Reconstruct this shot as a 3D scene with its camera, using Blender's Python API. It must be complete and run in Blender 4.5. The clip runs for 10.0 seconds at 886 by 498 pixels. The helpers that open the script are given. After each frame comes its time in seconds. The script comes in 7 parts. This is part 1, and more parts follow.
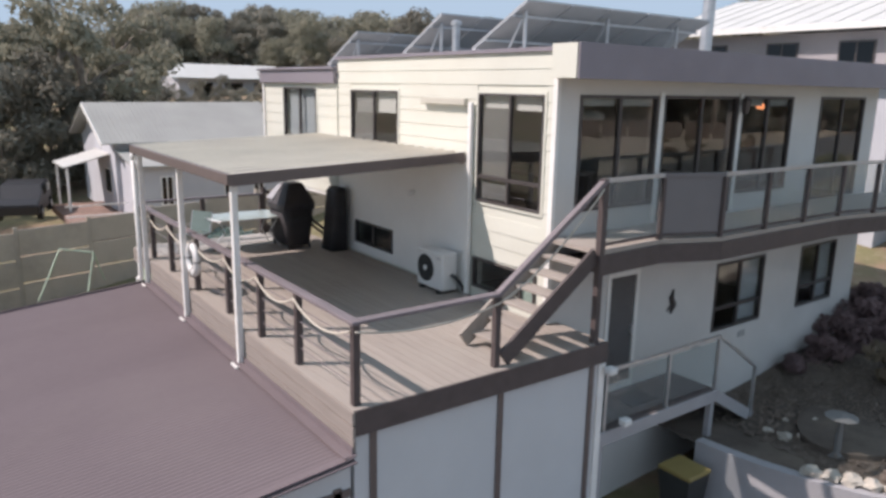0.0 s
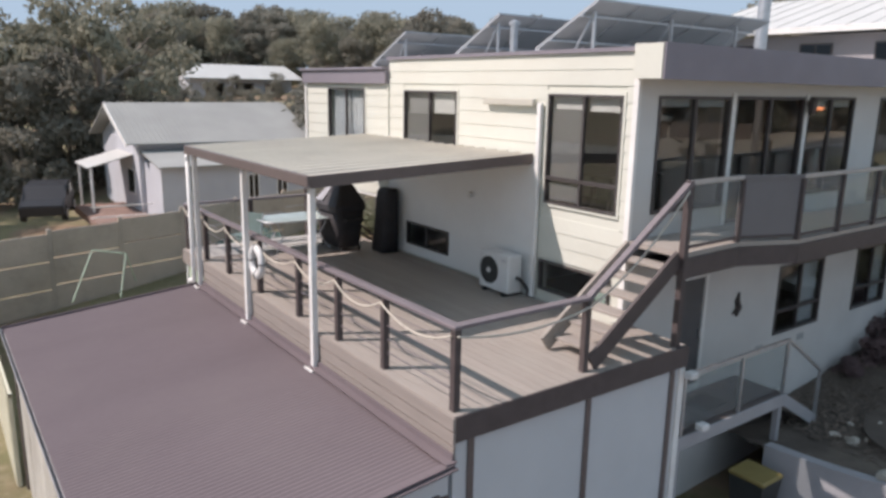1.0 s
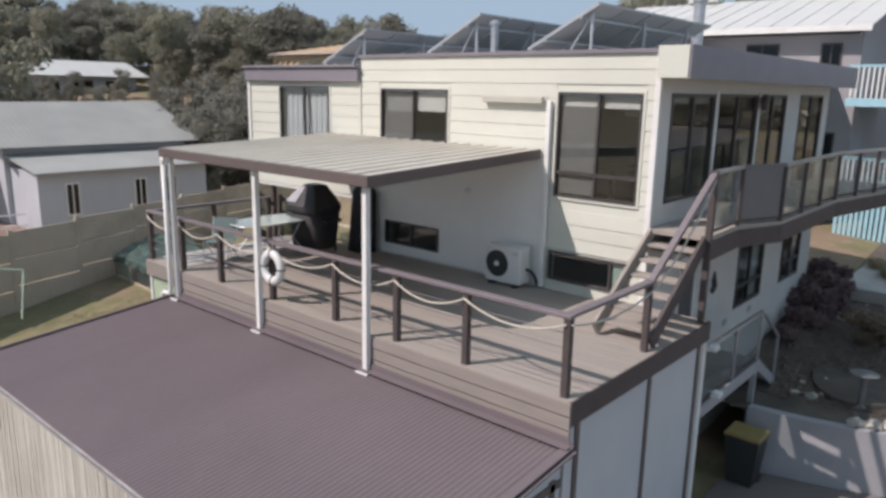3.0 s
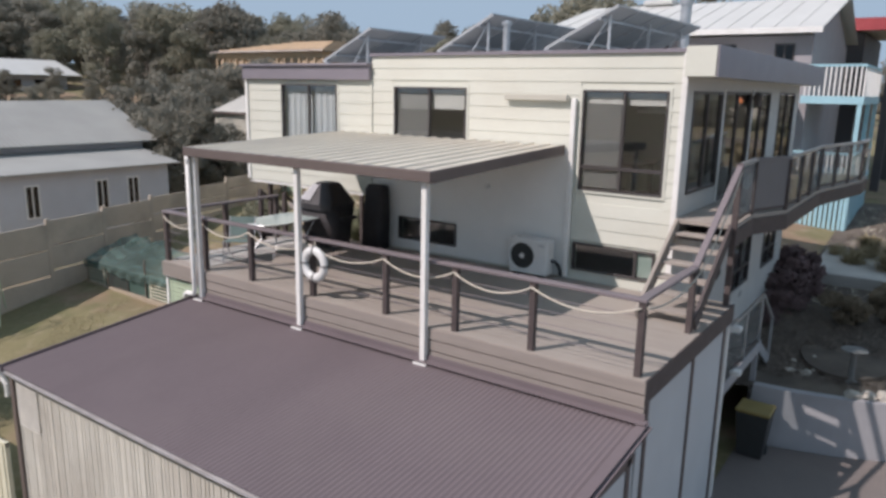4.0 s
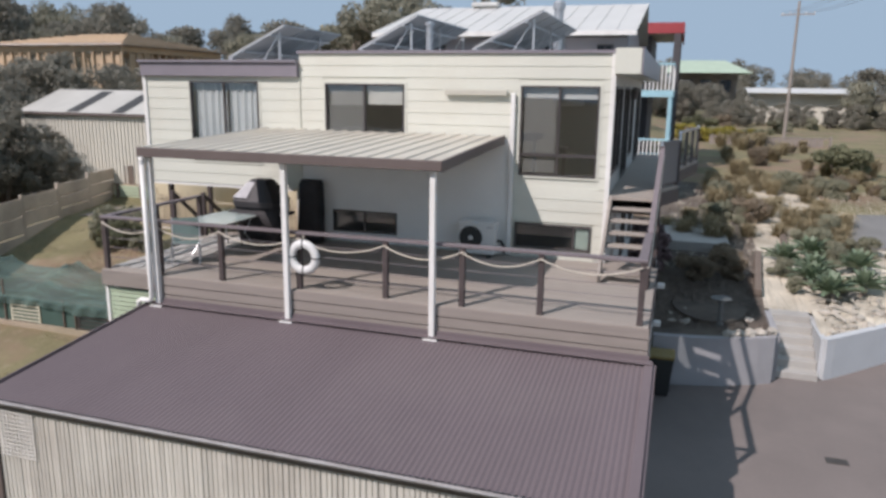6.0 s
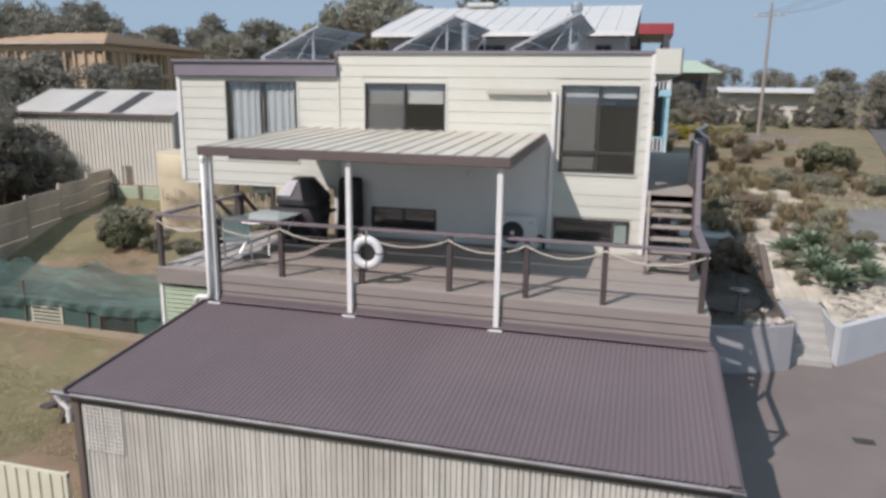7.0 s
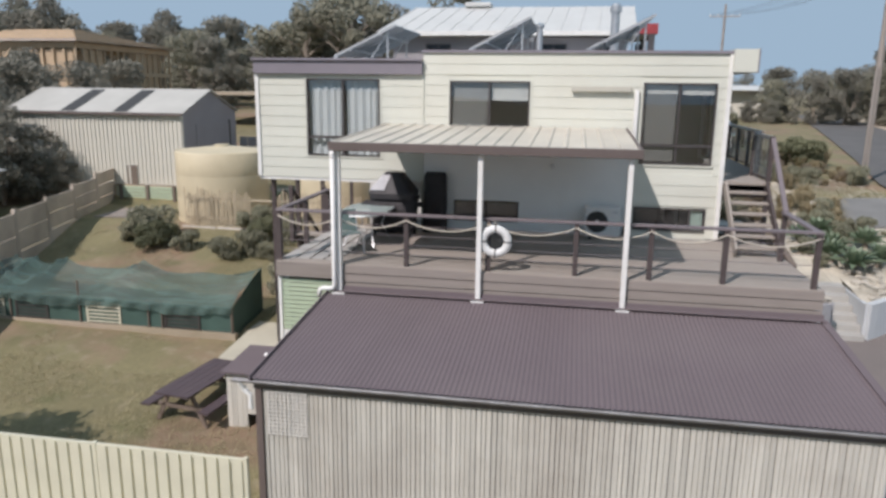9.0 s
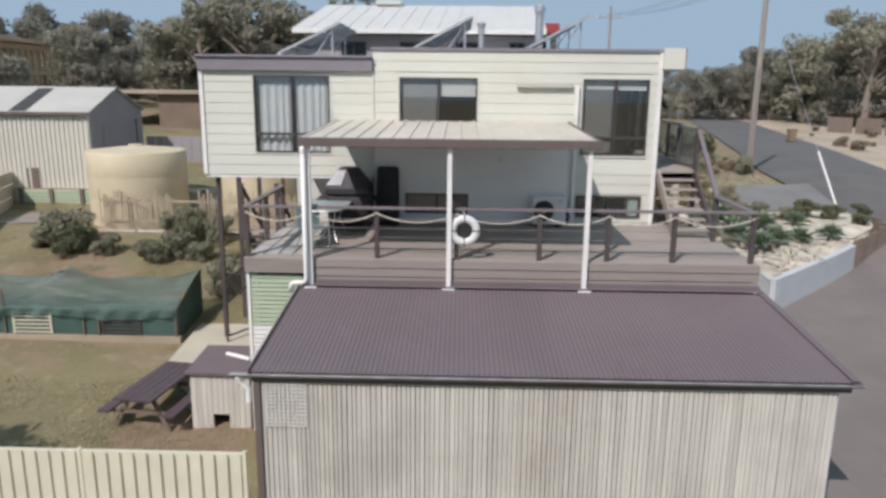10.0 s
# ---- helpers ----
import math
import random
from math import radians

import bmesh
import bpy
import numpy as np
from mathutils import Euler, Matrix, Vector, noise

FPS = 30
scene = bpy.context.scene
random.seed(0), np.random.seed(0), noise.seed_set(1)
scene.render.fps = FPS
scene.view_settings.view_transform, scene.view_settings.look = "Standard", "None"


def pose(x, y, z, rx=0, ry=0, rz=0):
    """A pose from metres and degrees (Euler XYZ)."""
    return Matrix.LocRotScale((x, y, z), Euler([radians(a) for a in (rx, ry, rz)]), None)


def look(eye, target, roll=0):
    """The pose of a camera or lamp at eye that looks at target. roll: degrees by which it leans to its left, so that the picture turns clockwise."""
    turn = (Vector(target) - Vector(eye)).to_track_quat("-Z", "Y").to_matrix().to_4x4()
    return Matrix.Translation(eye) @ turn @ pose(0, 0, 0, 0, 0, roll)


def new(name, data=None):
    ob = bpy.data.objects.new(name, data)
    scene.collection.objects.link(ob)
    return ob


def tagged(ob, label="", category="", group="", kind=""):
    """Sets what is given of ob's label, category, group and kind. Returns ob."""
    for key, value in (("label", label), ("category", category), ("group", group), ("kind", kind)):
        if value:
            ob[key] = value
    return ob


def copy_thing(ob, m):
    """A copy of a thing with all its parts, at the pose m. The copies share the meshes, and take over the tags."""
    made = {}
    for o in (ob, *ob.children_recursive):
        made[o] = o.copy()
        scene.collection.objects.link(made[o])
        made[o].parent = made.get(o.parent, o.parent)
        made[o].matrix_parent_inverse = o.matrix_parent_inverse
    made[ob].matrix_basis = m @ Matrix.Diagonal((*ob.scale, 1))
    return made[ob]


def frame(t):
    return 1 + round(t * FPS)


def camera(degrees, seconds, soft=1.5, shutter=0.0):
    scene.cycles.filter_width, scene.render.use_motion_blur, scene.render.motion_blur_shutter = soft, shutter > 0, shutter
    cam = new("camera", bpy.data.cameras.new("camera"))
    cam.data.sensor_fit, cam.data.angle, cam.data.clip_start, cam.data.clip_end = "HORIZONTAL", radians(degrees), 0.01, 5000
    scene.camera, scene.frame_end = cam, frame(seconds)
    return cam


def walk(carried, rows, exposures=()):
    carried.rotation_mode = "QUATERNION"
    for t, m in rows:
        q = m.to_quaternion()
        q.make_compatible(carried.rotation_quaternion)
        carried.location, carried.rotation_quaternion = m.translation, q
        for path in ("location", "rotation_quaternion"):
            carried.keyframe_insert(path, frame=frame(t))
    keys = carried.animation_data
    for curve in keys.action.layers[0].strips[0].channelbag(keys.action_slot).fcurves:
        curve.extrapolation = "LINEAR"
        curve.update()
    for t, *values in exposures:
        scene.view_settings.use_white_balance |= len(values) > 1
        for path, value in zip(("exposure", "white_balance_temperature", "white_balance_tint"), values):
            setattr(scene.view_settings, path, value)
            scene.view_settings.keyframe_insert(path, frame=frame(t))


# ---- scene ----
cam = camera(63.3, 10.0, soft=3.1)
METRES, EYE, TILT, LEAN, TURN = 16.0, 6.5, 0.0, 0.0, -36.1
ROWS = [
    (0.0, 0.0, 0.0, 0.0, 0.24, -12.63, -1.07),
    (0.5, -0.0326, 0.0056, -0.0005, 0.27, -12.63, -1.08),
    (1.0, -0.0697, 0.0079, -0.001, 0.29, -12.61, -1.1),
    (1.5, -0.1081, 0.0092, -0.0035, -1.31, -12.54, -1.18),
    (2.0, -0.1528, 0.0127, -0.0026, -7.54, -12.54, -1.1),
    (2.5, -0.2041, 0.0156, -0.0033, -10.25, -12.49, -1.11),
    (3.0, -0.2575, 0.0191, -0.0044, -12.74, -12.51, -1.12),
    (4.5, -0.427, 0.0355, -0.0076, -22.6, -12.49, -1.0),
    (5.0, -0.4807, 0.0459, -0.0074, -28.09, -12.49, -0.91),
    (5.5, -0.5315, 0.0553, -0.0089, -32.81, -12.52, -0.83),
    (7.0, -0.6735, 0.1082, -0.0117, -38.53, -12.53, -0.77),
    (7.5, -0.721, 0.134, -0.013, -39.26, -12.57, -0.76),
    (8.0, -0.7667, 0.1612, -0.0141, -40.2, -12.59, -0.75),
    (8.5, -0.8143, 0.1875, -0.0139, -41.73, -12.59, -0.72),
    (9.0, -0.8616, 0.2109, -0.0149, -43.61, -12.62, -0.69),
    (9.5, -0.9059, 0.2336, -0.0162, -47.84, -12.65, -0.63),
    (10.0, -0.9479, 0.2578, -0.0183, -52.51, -12.67, -0.58),
]
EXPOSURES = [(0.0, 0.73, 6670, 26), (2.5, 0.48, 6600, 24), (4.5, 0.38, 6480, 24), (10.0, 0.33, 6370, 20.5)]
walk(cam, [(t, pose(0, 0, EYE, TILT, LEAN, TURN) @ pose(METRES * x, METRES * y, METRES * z, 90 + pitch, roll, yaw)) for t, x, y, z, yaw, pitch, roll in ROWS], EXPOSURES)

# ---- world, sun ----
SUN = Vector((-1.92, 1.12, 2.28)).normalized()
world = bpy.data.worlds.new("world")
scene.world = world
world.use_nodes = True
wn = world.node_tree
sky = wn.nodes.new("ShaderNodeTexSky")
sky.sky_type = "NISHITA"
sky.sun_disc = False
sky.sun_elevation = math.asin(SUN.z)
sky.sun_rotation = math.atan2(SUN.x, SUN.y) % (2 * math.pi)
sky.air_density, sky.dust_density, sky.ozone_density = 1.0, 0.4, 1.0
# a hazy sky: the glare near the horizon stays under an even pale blue
gain, haze_cap = wn.nodes.new("ShaderNodeVectorMath"), wn.nodes.new("ShaderNodeVectorMath")
gain.operation, haze_cap.operation = "SCALE", "MINIMUM"
gain.inputs["Scale"].default_value = 3.4
haze_cap.inputs[1].default_value = (2.88, 4.15, 5.0)
wn.links.new(sky.outputs[0], gain.inputs[0])
wn.links.new(gain.outputs[0], haze_cap.inputs[0])
wn.links.new(haze_cap.outputs[0], wn.nodes["Background"].inputs[0])
wn.nodes["Background"].inputs[1].default_value = 0.09
lamp = bpy.data.lights.new("sun", "SUN")
lamp.energy, lamp.angle, lamp.color = 3.15, radians(0.55), (1.0, 0.962, 0.875)
sun = new("sun", lamp)
sun.matrix_world = look(SUN * 60, (0, 0, 0))


# ---- materials ----
def mat(name, col, rough=0.6, metal=0.0, scale=3.0, amount=0.15, fine=40.0, bump=0.1, vary=0.0, stretch=(1, 1, 1), stain=None, stain_amount=0.0):
    m = bpy.data.materials.new(name)
    m.use_nodes = True
    nt = m.node_tree
    N, L = nt.nodes, nt.links
    bs = N["Principled BSDF"]
    tc = N.new("ShaderNodeTexCoord")
    mp = N.new("ShaderNodeMapping")
    mp.inputs["Scale"].default_value = stretch
    L.new(tc.outputs["Object"], mp.inputs[0])
    n1, n2 = N.new("ShaderNodeTexNoise"), N.new("ShaderNodeTexNoise")
    for n, s, d in ((n1, scale, 4), (n2, fine, 3)):
        n.inputs["Scale"].default_value = s
        n.inputs["Detail"].default_value = d
        L.new(mp.outputs[0], n.inputs["Vector"])
    add = N.new("ShaderNodeMath")
    add.operation = "MULTIPLY_ADD"
    L.new(n2.outputs["Fac"], add.inputs[0])
    add.inputs[1].default_value = 0.5
    L.new(n1.outputs["Fac"], add.inputs[2])
    if vary:
        info = N.new("ShaderNodeObjectInfo")
        v = N.new("ShaderNodeMath")
        v.operation = "MULTIPLY_ADD"
        L.new(info.outputs["Random"], v.inputs[0])
        v.inputs[1].default_value = vary
        L.new(add.outputs[0], v.inputs[2])
        add = v
    mr = N.new("ShaderNodeMapRange")
    mr.inputs["From Min"].default_value = 0.45
    mr.inputs["From Max"].default_value = 1.05 + vary
    mr.inputs["To Min"].default_value = 1 - amount
    mr.inputs["To Max"].default_value = 1 + amount
    L.new(add.outputs[0], mr.inputs["Value"])
    mul = N.new("ShaderNodeVectorMath")
    mul.operation = "SCALE"
    mul.inputs[0].default_value = col
    L.new(mr.outputs[0], mul.inputs["Scale"])
    out = mul.outputs[0]
    if stain:
        n3 = N.new("ShaderNodeTexNoise")
        n3.inputs["Scale"].default_value = scale * 0.37
        n3.inputs["Detail"].default_value = 6
        n3.inputs["Roughness"].default_value = 0.65
        L.new(tc.outputs["Object"], n3.inputs["Vector"])
        r3 = N.new("ShaderNodeMapRange")
        r3.inputs["From Min"].default_value = 0.47
        r3.inputs["From Max"].default_value = 0.66
        r3.inputs["To Max"].default_value = stain_amount
        L.new(n3.outputs["Fac"], r3.inputs["Value"])
        mx = N.new("ShaderNodeMix")
        mx.data_type = "RGBA"
        L.new(r3.outputs[0], mx.inputs["Factor"])
        L.new(out, mx.inputs["A"])
        mx.inputs["B"].default_value = (*stain, 1)
        out = mx.outputs["Result"]
    L.new(out, bs.inputs["Base Color"])
    bs.inputs["Roughness"].default_value = rough
    bs.inputs["Metallic"].default_value = metal
    if bump:
        b = N.new("ShaderNodeBump")
        b.inputs["Strength"].default_value = bump
        b.inputs["Distance"].default_value = 0.01
        L.new(n2.outputs["Fac"], b.inputs["Height"])
        L.new(b.outputs[0], bs.inputs["Normal"])
    return m


def glass(name, col=(0.9, 0.95, 0.95), rough=0.0, alpha=0.25, haze=0.0):
    m = bpy.data.materials.new(name)
    m.use_nodes = True
    nt = m.node_tree
    N, L = nt.nodes, nt.links
    N.remove(N["Principled BSDF"])
    tr, gl, mx, fr = N.new("ShaderNodeBsdfTransparent"), N.new("ShaderNodeBsdfGlossy"), N.new("ShaderNodeMixShader"), N.new("ShaderNodeLayerWeight")
    tr.inputs[0].default_value = (*col, 1)
    gl.inputs["Roughness"].default_value = rough
    fr.inputs["Blend"].default_value = 0.5
    pw = N.new("ShaderNodeMath")
    pw.operation = "POWER"
    pw.inputs[1].default_value = 5
    L.new(fr.outputs["Facing"], pw.inputs[0])
    ma = N.new("ShaderNodeMath")
    ma.operation = "ADD"
    ma.inputs[1].default_value = alpha
    L.new(pw.outputs[0], ma.inputs[0])
    L.new(ma.outputs[0], mx.inputs[0])
    L.new(tr.outputs[0], mx.inputs[1])
    L.new(gl.outputs[0], mx.inputs[2])
    out = mx.outputs[0]
    if haze:
        df, m2 = N.new("ShaderNodeBsdfDiffuse"), N.new("ShaderNodeMixShader")
        df.inputs[0].default_value = (0.72, 0.74, 0.74, 1)
        m2.inputs[0].default_value = haze
        L.new(out, m2.inputs[1])
        L.new(df.outputs[0], m2.inputs[2])
        out = m2.outputs[0]
    L.new(out, N["Material Output"].inputs[0])
    return m


CREAM = mat("cream_weatherboard", (0.60, 0.605, 0.53), 0.6, scale=1.3, amount=0.07, fine=60, bump=0.08, vary=0.06, stretch=(1, 0.25, 1), stain=(0.5, 0.46, 0.38), stain_amount=0.22)
SIDE = mat("pale_render", (0.59, 0.58, 0.555), 0.75, scale=1.2, amount=0.06, fine=70, bump=0.12, stain=(0.45, 0.45, 0.43), stain_amount=0.25)
WHITE = mat("white_paint", (0.76, 0.75, 0.72), 0.45, scale=4, amount=0.06, bump=0.05, stain=(0.55, 0.53, 0.48), stain_amount=0.25)
PLUM = mat("plum_metal", (0.225, 0.203, 0.228), 0.35, scale=2, amount=0.1, bump=0.03)
ROOF = mat("plum_corrugated_steel", (0.142, 0.113, 0.120), 0.95, 0.0, scale=0.8, amount=0.10, fine=30, bump=0.04, stretch=(0.3, 1, 1), stain=(0.17, 0.14, 0.14), stain_amount=0.4)
DARKWOOD = mat("dark_stained_timber", (0.075, 0.058, 0.056), 0.6, scale=6, amount=0.25, fine=80, bump=0.25, vary=0.2)
DECK = mat("weathered_deck_timber", (0.315, 0.275, 0.24), 0.75, scale=2.5, amount=0.18, fine=50, bump=0.25, vary=0.35, stretch=(6, 0.5, 6), stain=(0.34, 0.31, 0.27), stain_amount=0.4)
SKIRT = mat("weathered_skirting_timber", (0.26, 0.225, 0.20), 0.75, scale=2.5, amount=0.18, fine=50, bump=0.2, vary=0.25, stretch=(6, 0.5, 6))
TAN = mat("tan_roof_sheet", (0.56, 0.515, 0.43), 0.55, scale=1.5, amount=0.1, bump=0.03, stretch=(0.4, 1, 1), stain=(0.42, 0.37, 0.32), stain_amount=0.4)
BROWNTRIM = mat("brown_gutter", (0.125, 0.098, 0.09), 0.5, scale=3, amount=0.1, bump=0.02)
PANEL = mat("white_wall_sheet", (0.52, 0.535, 0.545), 0.65, scale=1.5, amount=0.05, bump=0.05, stain=(0.48, 0.5, 0.52), stain_amount=0.3)
FRAME = mat("dark_aluminium", (0.085, 0.075, 0.073), 0.4, 0.3, scale=5, amount=0.1, bump=0.0)
ALU = mat("galvanised_steel", (0.55, 0.56, 0.57), 0.4, 0.8, scale=6, amount=0.15, bump=0.02)
CLAD = mat("weathered_grey_board", (0.525, 0.505, 0.45), 0.9, scale=1.2, amount=0.22, fine=40, bump=0.35, vary=0.3, stretch=(8, 8, 0.5), stain=(0.33, 0.295, 0.255), stain_amount=0.5)
LEMON = mat("cream_steel_fence", (0.61, 0.585, 0.455), 0.55, scale=2, amount=0.1, bump=0.02, vary=0.08)
GLASS = glass("window_glass", (0.80, 0.82, 0.82), 0.0, 0.09)
RAILGLASS = glass("balustrade_glass", (0.85, 0.88, 0.88), 0.02, 0.03, 0.07)
ASPHALT = mat("asphalt", (0.11, 0.105, 0.10), 0.9, scale=0.5, amount=0.18, fine=25, bump=0.3, stain=(0.145, 0.135, 0.128), stain_amount=0.5)
DRIVE = mat("brown_concrete_drive", (0.18, 0.153, 0.14), 0.9, scale=0.6, amount=0.14, fine=30, bump=0.25, stain=(0.12, 0.105, 0.1), stain_amount=0.5)
CONC = mat("concrete", (0.40, 0.385, 0.355), 0.85, scale=1.5, amount=0.12, fine=30, bump=0.2, stain=(0.3, 0.28, 0.26), stain_amount=0.5)
WHITEWALL = mat("aged_white_render", (0.34, 0.335, 0.345), 0.85, scale=1.2, amount=0.12, fine=40, bump=0.2, stain=(0.28, 0.28, 0.28), stain_amount=0.5)
BLUEWALL = mat("pale_blue_rendered_wall", (0.49, 0.51, 0.52), 0.8, scale=1.5, amount=0.06, fine=40, bump=0.2, stain=(0.42, 0.44, 0.45), stain_amount=0.35)
ROOMWALL = mat("room_plaster", (0.40, 0.37, 0.345), 0.8, scale=2, amount=0.05, bump=0.0)
CARPET = mat("room_carpet", (0.14, 0.115, 0.095), 0.95, scale=3, amount=0.1, bump=0.1)


# ---- building helpers ----
BASE = {}


def thing(name, loc, label, category, group="", kind=""):
    ob = new(name)
    ob.empty_display_size = 0.2
    ob.location = loc
    BASE[ob.name] = Vector(loc)
    return tagged(ob, label, category, group, kind)


def part(name, bm, material, parent=None, label="", smooth=False):
    """Links a bmesh in world places as one mesh object under a thing or part."""
    me = bpy.data.meshes.new(name)
    base = BASE.get(parent.name, Vector()) if parent else Vector()
    if base.length:
        bmesh.ops.translate(bm, verts=bm.verts, vec=-base)
    bmesh.ops.recalc_face_normals(bm, faces=bm.faces)
    bm.to_mesh(me)
    bm.free()
    me.materials.append(material)
    if smooth:
        for p in me.polygons:
            p.use_smooth = True
    ob = new(name, me)
    if parent:
        ob.parent = parent
        BASE[ob.name] = base
    return tagged(ob, label)


def struct(name, bm, material, label, category):
    return tagged(part(name, bm, material), label, category, kind="structure")


def box(x0, x1, y0, y1, z0, z1, bm=None, bevel=0.0):
    b = bmesh.new()
    vs = [b.verts.new((x, y, z)) for z in (z0, z1) for x, y in ((x0, y0), (x1, y0), (x1, y1), (x0, y1))]
    for f in ((3, 2, 1, 0), (4, 5, 6, 7), (0, 1, 5, 4), (1, 2, 6, 5), (2, 3, 7, 6), (3, 0, 4, 7)):
        b.faces.new([vs[i] for i in f])
    if bevel:
        bmesh.ops.bevel(b, geom=b.edges[:], offset=bevel, segments=1, affect="EDGES")
    return merge(bm, b)


def merge(bm, b):
    if bm is None:
        return b
    me = bpy.data.meshes.new("tmp")
    b.to_mesh(me)
    b.free()
    bm.from_mesh(me)
    bpy.data.meshes.remove(me)
    return bm


def beam(p, q, w, h, bm=None, bevel=0.0, up=(0, 0, 1)):
    """A bar of section w by h from p to q."""
    p, q = Vector(p), Vector(q)
    d = q - p
    b = box(-w / 2, w / 2, -h / 2, h / 2, 0, d.length, bevel=bevel)
    z = d.normalized()
    u = Vector(up)
    if abs(z.dot(u)) > 0.99:
        u = Vector((0, 1, 0))
    x = u.cross(z).normalized()
    y = z.cross(x)
    m = Matrix((x, y, z)).transposed().to_4x4()
    m.translation = p
    bmesh.ops.transform(b, matrix=m, verts=b.verts)
    return merge(bm, b)


def tube(points, r, bm=None, seg=8, caps=True):
    """A round tube along points; r is one radius or one a point."""
    pts = [Vector(p) for p in points]
    rs = r if isinstance(r, (list, tuple)) else [r] * len(pts)
    b = bmesh.new()
    rings = []
    ref = Vector((0.13, 0.29, 1)).normalized()
    for i, p in enumerate(pts):
        d = (pts[min(i + 1, len(pts) - 1)] - pts[max(i - 1, 0)]).normalized()
        if abs(d.dot(ref)) > 0.97:
            u = Vector((1, 0, 0)).cross(d).normalized()
        else:
            u = ref.cross(d).normalized()
        v = d.cross(u)
        rings.append([b.verts.new(p + (u * math.cos(a) + v * math.sin(a)) * rs[i]) for a in (2 * math.pi * k / seg for k in range(seg))])
    for a, c in zip(rings, rings[1:]):
        for k in range(seg):
            b.faces.new((a[k], a[(k + 1) % seg], c[(k + 1) % seg], c[k]))
    if caps:
        b.faces.new(rings[0][::-1])
        b.faces.new(rings[-1])
    return merge(bm, b)


def prism(poly, z0, z1, bm=None):
    """A plan polygon between two heights."""
    b = bmesh.new()
    lo = [b.verts.new((x, y, z0)) for x, y in poly]
    hi = [b.verts.new((x, y, z1)) for x, y in poly]
    b.faces.new(lo[::-1])
    b.faces.new(hi)
    for i in range(len(poly)):
        j = (i + 1) % len(poly)
        b.faces.new((lo[i], lo[j], hi[j], hi[i]))
    return merge(bm, b)


def corrugated(y0, y1, pitch, depth, ends, thick=0.004, seg=6):
    """A sheet whose ribs run along x-z from ends[0] to ends[1], waves along y."""
    (xa, za), (xb, zb) = ends
    n = int(round((y1 - y0) / pitch * seg))
    b = bmesh.new()
    rows = []
    for k in range(n + 1):
        y = y0 + (y1 - y0) * k / n
        w = depth / 2 * math.sin(2 * math.pi * k / seg)
        rows.append([b.verts.new((x, y, z + w + t)) for x, z, t in ((xa, za, 0), (xb, zb, 0), (xb, zb, -thick), (xa, za, -thick))])
    for a, c in zip(rows, rows[1:]):
        for i in range(4):
            b.faces.new((a[i], a[(i + 1) % 4], c[(i + 1) % 4], c[i]))
    b.faces.new(rows[0][::-1])
    b.faces.new(rows[-1])
    for e in b.edges:
        if abs(e.verts[0].co.y - e.verts[1].co.y) > 1e-5:
            e.smooth = False
    return b


def free_rects(u0, u1, z0, z1, holes):
    """The rectangle less its holes, as rectangles."""
    us = sorted({u0, u1, *[h[0] for h in holes], *[h[1] for h in holes]})
    us = [u for u in us if u0 <= u <= u1]
    out = []
    for a, c in zip(us, us[1:]):
        if c - a < 1e-4:
            continue
        hs = sorted((h[2], h[3]) for h in holes if h[0] <= a + 1e-5 and h[1] >= c - 1e-5)
        z = z0
        for lo, hi in hs:
            if lo > z + 1e-4:
                out.append((a, c, z, min(lo, z1)))
            z = max(z, hi)
        if z < z1 - 1e-4:
            out.append((a, c, z, z1))
    return out


# ---- ground ----
def lerp_table(x, table):
    if x <= table[0][0]:
        return table[0][1]
    for (a, fa), (b, fb) in zip(table, table[1:]):
        if x <= b:
            return fa + (fb - fa) * (x - a) / (b - a)
    return table[-1][1]


YARD = ((-30, -1.6), (0, -1.05), (4, -0.78), (8, -0.42), (12, 0.15), (16.0, 0.85), (19.7, 0.9), (20.4, 1.75), (26, 2.4), (50, 3.6), (120, 4.2), (400, 5))
DRV = ((-30, -1.2), (0, -0.9), (11.66, -0.47), (28, 2.04), (60, 2.3), (120, 2.6), (400, 3.0))
GARDEN = ((11.0, 0.5), (16, 1.0), (22, 1.55), (28, 2.05), (60, 2.4), (120, 2.8), (400, 3.2))


def wall_edge(x):
    """y of the garden's edge towards the driveway."""
    return lerp_table(x, ((11.66, 2.55), (14.5, -0.9), (17.8, -4.2), (22, -4.0), (28, -3.2), (40, -6.3), (77, -15), (400, -85)))


def height(x, y):
    if y > 12:
        h = lerp_table(x, YARD) + 0.02 * max(0, min(y, 40) - 21)
        h += 0.085 * max(0, min(y, 105) - 45)
        return h
    if y > 6.6:
        f = (y - 6.6) / 5.4
        return (1 - f) * right_height(x, 6.6) + f * lerp_table(x, YARD)
    return right_height(x, y)


def right_height(x, y):
    if x > 15.2 and y > wall_edge(x) + 0.7:
        return lerp_table(x, GARDEN) - 0.03
    return lerp_table(x, DRV) - 0.02


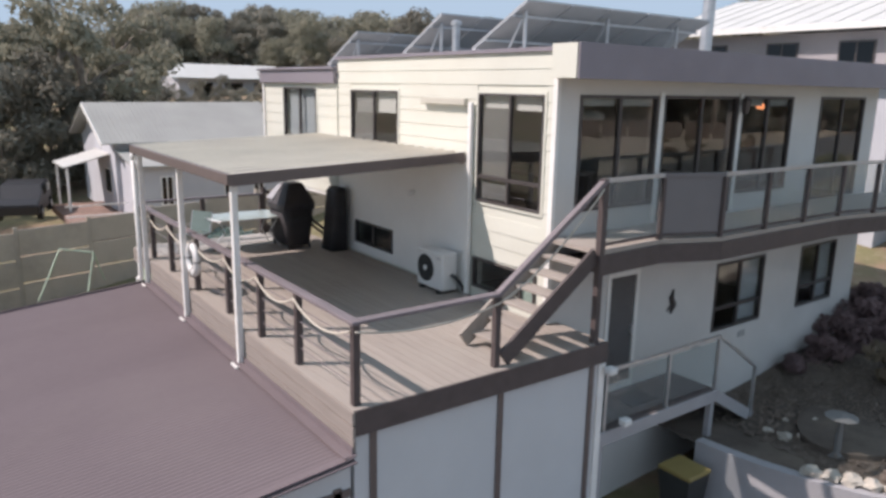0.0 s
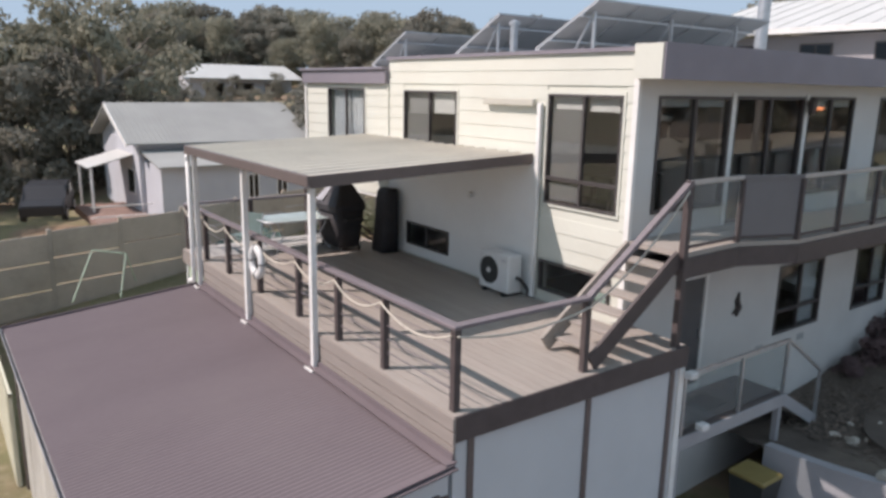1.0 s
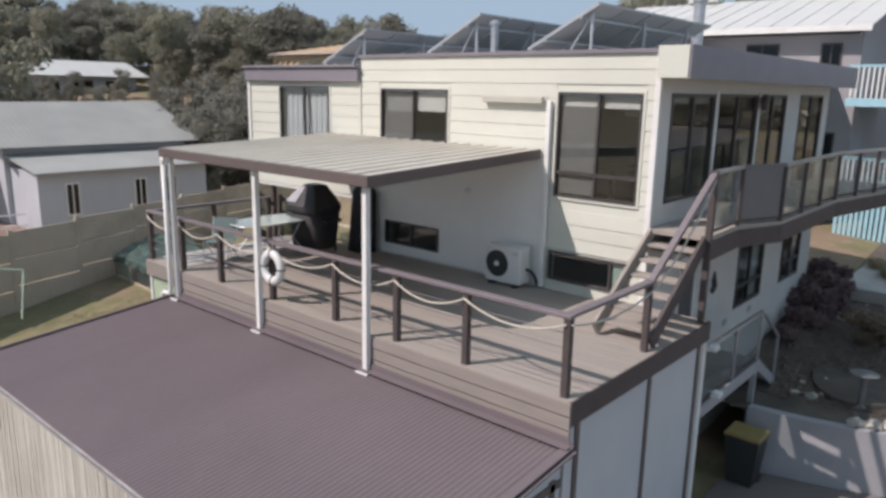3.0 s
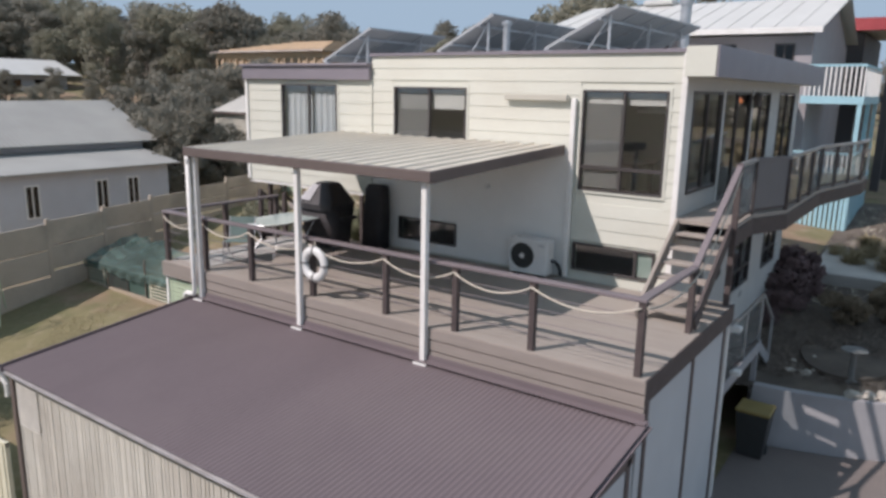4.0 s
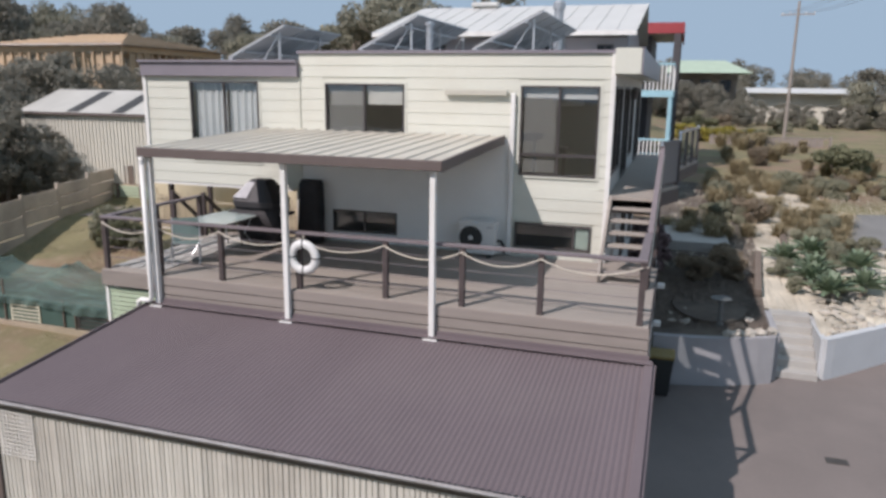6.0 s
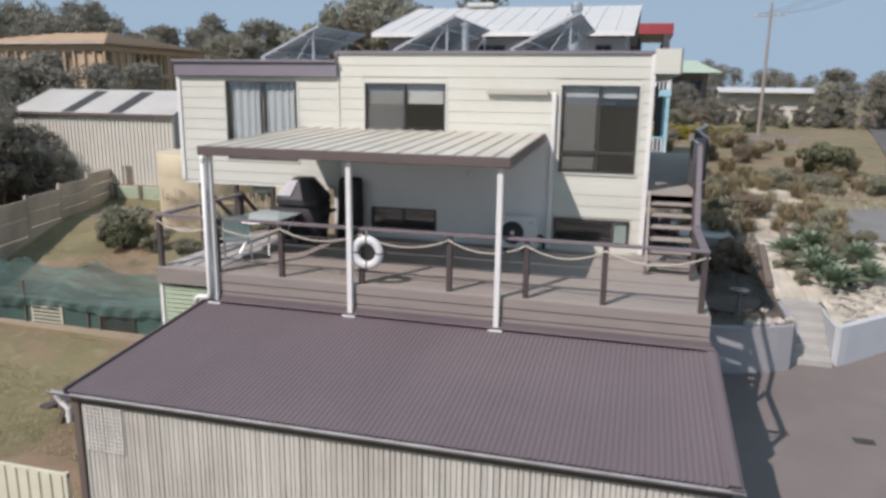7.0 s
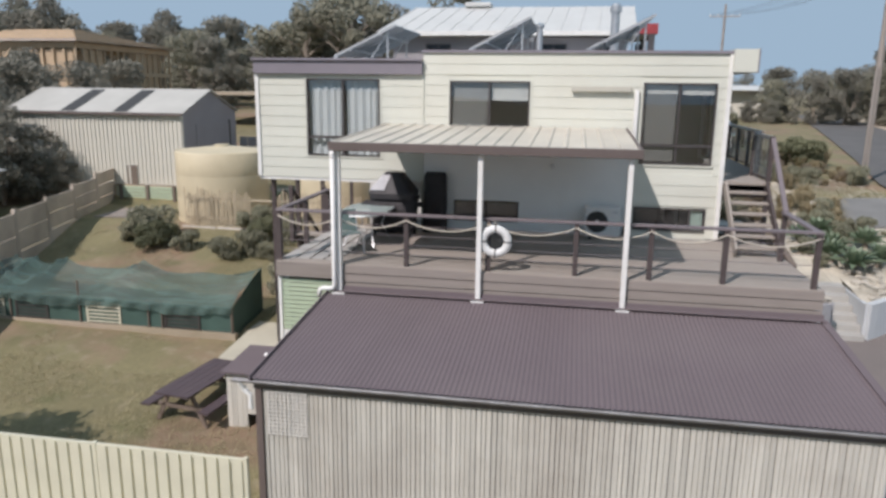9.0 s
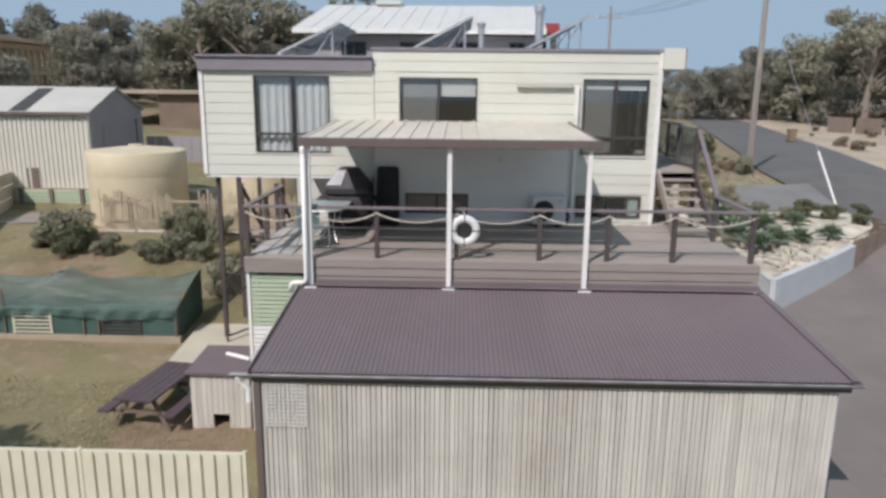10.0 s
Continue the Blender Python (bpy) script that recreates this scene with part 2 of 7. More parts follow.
def ground_sheet():
    xs = [-400, -200, -100, -60, -40] + [-30 + 0.6 * i for i in range(131)] + [50 + 4 * i for i in range(18)] + [124, 150, 190, 250, 330, 450, 900, 2400]
    ys = [-2400, -900, -400, -200, -120, -80, -60, -45, -35, -28, -24] + [-20 + 0.6 * i for i in range(101)] + [42 + 4 * i for i in range(20)] + [125, 150, 200, 300, 450, 900, 2400]
    b = bmesh.new()
    g = [[b.verts.new((x, y, height(x, y) - 0.03 + 0.025 * noise.noise((x * 0.7, y * 0.7, 0)))) for y in ys] for x in xs]
    for i in range(len(xs) - 1):
        for j in range(len(ys) - 1):
            b.faces.new((g[i][j], g[i + 1][j], g[i + 1][j + 1], g[i][j + 1]))
    return b


def ground_material():
    m = mat("dry_ground", (0.19, 0.165, 0.085), 0.95, scale=0.35, amount=0.3, fine=9, bump=0.5)
    nt = m.node_tree
    N, L = nt.nodes, nt.links
    bs = N["Principled BSDF"]
    grass = bs.inputs["Base Color"].links[0].from_socket
    tc = N.new("ShaderNodeTexCoord")
    last = grass
    for sc, lo, hi, col, amt in ((0.3, 0.49, 0.6, (0.25, 0.165, 0.115), 0.8), (0.8, 0.55, 0.72, (0.085, 0.10, 0.035), 0.6), (2.7, 0.55, 0.75, (0.30, 0.25, 0.17), 0.6)):
        n = N.new("ShaderNodeTexNoise")
        n.inputs["Scale"].default_value = sc
        n.inputs["Detail"].default_value = 6
        L.new(tc.outputs["Object"], n.inputs["Vector"])
        r = N.new("ShaderNodeMapRange")
        r.inputs["From Min"].default_value, r.inputs["From Max"].default_value, r.inputs["To Max"].default_value = lo, hi, amt
        L.new(n.outputs["Fac"], r.inputs["Value"])
        mx = N.new("ShaderNodeMix")
        mx.data_type = "RGBA"
        L.new(r.outputs[0], mx.inputs["Factor"])
        L.new(last, mx.inputs["A"])
        mx.inputs["B"].default_value = (*col, 1)
        last = mx.outputs["Result"]
    L.new(last, bs.inputs["Base Color"])
    return m


struct("ground", ground_sheet(), ground_material(), "dry patchy lawn and sandy soil sloping up behind the house", "ground")


def draped(poly_rows, lift):
    """A sheet over the ground between a left and a right edge, given as rows of two plan points."""
    b = bmesh.new()
    rows = []
    for (xa, ya), (xb, yb) in poly_rows:
        r = []
        for k in range(9):
            f = k / 8
            x, y = xa + (xb - xa) * f, ya + (yb - ya) * f
            r.append(b.verts.new((x, y, lerp_table(x, DRV) + lift)))
        rows.append(r)
    for a, c in zip(rows, rows[1:]):
        for k in range(8):
            b.faces.new((a[k], c[k], c[k + 1], a[k + 1]))
    return b


struct("driveway", draped([((x, 6.66 if x < 10.5 else 4.8 if x < 11.6 else wall_edge(x) - 0.05), (x, -9.5)) for x in [-14 + 0.5 * i for i in range(73)]], 0.03), DRIVE, "smooth brown concrete driveway beside the house", "driveway")
struct("road", draped([((x, wall_edge(x) - 0.3), (x, wall_edge(x) - 7.2)) for x in [18 + 2 * i for i in range(52)]], 0.045), ASPHALT, "grey asphalt road running into the distance", "road")

# ---- house ----
FX = 7.53
WINDOWS = {"window_1": (15.38, 17.19, 4.64, 6.45), "window_2": (11.88, 13.72, 5.0, 6.43), "window_3": (7.85, 9.40, 4.66, 6.43), "window_4": (12.05, 13.58, 3.20, 3.69), "window_5": (7.88, 9.44, 3.16, 3.68)}
SIDE_HOLES = {"window_6": (8.0, 9.82, 4.68, 6.44), "glass_door_1": (9.95, 12.08, 4.36, 6.45), "window_7": (12.2, 13.94, 4.68, 6.46), "glass_door_2": (15.0, 16.9, 4.36, 6.47), "door_1": (8.88, 9.68, 1.48, 3.60), "window_8": (11.95, 13.6, 2.0, 3.36), "window_9": (15.0, 16.5, 2.0, 3.36)}
HX1, HY0, HY1, WY1 = 17.5, 7.6, 14.35, 18.45

# front wall core, behind the boards
front_main = free_rects(HY0, HY1, 0.2, 7.05, list(WINDOWS.values()))
bm = bmesh.new()
for a, c, z0, z1 in front_main:
    box(FX + 0.025, FX + 0.2, max(a, HY0 + 0.172), c, z0, z1, bm)
wall_front = struct("wall_front", bm, CREAM, "cream weatherboard front wall of the house", "wall")
bm = bmesh.new()
for a, c, z0, z1 in free_rects(HY1, WY1, 4.1, 6.6, [WINDOWS["window_1"]]):
    box(FX + 0.025, FX + 0.2, a, c, z0, z1, bm)
wall_wing = struct("wall_wing", bm, CREAM, "cream weatherboard wall of the raised wing", "wall")
# side wall towards the driveway
bm = bmesh.new()
for a, c, z0, z1 in free_rects(FX + 0.02, HX1, -0.65, 6.95, list(SIDE_HOLES.values())):
    box(a, c, HY0, HY0 + 0.17, z0, z1, bm)
struct("wall_side", bm, SIDE, "pale painted side wall under the deep plum fascia", "wall")
struct("wall_back", box(HX1 - 0.2, HX1, HY0 + 0.17, WY1, 0.4, 6.9), SIDE, "plain painted back wall", "wall")
struct("wall_wing_side", box(FX + 0.2, HX1 - 0.2, WY1 - 0.17, WY1, 4.1, 6.6), CREAM, "cream side wall of the raised wing", "wall")
struct("wall_lower_end", box(FX + 0.2, HX1 - 0.2, 14.42, 14.6, 0.3, 4.1), SIDE, "pale end wall under the raised wing", "wall")
struct("wall_inner", box(9.9, 10.0, HY0 + 0.17, WY1 - 0.17, 4.42, 6.6), ROOMWALL, "plain inner partition wall", "wall")
struct("floor_upper", box(FX + 0.2, HX1 - 0.2, HY0 + 0.17, WY1 - 0.17, 4.1, 4.33), CARPET, "dark carpeted upper floor", "floor")
struct("floor_lower", box(FX + 0.2, HX1 - 0.2, HY0 + 0.17, 14.42, 1.2, 1.46), CARPET, "dark lower floor", "floor")
struct("ceiling", box(FX + 0.2, HX1 - 0.2, HY0 + 0.17, WY1 - 0.17, 6.56, 6.64), ROOMWALL, "plain white ceiling", "ceiling")
struct("soffit", box(FX + 0.02, HX1, 14.6, WY1, 4.02, 4.1), WHITE, "white soffit under the raised wing", "soffit")
bm = box(FX + 0.1, HX1, HY0, HY1, 6.95, 7.03)
struct("roof_main", bm, ALU, "low grey steel roof behind the parapet", "roof")
struct("roof_wing", box(FX + 0.06, HX1, HY1, WY1, 6.6, 6.8), ALU, "low grey steel roof of the wing", "roof")
struct("trim_parapet", box(FX - 0.04, FX + 0.24, HY0 - 0.02, HY1 + 0.03, 7.05, 7.11), PLUM, "thin plum parapet capping", "trim")
struct("trim_wing_fascia", box(FX - 0.1, FX + 0.055, HY1 + 0.0, WY1 + 0.03, 6.55, 6.85, bevel=0.01), PLUM, "plum fascia of the wing", "trim")
struct("trim_wing_gutter", box(FX - 0.16, FX + 0.055, HY1 + 0.0, WY1 + 0.06, 6.852, 6.91, bevel=0.012), PLUM, "plum gutter lip along the wing roof", "trim")
struct("trim_wing_side_fascia", box(FX + 0.055, HX1, WY1 + 0.003, WY1 + 0.03, 6.55, 6.88), PLUM, "plum side fascia of the wing", "trim")
struct("trim_side_fascia", box(FX - 0.13, HX1 + 0.3, 7.08, 7.11, 6.66, 7.15), PLUM, "deep plum fascia over the balcony", "trim")
struct("eaves_box", box(FX - 0.15, HX1 + 0.3, 7.115, HY0 - 0.004, 6.67, 7.14), CREAM, "boxed cream eaves over the balcony", "eaves")
struct("trim_corner", box(FX - 0.03, FX + 0.04, HY0 - 0.03, HY0 + 0.06, 2.99, 7.04), WHITE, "white corner board", "trim")
struct("trim_corner_left", box(FX - 0.03, FX + 0.04, WY1 - 0.06, WY1 + 0.03, 4.1, 6.55), WHITE, "white corner board of the wing", "trim")
struct("trim_joint", box(FX - 0.02, FX + 0.02, HY1 - 0.025, HY1 + 0.025, 4.1, 6.55), CREAM, "cream joint cover between wing and main house", "trim")

# weatherboards as overlapping boards
def boards(parent, u0, u1, z0, z1, holes, step=0.235):
    n = int(round((z1 - z0) / step))
    for k in range(n):
        za, zb = z0 + (z1 - z0) * k / n, z0 + (z1 - z0) * (k + 1) / n
        cuts = sorted((h[0] - 0.05, h[1] + 0.05) for h in holes if h[2] - 0.05 < zb - 0.02 and h[3] + 0.05 > za + 0.02)
        u = u0
        spans = []
        for lo, hi in cuts:
            if lo > u:
                spans.append((u, lo))
            u = max(u, hi)
        if u < u1:
            spans.append((u, u1))
        for a, c in spans:
            b = bmesh.new()
            sec = ((FX + 0.024, za - 0.012), (FX + 0.002, za - 0.008), (FX + 0.013, zb - 0.004), (FX + 0.024, zb - 0.004))
            A = [b.verts.new((x, a, z)) for x, z in sec]
            B = [b.verts.new((x, c, z)) for x, z in sec]
            b.faces.new(A)
            b.faces.new(B[::-1])
            for i in range(4):
                b.faces.new((A[i], B[i], B[(i + 1) % 4], A[(i + 1) % 4]))
            part("board", b, CREAM, parent)


boards(wall_front, HY0 + 0.06, HY1 - 0.025, 3.02, 7.05, list(WINDOWS.values()) + [(9.63, 14.4, 2.9, 5.33)])
SHEET = mat("white_painted_sheet", (0.77, 0.77, 0.745), 0.6, scale=1.0, amount=0.04, fine=40, bump=0.04, stain=(0.62, 0.62, 0.60), stain_amount=0.3)
for a, c, z0, z1 in free_rects(9.58, HY1 - 0.03, 3.0, 5.38, [WINDOWS["window_4"]]):
    part("wall_sheet", box(FX - 0.002, FX + 0.022, a, c, z0, z1), SHEET, wall_front, "smooth white painted sheet")
boards(wall_wing, HY1 + 0.025, WY1 - 0.06, 4.1, 6.55, [WINDOWS["window_1"]])


def front_window(name, rect, label, transom=None, mull=0.5, surround=True):
    y0, y1, z0, z1 = rect
    w = thing(name, (FX, (y0 + y1) / 2, z0), label, "window", kind="structure")
    f = 0.036
    for nm, r in (("frame_top", (y0, y1, z1 - f, z1)), ("frame_bottom", (y0, y1, z0, z0 + f)), ("frame_side", (y0, y0 + f, z0 + f, z1 - f)), ("frame_side", (y1 - f, y1, z0 + f, z1 - f))):
        part(nm, box(FX - 0.02, FX + 0.07, *r), FRAME, w)
    ym = y0 + (y1 - y0) * mull
    zt = transom or z0
    part("mullion", box(FX - 0.01, FX + 0.05, ym - 0.022, ym + 0.022, z0 + f, z1 - f), FRAME, w)
    if transom:
        part("transom", box(FX - 0.012, FX + 0.052, y0 + f, ym - 0.03, zt - 0.03, zt + 0.03), FRAME, w)
        part("transom", box(FX - 0.012, FX + 0.052, ym + 0.03, y1 - f, zt - 0.03, zt + 0.03), FRAME, w)
    for a, c in ((y0 + f, ym - 0.022), (ym + 0.022, y1 - f)):
        p = part("pane", box(FX + 0.018, FX + 0.024, a, c, z0 + f, z1 - f), GLASS, w)
        p.visible_shadow = False
    if surround:
        for r in ((y0 - 0.05, y1 + 0.05, z1, z1 + 0.05), (y0 - 0.05, y1 + 0.05, z0 - 0.05, z0), (y0 - 0.05, y0, z0, z1), (y1, y1 + 0.05, z0, z1)):
            part("surround", box(FX - 0.008, FX + 0.026, *r), CREAM, w)
    return w


CURTAIN = mat("sheer_curtain", (0.72, 0.76, 0.78), 0.9, scale=3, amount=0.06, bump=0.1)
BLIND = mat("roller_blind", (0.74, 0.73, 0.69), 0.8, scale=3, amount=0.04, bump=0.05)
GREYBLIND = mat("grey_screen", (0.36, 0.36, 0.35), 0.8, scale=3, amount=0.06, bump=0.05)
FLYSCREEN = mat("grey_fly_screen", (0.20, 0.20, 0.195), 0.8, scale=3, amount=0.06, fine=200, bump=0.1)
front_window("window_1", WINDOWS["window_1"], "dark aluminium sliding window with pale curtains drawn", 5.08)
front_window("window_2", WINDOWS["window_2"], "dark aluminium sliding window with white blind half down", None)
front_window("window_3", WINDOWS["window_3"], "tall dark aluminium window with short white blinds", 5.08)
front_window("window_4", WINDOWS["window_4"], "low dark basement window above the deck", None, surround=False)
front_window("window_5", WINDOWS["window_5"], "low dark basement window beside the stair", None, surround=False, mull=0.22)


def curtain(y0, y1, z0, z1, x, label):
    b = bmesh.new()
    n = int((y1 - y0) / 0.02)
    vs = []
    for k in range(n + 1):
        y = y0 + (y1 - y0) * k / n
        dx = 0.03 * math.sin(k * 0.8 + 1.3 * math.sin(k * 0.13)) + 0.01 * math.sin(k * 2.1)
        vs.append([b.verts.new((x + dx * s, y, z)) for z, s in ((z1, 0.5), ((z0 + z1) / 2, 1), (z0, 1.2))])
    for a, c in zip(vs, vs[1:]):
        for i in range(2):
            b.faces.new((a[i], c[i], c[i + 1], a[i + 1]))
    ob = part("curtain", b, CURTAIN, None, "", smooth=True)
    return tagged(ob, label, "curtain")


for y0, y1, z0, z1 in ((12.85, 13.66, 5.05, 5.98), (8.68, 9.34, 4.72, 6.2)):
    fs = part("fly_screen", box(FX + 0.05, FX + 0.054, y0, y1, z0, z1), FLYSCREEN)
    tagged(fs, "grey mesh fly screen behind the sliding pane", "fly screen", "fly screens")
curtain(15.42, 16.22, 4.6, 6.5, FX + 0.14, "pale sheer curtain drawn across the window")
curtain(16.3, 17.16, 4.6, 6.5, FX + 0.14, "pale sheer curtain drawn across the window")


def blind(y0, y1, z0, z1, material, label):
    t = thing("roller_blind", (FX + 0.1, (y0 + y1) / 2, z1), label, "blind")
    part("cloth", box(FX + 0.085, FX + 0.089, y0, y1, z0, z1), material, t)
    part("roller", tube([(FX + 0.115, y0, z1), (FX + 0.115, y1, z1)], 0.022), ALU, t)
    part("bottom_bar", box(FX + 0.08, FX + 0.094, y0, y1, z0 - 0.02, z0), material, t)


blind(11.92, 12.76, 6.02, 6.42, BLIND, "white roller blind half lowered in the window")
blind(12.82, 13.68, 5.98, 6.42, GREYBLIND, "grey roller blind half lowered in the window")
blind(7.9, 8.58, 6.2, 6.42, BLIND, "short white roller blind rolled high")
blind(8.66, 9.36, 6.2, 6.42, BLIND, "short white roller blind rolled high")

SEAFOAM = mat("pale_green_board", (0.42, 0.52, 0.46), 0.7, scale=4, amount=0.08, bump=0.05)
tagged(part("window_board", box(FX + 0.04, FX + 0.06, 7.93, 8.2, 3.2, 3.66), SEAFOAM), "pale green board behind the low window", "board")

# side openings
def side_window(name, rect, label, mulls=(0.5,), transom=None, category="window"):
    x0, x1, z0, z1 = rect
    w = thing(name, ((x0 + x1) / 2, HY0, z0), label, category, kind="structure")
    f = 0.05
    for nm, r in (("frame_top", (x0, x1, z1 - f, z1)), ("frame_bottom", (x0, x1, z0, z0 + f)), ("frame_side", (x0, x0 + f, z0 + f, z1 - f)), ("frame_side", (x1 - f, x1, z0 + f, z1 - f))):
        part(nm, box(r[0], r[1], HY0 - 0.02, HY0 + 0.08, r[2], r[3]), FRAME, w)
    xs = [x0 + f] + [x0 + (x1 - x0) * m for m in mulls] + [x1 - f]
    for x in xs[1:-1]:
        part("mullion", box(x - 0.03, x + 0.03, HY0 - 0.01, HY0 + 0.06, z0 + f, z1 - f), FRAME, w)
    for a, c in zip(xs, xs[1:]):
        p = part("pane", box(a, c, HY0 + 0.02, HY0 + 0.026, z0 + f, z1 - f), GLASS, w)
        p.visible_shadow = False
    if transom:
        part("transom", box(x0 + f, x1 - f, HY0 - 0.012, HY0 + 0.062, transom - 0.03, transom + 0.03), FRAME, w)
    return w


side_window("window_6", SIDE_HOLES["window_6"], "wide dark aluminium window beside the balcony")
side_window("glass_door_1", SIDE_HOLES["glass_door_1"], "dark aluminium sliding glass door to the balcony", category="door")
side_window("window_7", SIDE_HOLES["window_7"], "dark aluminium window over the balcony")
side_window("glass_door_2", SIDE_HOLES["glass_door_2"], "dark aluminium sliding glass door at the balcony end", category="door")
side_window("window_8", SIDE_HOLES["window_8"], "lower floor window with dark aluminium frame", transom=2.45)
side_window("window_9", SIDE_HOLES["window_9"], "lower floor window with dark aluminium frame", transom=2.45)
for k, (a, c) in enumerate(((9.83, 9.94), (12.09, 12.19))):
    struct("trim_post_%d" % (k + 1), box(a, c, HY0 - 0.03, HY0 - 0.004, 4.36, 6.5), WHITE, "white post between glass doors", "trim")

for x0, x1 in ((8.05, 8.85), (8.95, 9.77), (12.25, 13.0), (13.1, 13.9)):
    t = thing("roller_blind", ((x0 + x1) / 2, HY0 + 0.1, 6.4), "narrow pale roller blind rolled up high", "blind", "side blinds")
    part("cloth", box(x0, x1, HY0 + 0.085, HY0 + 0.089, 6.28, 6.4), BLIND, t)
    part("roller", tube([(x0, HY0 + 0.11, 6.4), (x1, HY0 + 0.11, 6.4)], 0.02), ALU, t)
pend = thing("pendant_lamp", (9.3, 8.7, 6.0), "white oval pendant lampshade hanging in the room", "lamp")
part("shade", tube([(9.3, 8.7, 6.02), (9.3, 8.7, 6.1), (9.3, 8.7, 6.16), (9.3, 8.7, 6.2)], [0.32, 0.34, 0.22, 0.06], seg=24), WHITE, pend, smooth=True)
part("cord", tube([(9.3, 8.7, 6.2), (9.3, 8.7, 6.56)], 0.01, seg=6), FRAME, pend)
# amber glints reflected in the glass, added as small glowing shapes
AMBER = mat("amber_glint_glow", (0.8, 0.3, 0.12), 0.3, scale=4, amount=0.1, bump=0.0)
AMBER.node_tree.nodes["Principled BSDF"].inputs["Emission Color"].default_value = (1.0, 0.36, 0.14, 1)
AMBER.node_tree.nodes["Principled BSDF"].inputs["Emission Strength"].default_value = 1.2
for x in (10.38, 14.0):
    lp = thing("amber_pendant", (x, 8.3, 6.2), "small glowing amber shape added for a glint in the glass", "lamp", "amber pendants")
    part("shade", tube([(x, 8.3, 6.2), (x, 8.3, 6.26), (x, 8.3, 6.33)], [0.07, 0.09, 0.03], seg=14), AMBER, lp, smooth=True)
    part("cord", tube([(x, 8.3, 6.33), (x, 8.3, 6.56)], 0.006, seg=5), FRAME, lp)
dt = thing("dining_table", (9.0, 9.3, 4.33), "brown timber dining table behind the window", "table")
part("tabletop", box(8.4, 9.7, 8.7, 10.3, 5.05, 5.1, bevel=0.01), SKIRT, dt)
for x, y in ((8.5, 8.8), (9.6, 8.8), (8.5, 10.2), (9.6, 10.2)):
    part("leg", box(x - 0.04, x + 0.04, y - 0.04, y + 0.04, 4.335, 5.05), SKIRT, dt)
for x0, x1, z0, z1 in ((12.85, 13.55, 2.05, 3.32), (15.85, 16.45, 2.05, 3.32)):
    cc = part("curtain", box(x0, x1, HY0 + 0.1, HY0 + 0.11, z0, z1), CURTAIN)
    tagged(cc, "pale curtain behind the lower window", "curtain")
orn = thing("wall_ornament", (10.62, HY0, 2.6), "small dark metal ornament on the lower wall", "ornament")
part("body", tube([(10.62, HY0 - 0.02, 2.62), (10.66, HY0 - 0.03, 2.78), (10.6, HY0 - 0.03, 2.92), (10.65, HY0 - 0.02, 3.06)], [0.02, 0.06, 0.05, 0.02], seg=8), FRAME, orn)
for s in (-1, 1):
    part("limb", tube([(10.63, HY0 - 0.03, 2.8), (10.63 + 0.13 * s, HY0 - 0.02, 2.74 + 0.06 * s)], 0.014, seg=6), FRAME, orn)
for x, z in ((11.4, 1.75), (12.9, 1.72)):
    v = part("wall_vent", box(x, x + 0.24, HY0 - 0.012, HY0 - 0.002, z, z + 0.13), GREYBLIND)
    tagged(v, "small grey vent grille low on the wall", "vent", "wall vents")

d = thing("door_1", (9.28, HY0, 1.48), "lower entry door with dark mesh panel and white frame", "door", kind="structure")
MESH = mat("dark_security_mesh", (0.10, 0.095, 0.095), 0.7, scale=8, amount=0.1, fine=200, bump=0.2)
for r in ((8.88, 8.96, 1.48, 3.6), (9.6, 9.68, 1.48, 3.6), (8.96, 9.6, 3.5, 3.6), (8.96, 9.6, 1.48, 1.6)):
    part("frame", box(r[0], r[1], HY0 - 0.03, HY0 + 0.05, r[2], r[3]), WHITE, d)
leaf = part("leaf", box(8.96, 9.6, HY0, HY0 + 0.03, 1.6, 3.5), MESH, d)
part("handle", box(9.53, 9.57, HY0 - 0.05, HY0, 2.45, 2.6, bevel=0.01), ALU, leaf)

# ---- balcony ----
BALC = [(7.52, 6.6), (8.9, 6.65), (9.9, 6.28), (13.6, 6.28), (16.6, 5.75), (17.8, 5.75), (17.8, 7.59), (7.52, 7.59)]
bal = thing("balcony", (12, 6.9, 4.0), "raised timber balcony with dark fascia along the house", "balcony", kind="structure")
part("floor", prism(BALC, 4.26, 4.33), DECK, bal)
for (xa, ya), (xb, yb) in zip(BALC[:6], BALC[1:6]):
    part("fascia", beam((xa, ya, 4.11), (xb, yb, 4.11), 0.05, 0.29), DARKWOOD, bal)
for x in (9.0, 11.0, 13.0, 15.0, 17.0):
    part("joist", box(x - 0.025, x + 0.025, 6.7, 7.59, 4.05, 4.25), DARKWOOD, bal)
part("soffit_sheet", prism([(x, y + 0.05 if y < 7 else y) for x, y in BALC], 4.0, 4.04), DARKWOOD, bal)
bail = thing("glass_balustrade", (8.9, 6.6, 4.33), "balustrade of clear glass panels and dark posts on the balcony", "balustrade")
SCREEN = mat("grey_privacy_screen", (0.15, 0.145, 0.15), 0.5, scale=3, amount=0.06, bump=0.02)
runs = [((7.58, 6.63), (8.9, 6.68), 1), ((8.9, 6.68), (9.9, 6.31), 1), ((9.9, 6.31), (13.6, 6.31), 3), ((13.6, 6.31), (16.6, 5.79), 3), ((16.6, 5.79), (17.75, 5.79), 1)]
